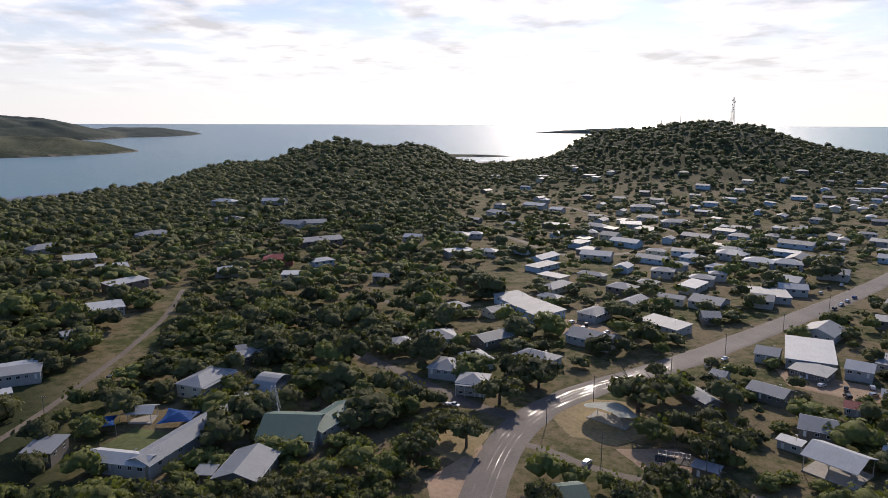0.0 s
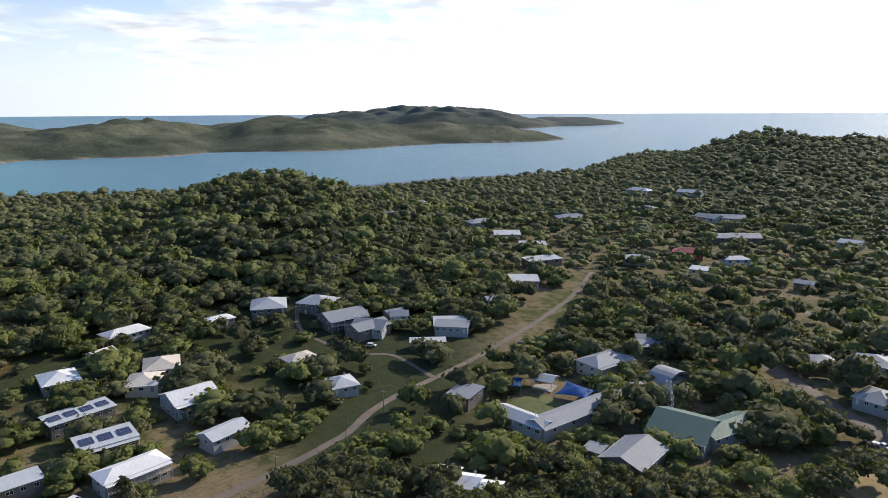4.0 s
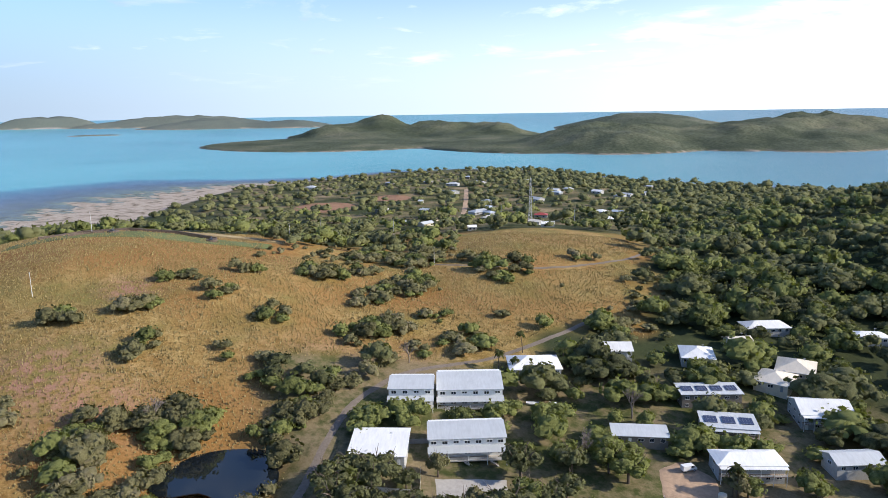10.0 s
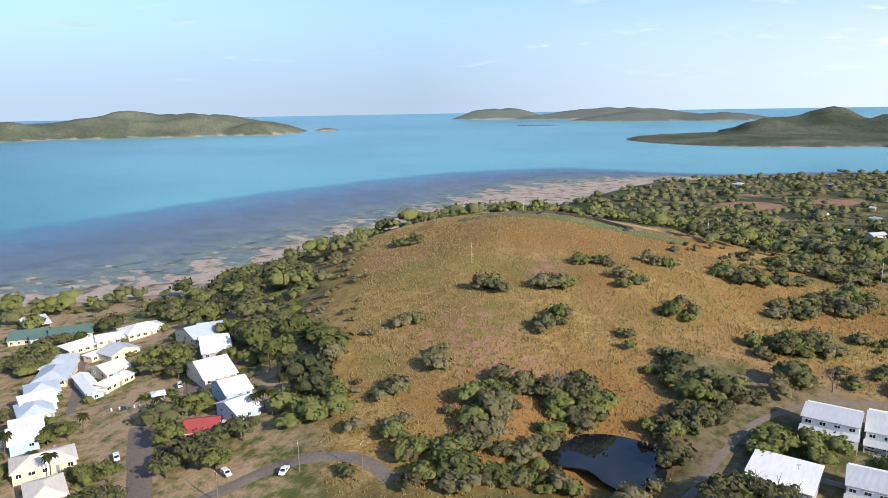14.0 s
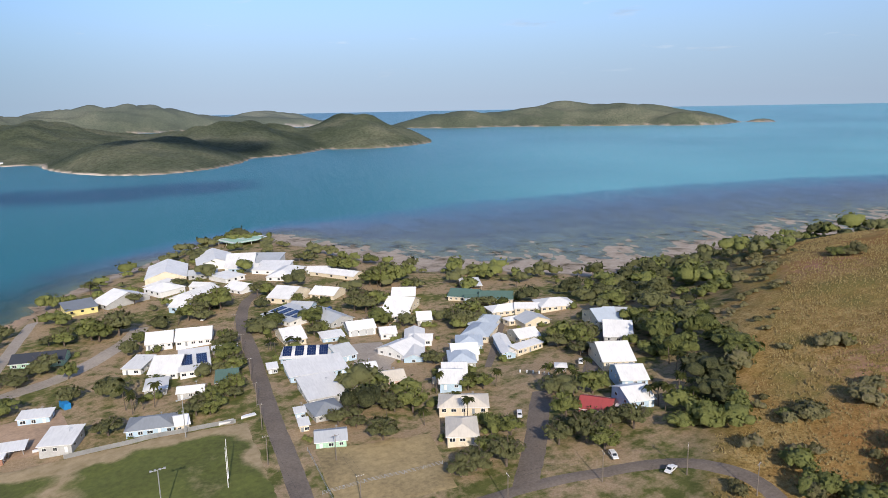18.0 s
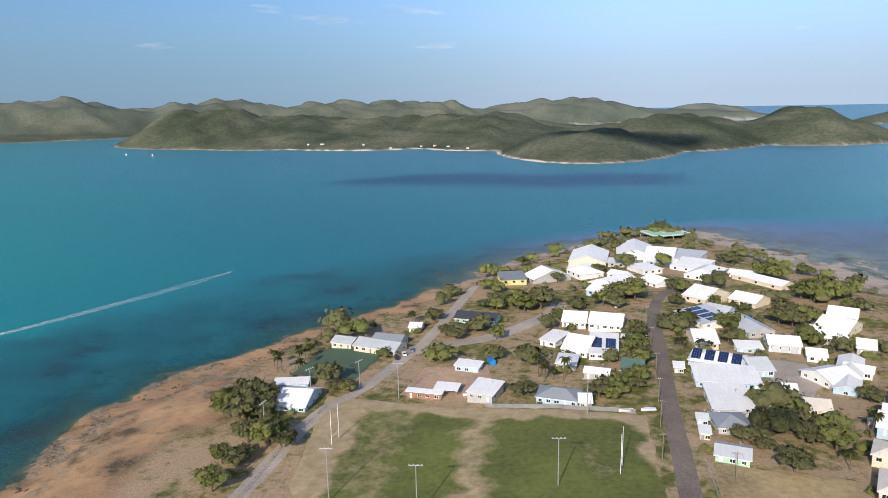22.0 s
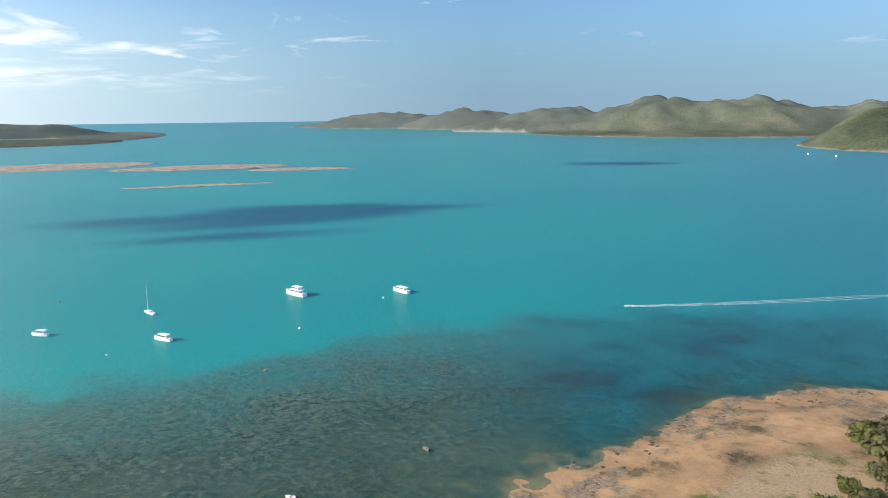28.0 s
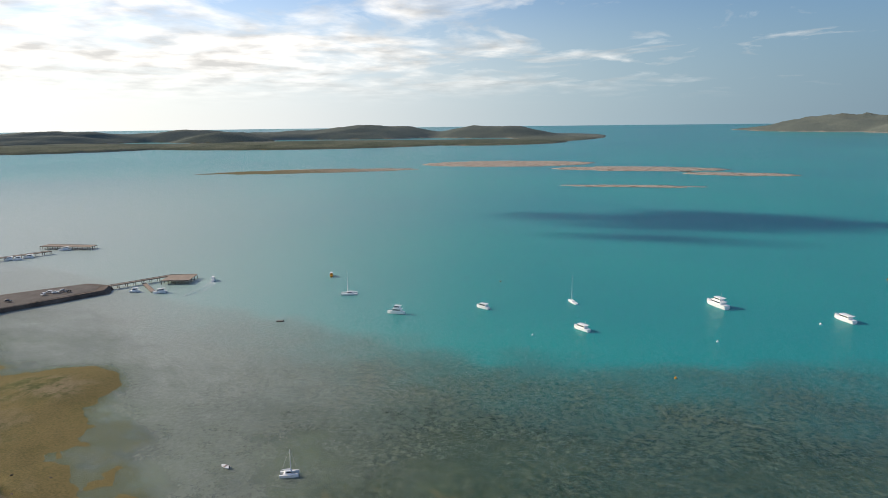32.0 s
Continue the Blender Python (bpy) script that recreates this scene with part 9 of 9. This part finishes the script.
def rock_ledges(count, seed):
    """Broken low rock all over the drying platform: flat angular blocks."""
    rs = np.random.RandomState(seed)
    az = rs.uniform(198, 233, count * 6)
    sh = np.interp(az, SHORE_T[:, 0], SHORE_T[:, 1])
    r = sh + rs.uniform(-20, 26, len(az))
    x, y = -np.sin(np.radians(az)) * r, np.cos(np.radians(az)) * r
    z = land(x, y)
    k = (z > -0.35) & (z < 1.6) & (ripple(x, y, 34, 52) + 0.6 * ripple(x, y, 12, 53) > 0.55)
    x, y, z = x[k][:count], y[k][:count], z[k][:count]
    m = len(x)
    size, turn = rs.uniform(0.25, 1.0, m) ** 1.3, rs.uniform(-0.5, 0.5, m) + np.radians(az[:1])
    cube = np.array([(-1, -1, -1), (1, -1, -1), (1, 1, -1), (-1, 1, -1), (-0.75, -0.7, 1), (0.8, -0.75, 1), (0.7, 0.8, 1), (-0.8, 0.7, 1)], float)
    v = cube[None] * (1 + rs.uniform(-0.3, 0.3, (m, 8, 3))) * np.stack([size, size * rs.uniform(0.3, 0.8, m), size * rs.uniform(0.1, 0.24, m)], 1)[:, None, :]
    c, sn = np.cos(turn)[:, None], np.sin(turn)[:, None]
    w = np.stack([v[:, :, 0] * c - v[:, :, 1] * sn + x[:, None], v[:, :, 0] * sn + v[:, :, 1] * c + y[:, None], v[:, :, 2] + z[:, None] + 0.05], -1)
    faces = np.array([(4, 5, 6, 7), (0, 1, 5, 4), (1, 2, 6, 5), (2, 3, 7, 6), (3, 0, 4, 7)])
    me = fast_mesh("rock_ledge", w.reshape(-1, 3), (np.arange(m)[:, None, None] * 8 + faces[None]).reshape(-1, 4), (), False)
    me.materials.append(LEDGE)
    tagged(new("rock_ledge", me), "broken low brown rock on a drying shore platform", "rocks", kind="stuff")


rock_ledges(2600, 4)


# ---- special buildings ----
def helipad():
    x, y = -124, -626
    t = empty("helipad", pose(x, y, 0, 0, 0, 20), "raised green and white helicopter deck on posts", "helipad")
    bm = bmesh.new()
    box(bm, -19, -15, 7.2, 19, 15, 7.9)
    part("deck", bm, WALL_GREEN, t)
    bm = bmesh.new()
    for a, b, c, d in ((-18.8, -14.8, 18.8, -12.4), (-18.8, 12.4, 18.8, 14.8), (-18.8, -12.4, -16.2, 12.4), (16.2, -12.4, 18.8, 12.4)):
        box(bm, a, b, 7.9, c, d, 7.94)
    part("border_line", bm, LINE, t)
    bm = bmesh.new()
    box(bm, -3, -4, 7.9, -2, 4, 7.94)
    box(bm, 2, -4, 7.9, 3, 4, 7.94)
    box(bm, -2, -0.5, 7.9, 2, 0.5, 7.94)
    part("deck_letter", bm, LINE, t, "white painted letter H")
    for i in (-1, 0, 1):
        for j in (-1, 0, 1):
            bm = bmesh.new()
            tube(bm, (i * 17, j * 13, -2), (i * 17, j * 13, 7.3), 0.35, 0.35, 8)
            part("post", bm, CONCRETE, t)
    BUILT.append((x, y, 1, 0, 16, 16))


helipad()


def shade_sail(x, y, turn, w, d, z):
    """A blue cloth pulled out to four posts."""
    t = empty("shade_sail", pose(x, y, ground_z(x, y), 0, 0, turn), "bright blue shade sail stretched over a school yard", "shade sail", "shade sails")
    bm = bmesh.new()
    n = 12
    g = []
    for i in range(n + 1):
        row = []
        for j in range(n + 1):
            u, v = i / n * 2 - 1, j / n * 2 - 1
            pull = 1 - 0.16 * (1 - u * u) * abs(v) ** 2
            pull2 = 1 - 0.16 * (1 - v * v) * abs(u) ** 2
            row.append(bm.verts.new((u * w / 2 * pull2, v * d / 2 * pull, z + 1.6 * (1 - max(abs(u), abs(v))) - 0.6 * u * v)))
        g.append(row)
    for i in range(n):
        for j in range(n):
            bm.faces.new((g[i][j], g[i + 1][j], g[i + 1][j + 1], g[i][j + 1]))
    bmesh.ops.solidify(bm, geom=list(bm.faces), thickness=0.04)
    part("cloth", bm, SAIL_BLUE, t)
    for i in (-1, 1):
        for j in (-1, 1):
            bm = bmesh.new()
            tube(bm, (i * w / 2, j * d / 2, -0.5), (i * w / 2, j * d / 2, z - 0.6 * i * j + 0.1), 0.1, 0.08, 7)
            part("post", bm, STEEL, t)


shade_sail(-123, 231, 20, 13, 12, 3.6)
shade_sail(-96, 237, 0, 13, 12, 3.6)


def park_canopy(x, y, turn):
    """A curved pale shell over a park stage."""
    t = empty("park_canopy", pose(x, y, ground_z(x, y), 0, 0, turn), "curved pale shell roof over a park stage", "canopy")
    bm = bmesh.new()
    n = 14
    g = []
    for i in range(n + 1):
        row = []
        for j in range(n + 1):
            u, v = i / n * 2 - 1, j / n * 2 - 1
            row.append(bm.verts.new((u * 10 * (1 - 0.35 * v * v), v * 6.5, 6.2 - 2.8 * u * u * (0.6 + 0.2 * v) - 0.8 * v)))
        g.append(row)
    for i in range(n):
        for j in range(n):
            f = bm.faces.new((g[i][j], g[i + 1][j], g[i + 1][j + 1], g[i][j + 1]))
            f.smooth = True
    bmesh.ops.solidify(bm, geom=list(bm.faces), thickness=0.15)
    part("shell", bm, CANVAS, t)
    for i in (-0.8, -0.3, 0.3, 0.8):
        bm = bmesh.new()
        tube(bm, (i * 8.5, 3.5, -0.5), (i * 8.5, 3.5, 6.0 - 2.8 * i * i * 0.65 - 0.6), 0.14, 0.12, 7)
        part("column", bm, STEEL, t)
    bm = bmesh.new()
    box(bm, -8, -3, -0.4, 8, 5, 0.5)
    part("stage", bm, CONCRETE, t)


park_canopy(62, 243, -40)


def lattice_tower(name, x, y, height, base, label, bays=9):
    t = empty(name, pose(x, y, ground_z(x, y)), label, "tower", "masts")
    half = lambda f: base / 2 * (1 - 0.72 * f)
    for i in (-1, 1):
        for j in (-1, 1):
            bm = bmesh.new()
            tube(bm, (i * base / 2, j * base / 2, -1), (i * half(1), j * half(1), height), 0.16 * base / 4, 0.09 * base / 4, 5)
            part("leg", bm, STEEL, t)
    for k in range(bays):
        f0, f1 = k / bays, (k + 1) / bays
        bm = bmesh.new()
        for (i, j), (m, n) in (((-1, -1), (1, -1)), ((1, -1), (1, 1)), ((1, 1), (-1, 1)), ((-1, 1), (-1, -1))):
            tube(bm, (i * half(f0), j * half(f0), height * f0), (m * half(f1), n * half(f1), height * f1), 0.07, 0.07, 4)
            tube(bm, (m * half(f0), n * half(f0), height * f0), (i * half(f1), j * half(f1), height * f1), 0.07, 0.07, 4)
            tube(bm, (i * half(f1), j * half(f1), height * f1), (m * half(f1), n * half(f1), height * f1), 0.06, 0.06, 4)
        part("bracing", bm, STEEL, t)
    return t


tx, ty = spot(337.8, 1575)
tower = lattice_tower("radio_tower", tx, ty, 58, 7, "tall steel lattice radio tower on a wooded hill")
for k, (h, a) in enumerate(((50, 0), (44, 120), (38, 240), (52, 200), (47, 300), (34, 60))):
    bm = bmesh.new()
    c, s = math.cos(radians(a)), math.sin(radians(a))
    tube(bm, (c * 2.4, s * 2.4, h), (c * 3.4, s * 3.4, h), 1.3, 1.3, 12)
    part("dish", bm, TRIM, tower)
for a, q, h in ((342.9, 1560, 20), (341.5, 1570, 24), (346, 1580, 14)):
    x, y = spot(a, q)
    pole_thing("radio_mast", x, y, h, STEEL, "thin radio mast on a wooded hill", "mast", "masts", 0.5)
mx, my = spot(77.6, 640)
lattice_tower("radio_tower", mx, my, 42, 3.2, "slim steel lattice mast above scattered houses", 10)
lattice_tower("bell_tower", -63, 243, 13, 5, "open steel bell tower beside a church", 6)
for a, q, h in ((89, 560, 16), (80, 590, 18), (95, 600, 15), (74, 600, 16)):
    x, y = spot(a, q)
    pole_thing("light_pole", x, y, h, STEEL, "slim grey lamp pole above trees", "pole", "slim poles", 0.2)


def fort():
    """Low earth and stone gun fort along the crest, with gun pits and a flagpole."""
    t = empty("fort", pose(*spot(111, 436), ground_z(*spot(111, 436)) - 0.3), "low stone and earth gun fort on a grassy crest", "fort")
    o = t.matrix_basis.translation

    def wall_run(points, h, thick, name, mat):
        for a, b in zip(points[:-1], points[1:]):
            pa, pb = Vector((*spot(*a), 0)), Vector((*spot(*b), 0))
            d = (pb - pa).normalized()
            s = Vector((-d.y, d.x, 0)) * thick / 2
            bm = bmesh.new()
            za, zb = ground_z(pa.x, pa.y), ground_z(pb.x, pb.y)
            low = [bm.verts.new(v - o) for v in (pa - s + Vector((0, 0, za - 1)), pb - s + Vector((0, 0, zb - 1)), pb + s + Vector((0, 0, zb - 1)), pa + s + Vector((0, 0, za - 1)))]
            top = [bm.verts.new(v - o) for v in (pa - s * 0.8 + Vector((0, 0, za + h)), pb - s * 0.8 + Vector((0, 0, zb + h)), pb + s * 0.8 + Vector((0, 0, zb + h)), pa + s * 0.8 + Vector((0, 0, za + h)))]
            bm.faces.new(top)
            for i in range(4):
                j = (i + 1) % 4
                bm.faces.new((low[i], low[j], top[j], top[i]))
            part(name, bm, mat, t)

    wall_run([(115.5, 452), (112.6, 458), (109.5, 455), (106, 446), (103.2, 436)], 1.9, 1.6, "rampart", ROCK)
    wall_run([(115.5, 468), (110, 470), (104, 456), (98, 440)], 1.2, 7.0, "earth_bank", DRY_LAWN)
    wall_run([(113.6, 440), (111.2, 444)], 1.6, 1.0, "parapet", ROCK)
    for a, q in ((110.6, 444), (103.6, 430)):
        x, y = spot(a, q)
        bm = bmesh.new()
        tube(bm, Vector((x, y, ground_z(x, y) - 0.5)) - o, Vector((x, y, ground_z(x, y) + 1.3)) - o, 3.6, 3.2, 14)
        part("gun_mount", bm, ROCK, t)
        bm = bmesh.new()
        p = Vector((x, y, ground_z(x, y) + 1.9)) - o
        tube(bm, p + Vector((1.5, 0, -0.2)), p + Vector((-4.0, -1.0, 0.5)), 0.42, 0.22, 8)
        box(bm, p.x - 0.4, p.y - 0.9, p.z - 0.9, p.x + 1.6, p.y + 0.9, p.z + 0.1)
        part("gun", bm, ROOF_BLACK, t)
    x, y = spot(112, 446)
    bm = bmesh.new()
    tube(bm, Vector((x, y, ground_z(x, y) - 0.5)) - o, Vector((x, y, ground_z(x, y) + 13)) - o, 0.14, 0.08, 7)
    part("flagpole", bm, TRIM, t)
    patch("fort_lawn", [spot(118, 444), spot(113, 430), spot(106, 420), spot(99, 415), spot(99, 432), spot(106, 444), spot(112, 455), spot(117, 460)], LAWN, "mown green lawn in front of a fort", "ground", 0.35, 4)


fort()
# small loose things in yards
for x, y, a, mat, lab in ((-45, -243, 8, HULL, "white open boat on the grass by a fence"), (-37, -242, 8, HULL, "white open boat on the grass by a fence"), (-228, 52, 70, HULL, "white dinghy lying in a yard"), (-157, -172, 30, HULL, "white boat on a trailer by a red house"), (22, -262, 10, HULL, "white open boat beside a shed")):
    b = empty("beached_boat", pose(x, y, ground_z(x, y) + 0.45, 0, 0, a), lab, "boat", "beached boats")
    part("hull", hull_bm(5.5, 2.0, 0.6), mat, b)
bm = bmesh.new()
box(bm, -1.25, -3, 0.3, 1.25, 3, 2.8)
bmesh.ops.bevel(bm, geom=list(bm.edges), offset=0.12, segments=2, affect="EDGES")
b = new("blue_container", mesh_of("blue_container", bm, BLUE_PAINT))
b.matrix_basis = pose(15, -299, ground_z(15, -299) - 0.3, 0, 0, 20)
tagged(b, "bright blue box van body in a yard", "container")
for x, y in ((-222, 62), (-120, -240), (-98, -320), (26, -300), (-168, 92)):
    bm = bmesh.new()
    tube(bm, (0, 0, -0.2), (0, 0, 2.2), 1.2, 1.2, 14)
    tube(bm, (0, 0, 2.2), (0, 0, 2.5), 1.2, 0.3, 14)
    b = new("water_tank", mesh_of("water_tank", bm, WALL_CREAM))
    b.matrix_basis = pose(x, y, ground_z(x, y))
    tagged(b, "round pale water tank in a yard", "water tank", "water tanks")


def exercise_frame(x, y, turn):
    """Black steel frame with bars over a rubber pad on the exercise court."""
    t = empty("exercise_frame", pose(x, y, ground_z(x, y) + 0.15, 0, 0, turn), "black steel exercise frame on a red earth court", "exercise frame")
    bm = bmesh.new()
    box(bm, -6, -2.2, 0, 6, 2.2, 0.12)
    part("rubber_pad", bm, TYRE, t, "black rubber pad")
    for i in range(5):
        for j in (-1, 1):
            bm = bmesh.new()
            tube(bm, (-5 + i * 2.5, j * 1.5, 0.1), (-5 + i * 2.5, j * 1.5, 2.5), 0.06, 0.06, 6)
            part("post", bm, STEEL, t)
    for j in (-1, 1):
        bm = bmesh.new()
        tube(bm, (-5, j * 1.5, 2.5), (5, j * 1.5, 2.5), 0.05, 0.05, 6)
        part("bar", bm, STEEL, t)
    bm = bmesh.new()
    for i in range(9):
        tube(bm, (-5 + i * 1.25, -1.5, 2.5), (-5 + i * 1.25, 1.5, 2.5), 0.03, 0.03, 5)
    part("ladder_rungs", bm, STEEL, t)


exercise_frame(76, 212, -20)


# ---- drifting clouds, high over the strait ----
def cloud_material():
    m, nt, bsdf, n, link = nodes_of("cloud_vapour")
    bsdf.inputs["Base Color"].default_value = (0.85, 0.85, 0.85, 1)
    bsdf.inputs["Roughness"].default_value = 1.0
    wisp = tex(n, link, "ShaderNodeTexNoise", 0.012, n("ShaderNodeNewGeometry").outputs["Position"], 6, 0.65).outputs["Fac"]
    mx = n("ShaderNodeMixShader")
    link(ramp_of(n, link, wisp, (0.36, (0.1, 0.1, 0.1)), (0.60, (0.8, 0.8, 0.8))), mx.inputs[0])
    link(n("ShaderNodeBsdfTransparent").outputs[0], mx.inputs[1])
    link(bsdf.outputs[0], mx.inputs[2])
    link(mx.outputs[0], nt.nodes["Material Output"].inputs[0])
    return m


VAPOUR = cloud_material()


def cloud_puffs(az, r, w, d, seed, height=2300):
    """A thin wispy cloud whose shadow lies at that azimuth and distance."""
    px, py = spot(az, r)
    k = height / sun_dir.z
    rs = random.Random(seed)
    bm = bmesh.new()
    for i in range(16):
        a, q = rs.uniform(0, 6.283), math.sqrt(rs.random())
        s = rs.uniform(0.16, 0.32) * (1.15 - 0.6 * q)
        m = Matrix.Translation((math.cos(a) * q * w * 0.5, math.sin(a) * q * d * 0.5, rs.uniform(0, 20))) @ Matrix.Diagonal((w * s, d * s * 1.2, 14, 1))
        bmesh.ops.create_icosphere(bm, subdivisions=2, radius=1, matrix=m)
    for v in bm.verts:
        v.co += Vector((noise.noise(v.co * 0.02), 0.4 * noise.noise(v.co * 0.02 + Vector((5, 0, 0))), 0.2 * noise.noise(v.co * 0.03))) * 40
    t = new("cloud", mesh_of("cloud", bm, VAPOUR))
    t.matrix_basis = pose(px + sun_dir.x * k, py + sun_dir.y * k, sun_dir.z * k, 0, 0, az)
    tagged(t, "thin wispy white cloud high over the strait", "cloud", "clouds", kind="structure")


cloud_puffs(255.5, 890, 430, 150, 1)
cloud_puffs(247, 930, 300, 60, 2)
cloud_puffs(257, 745, 240, 36, 3)
cloud_puffs(182, 1150, 560, 190, 4)
cloud_puffs(172.5, 1980, 420, 300, 6)
cloud_puffs(225, 1780, 260, 120, 7)
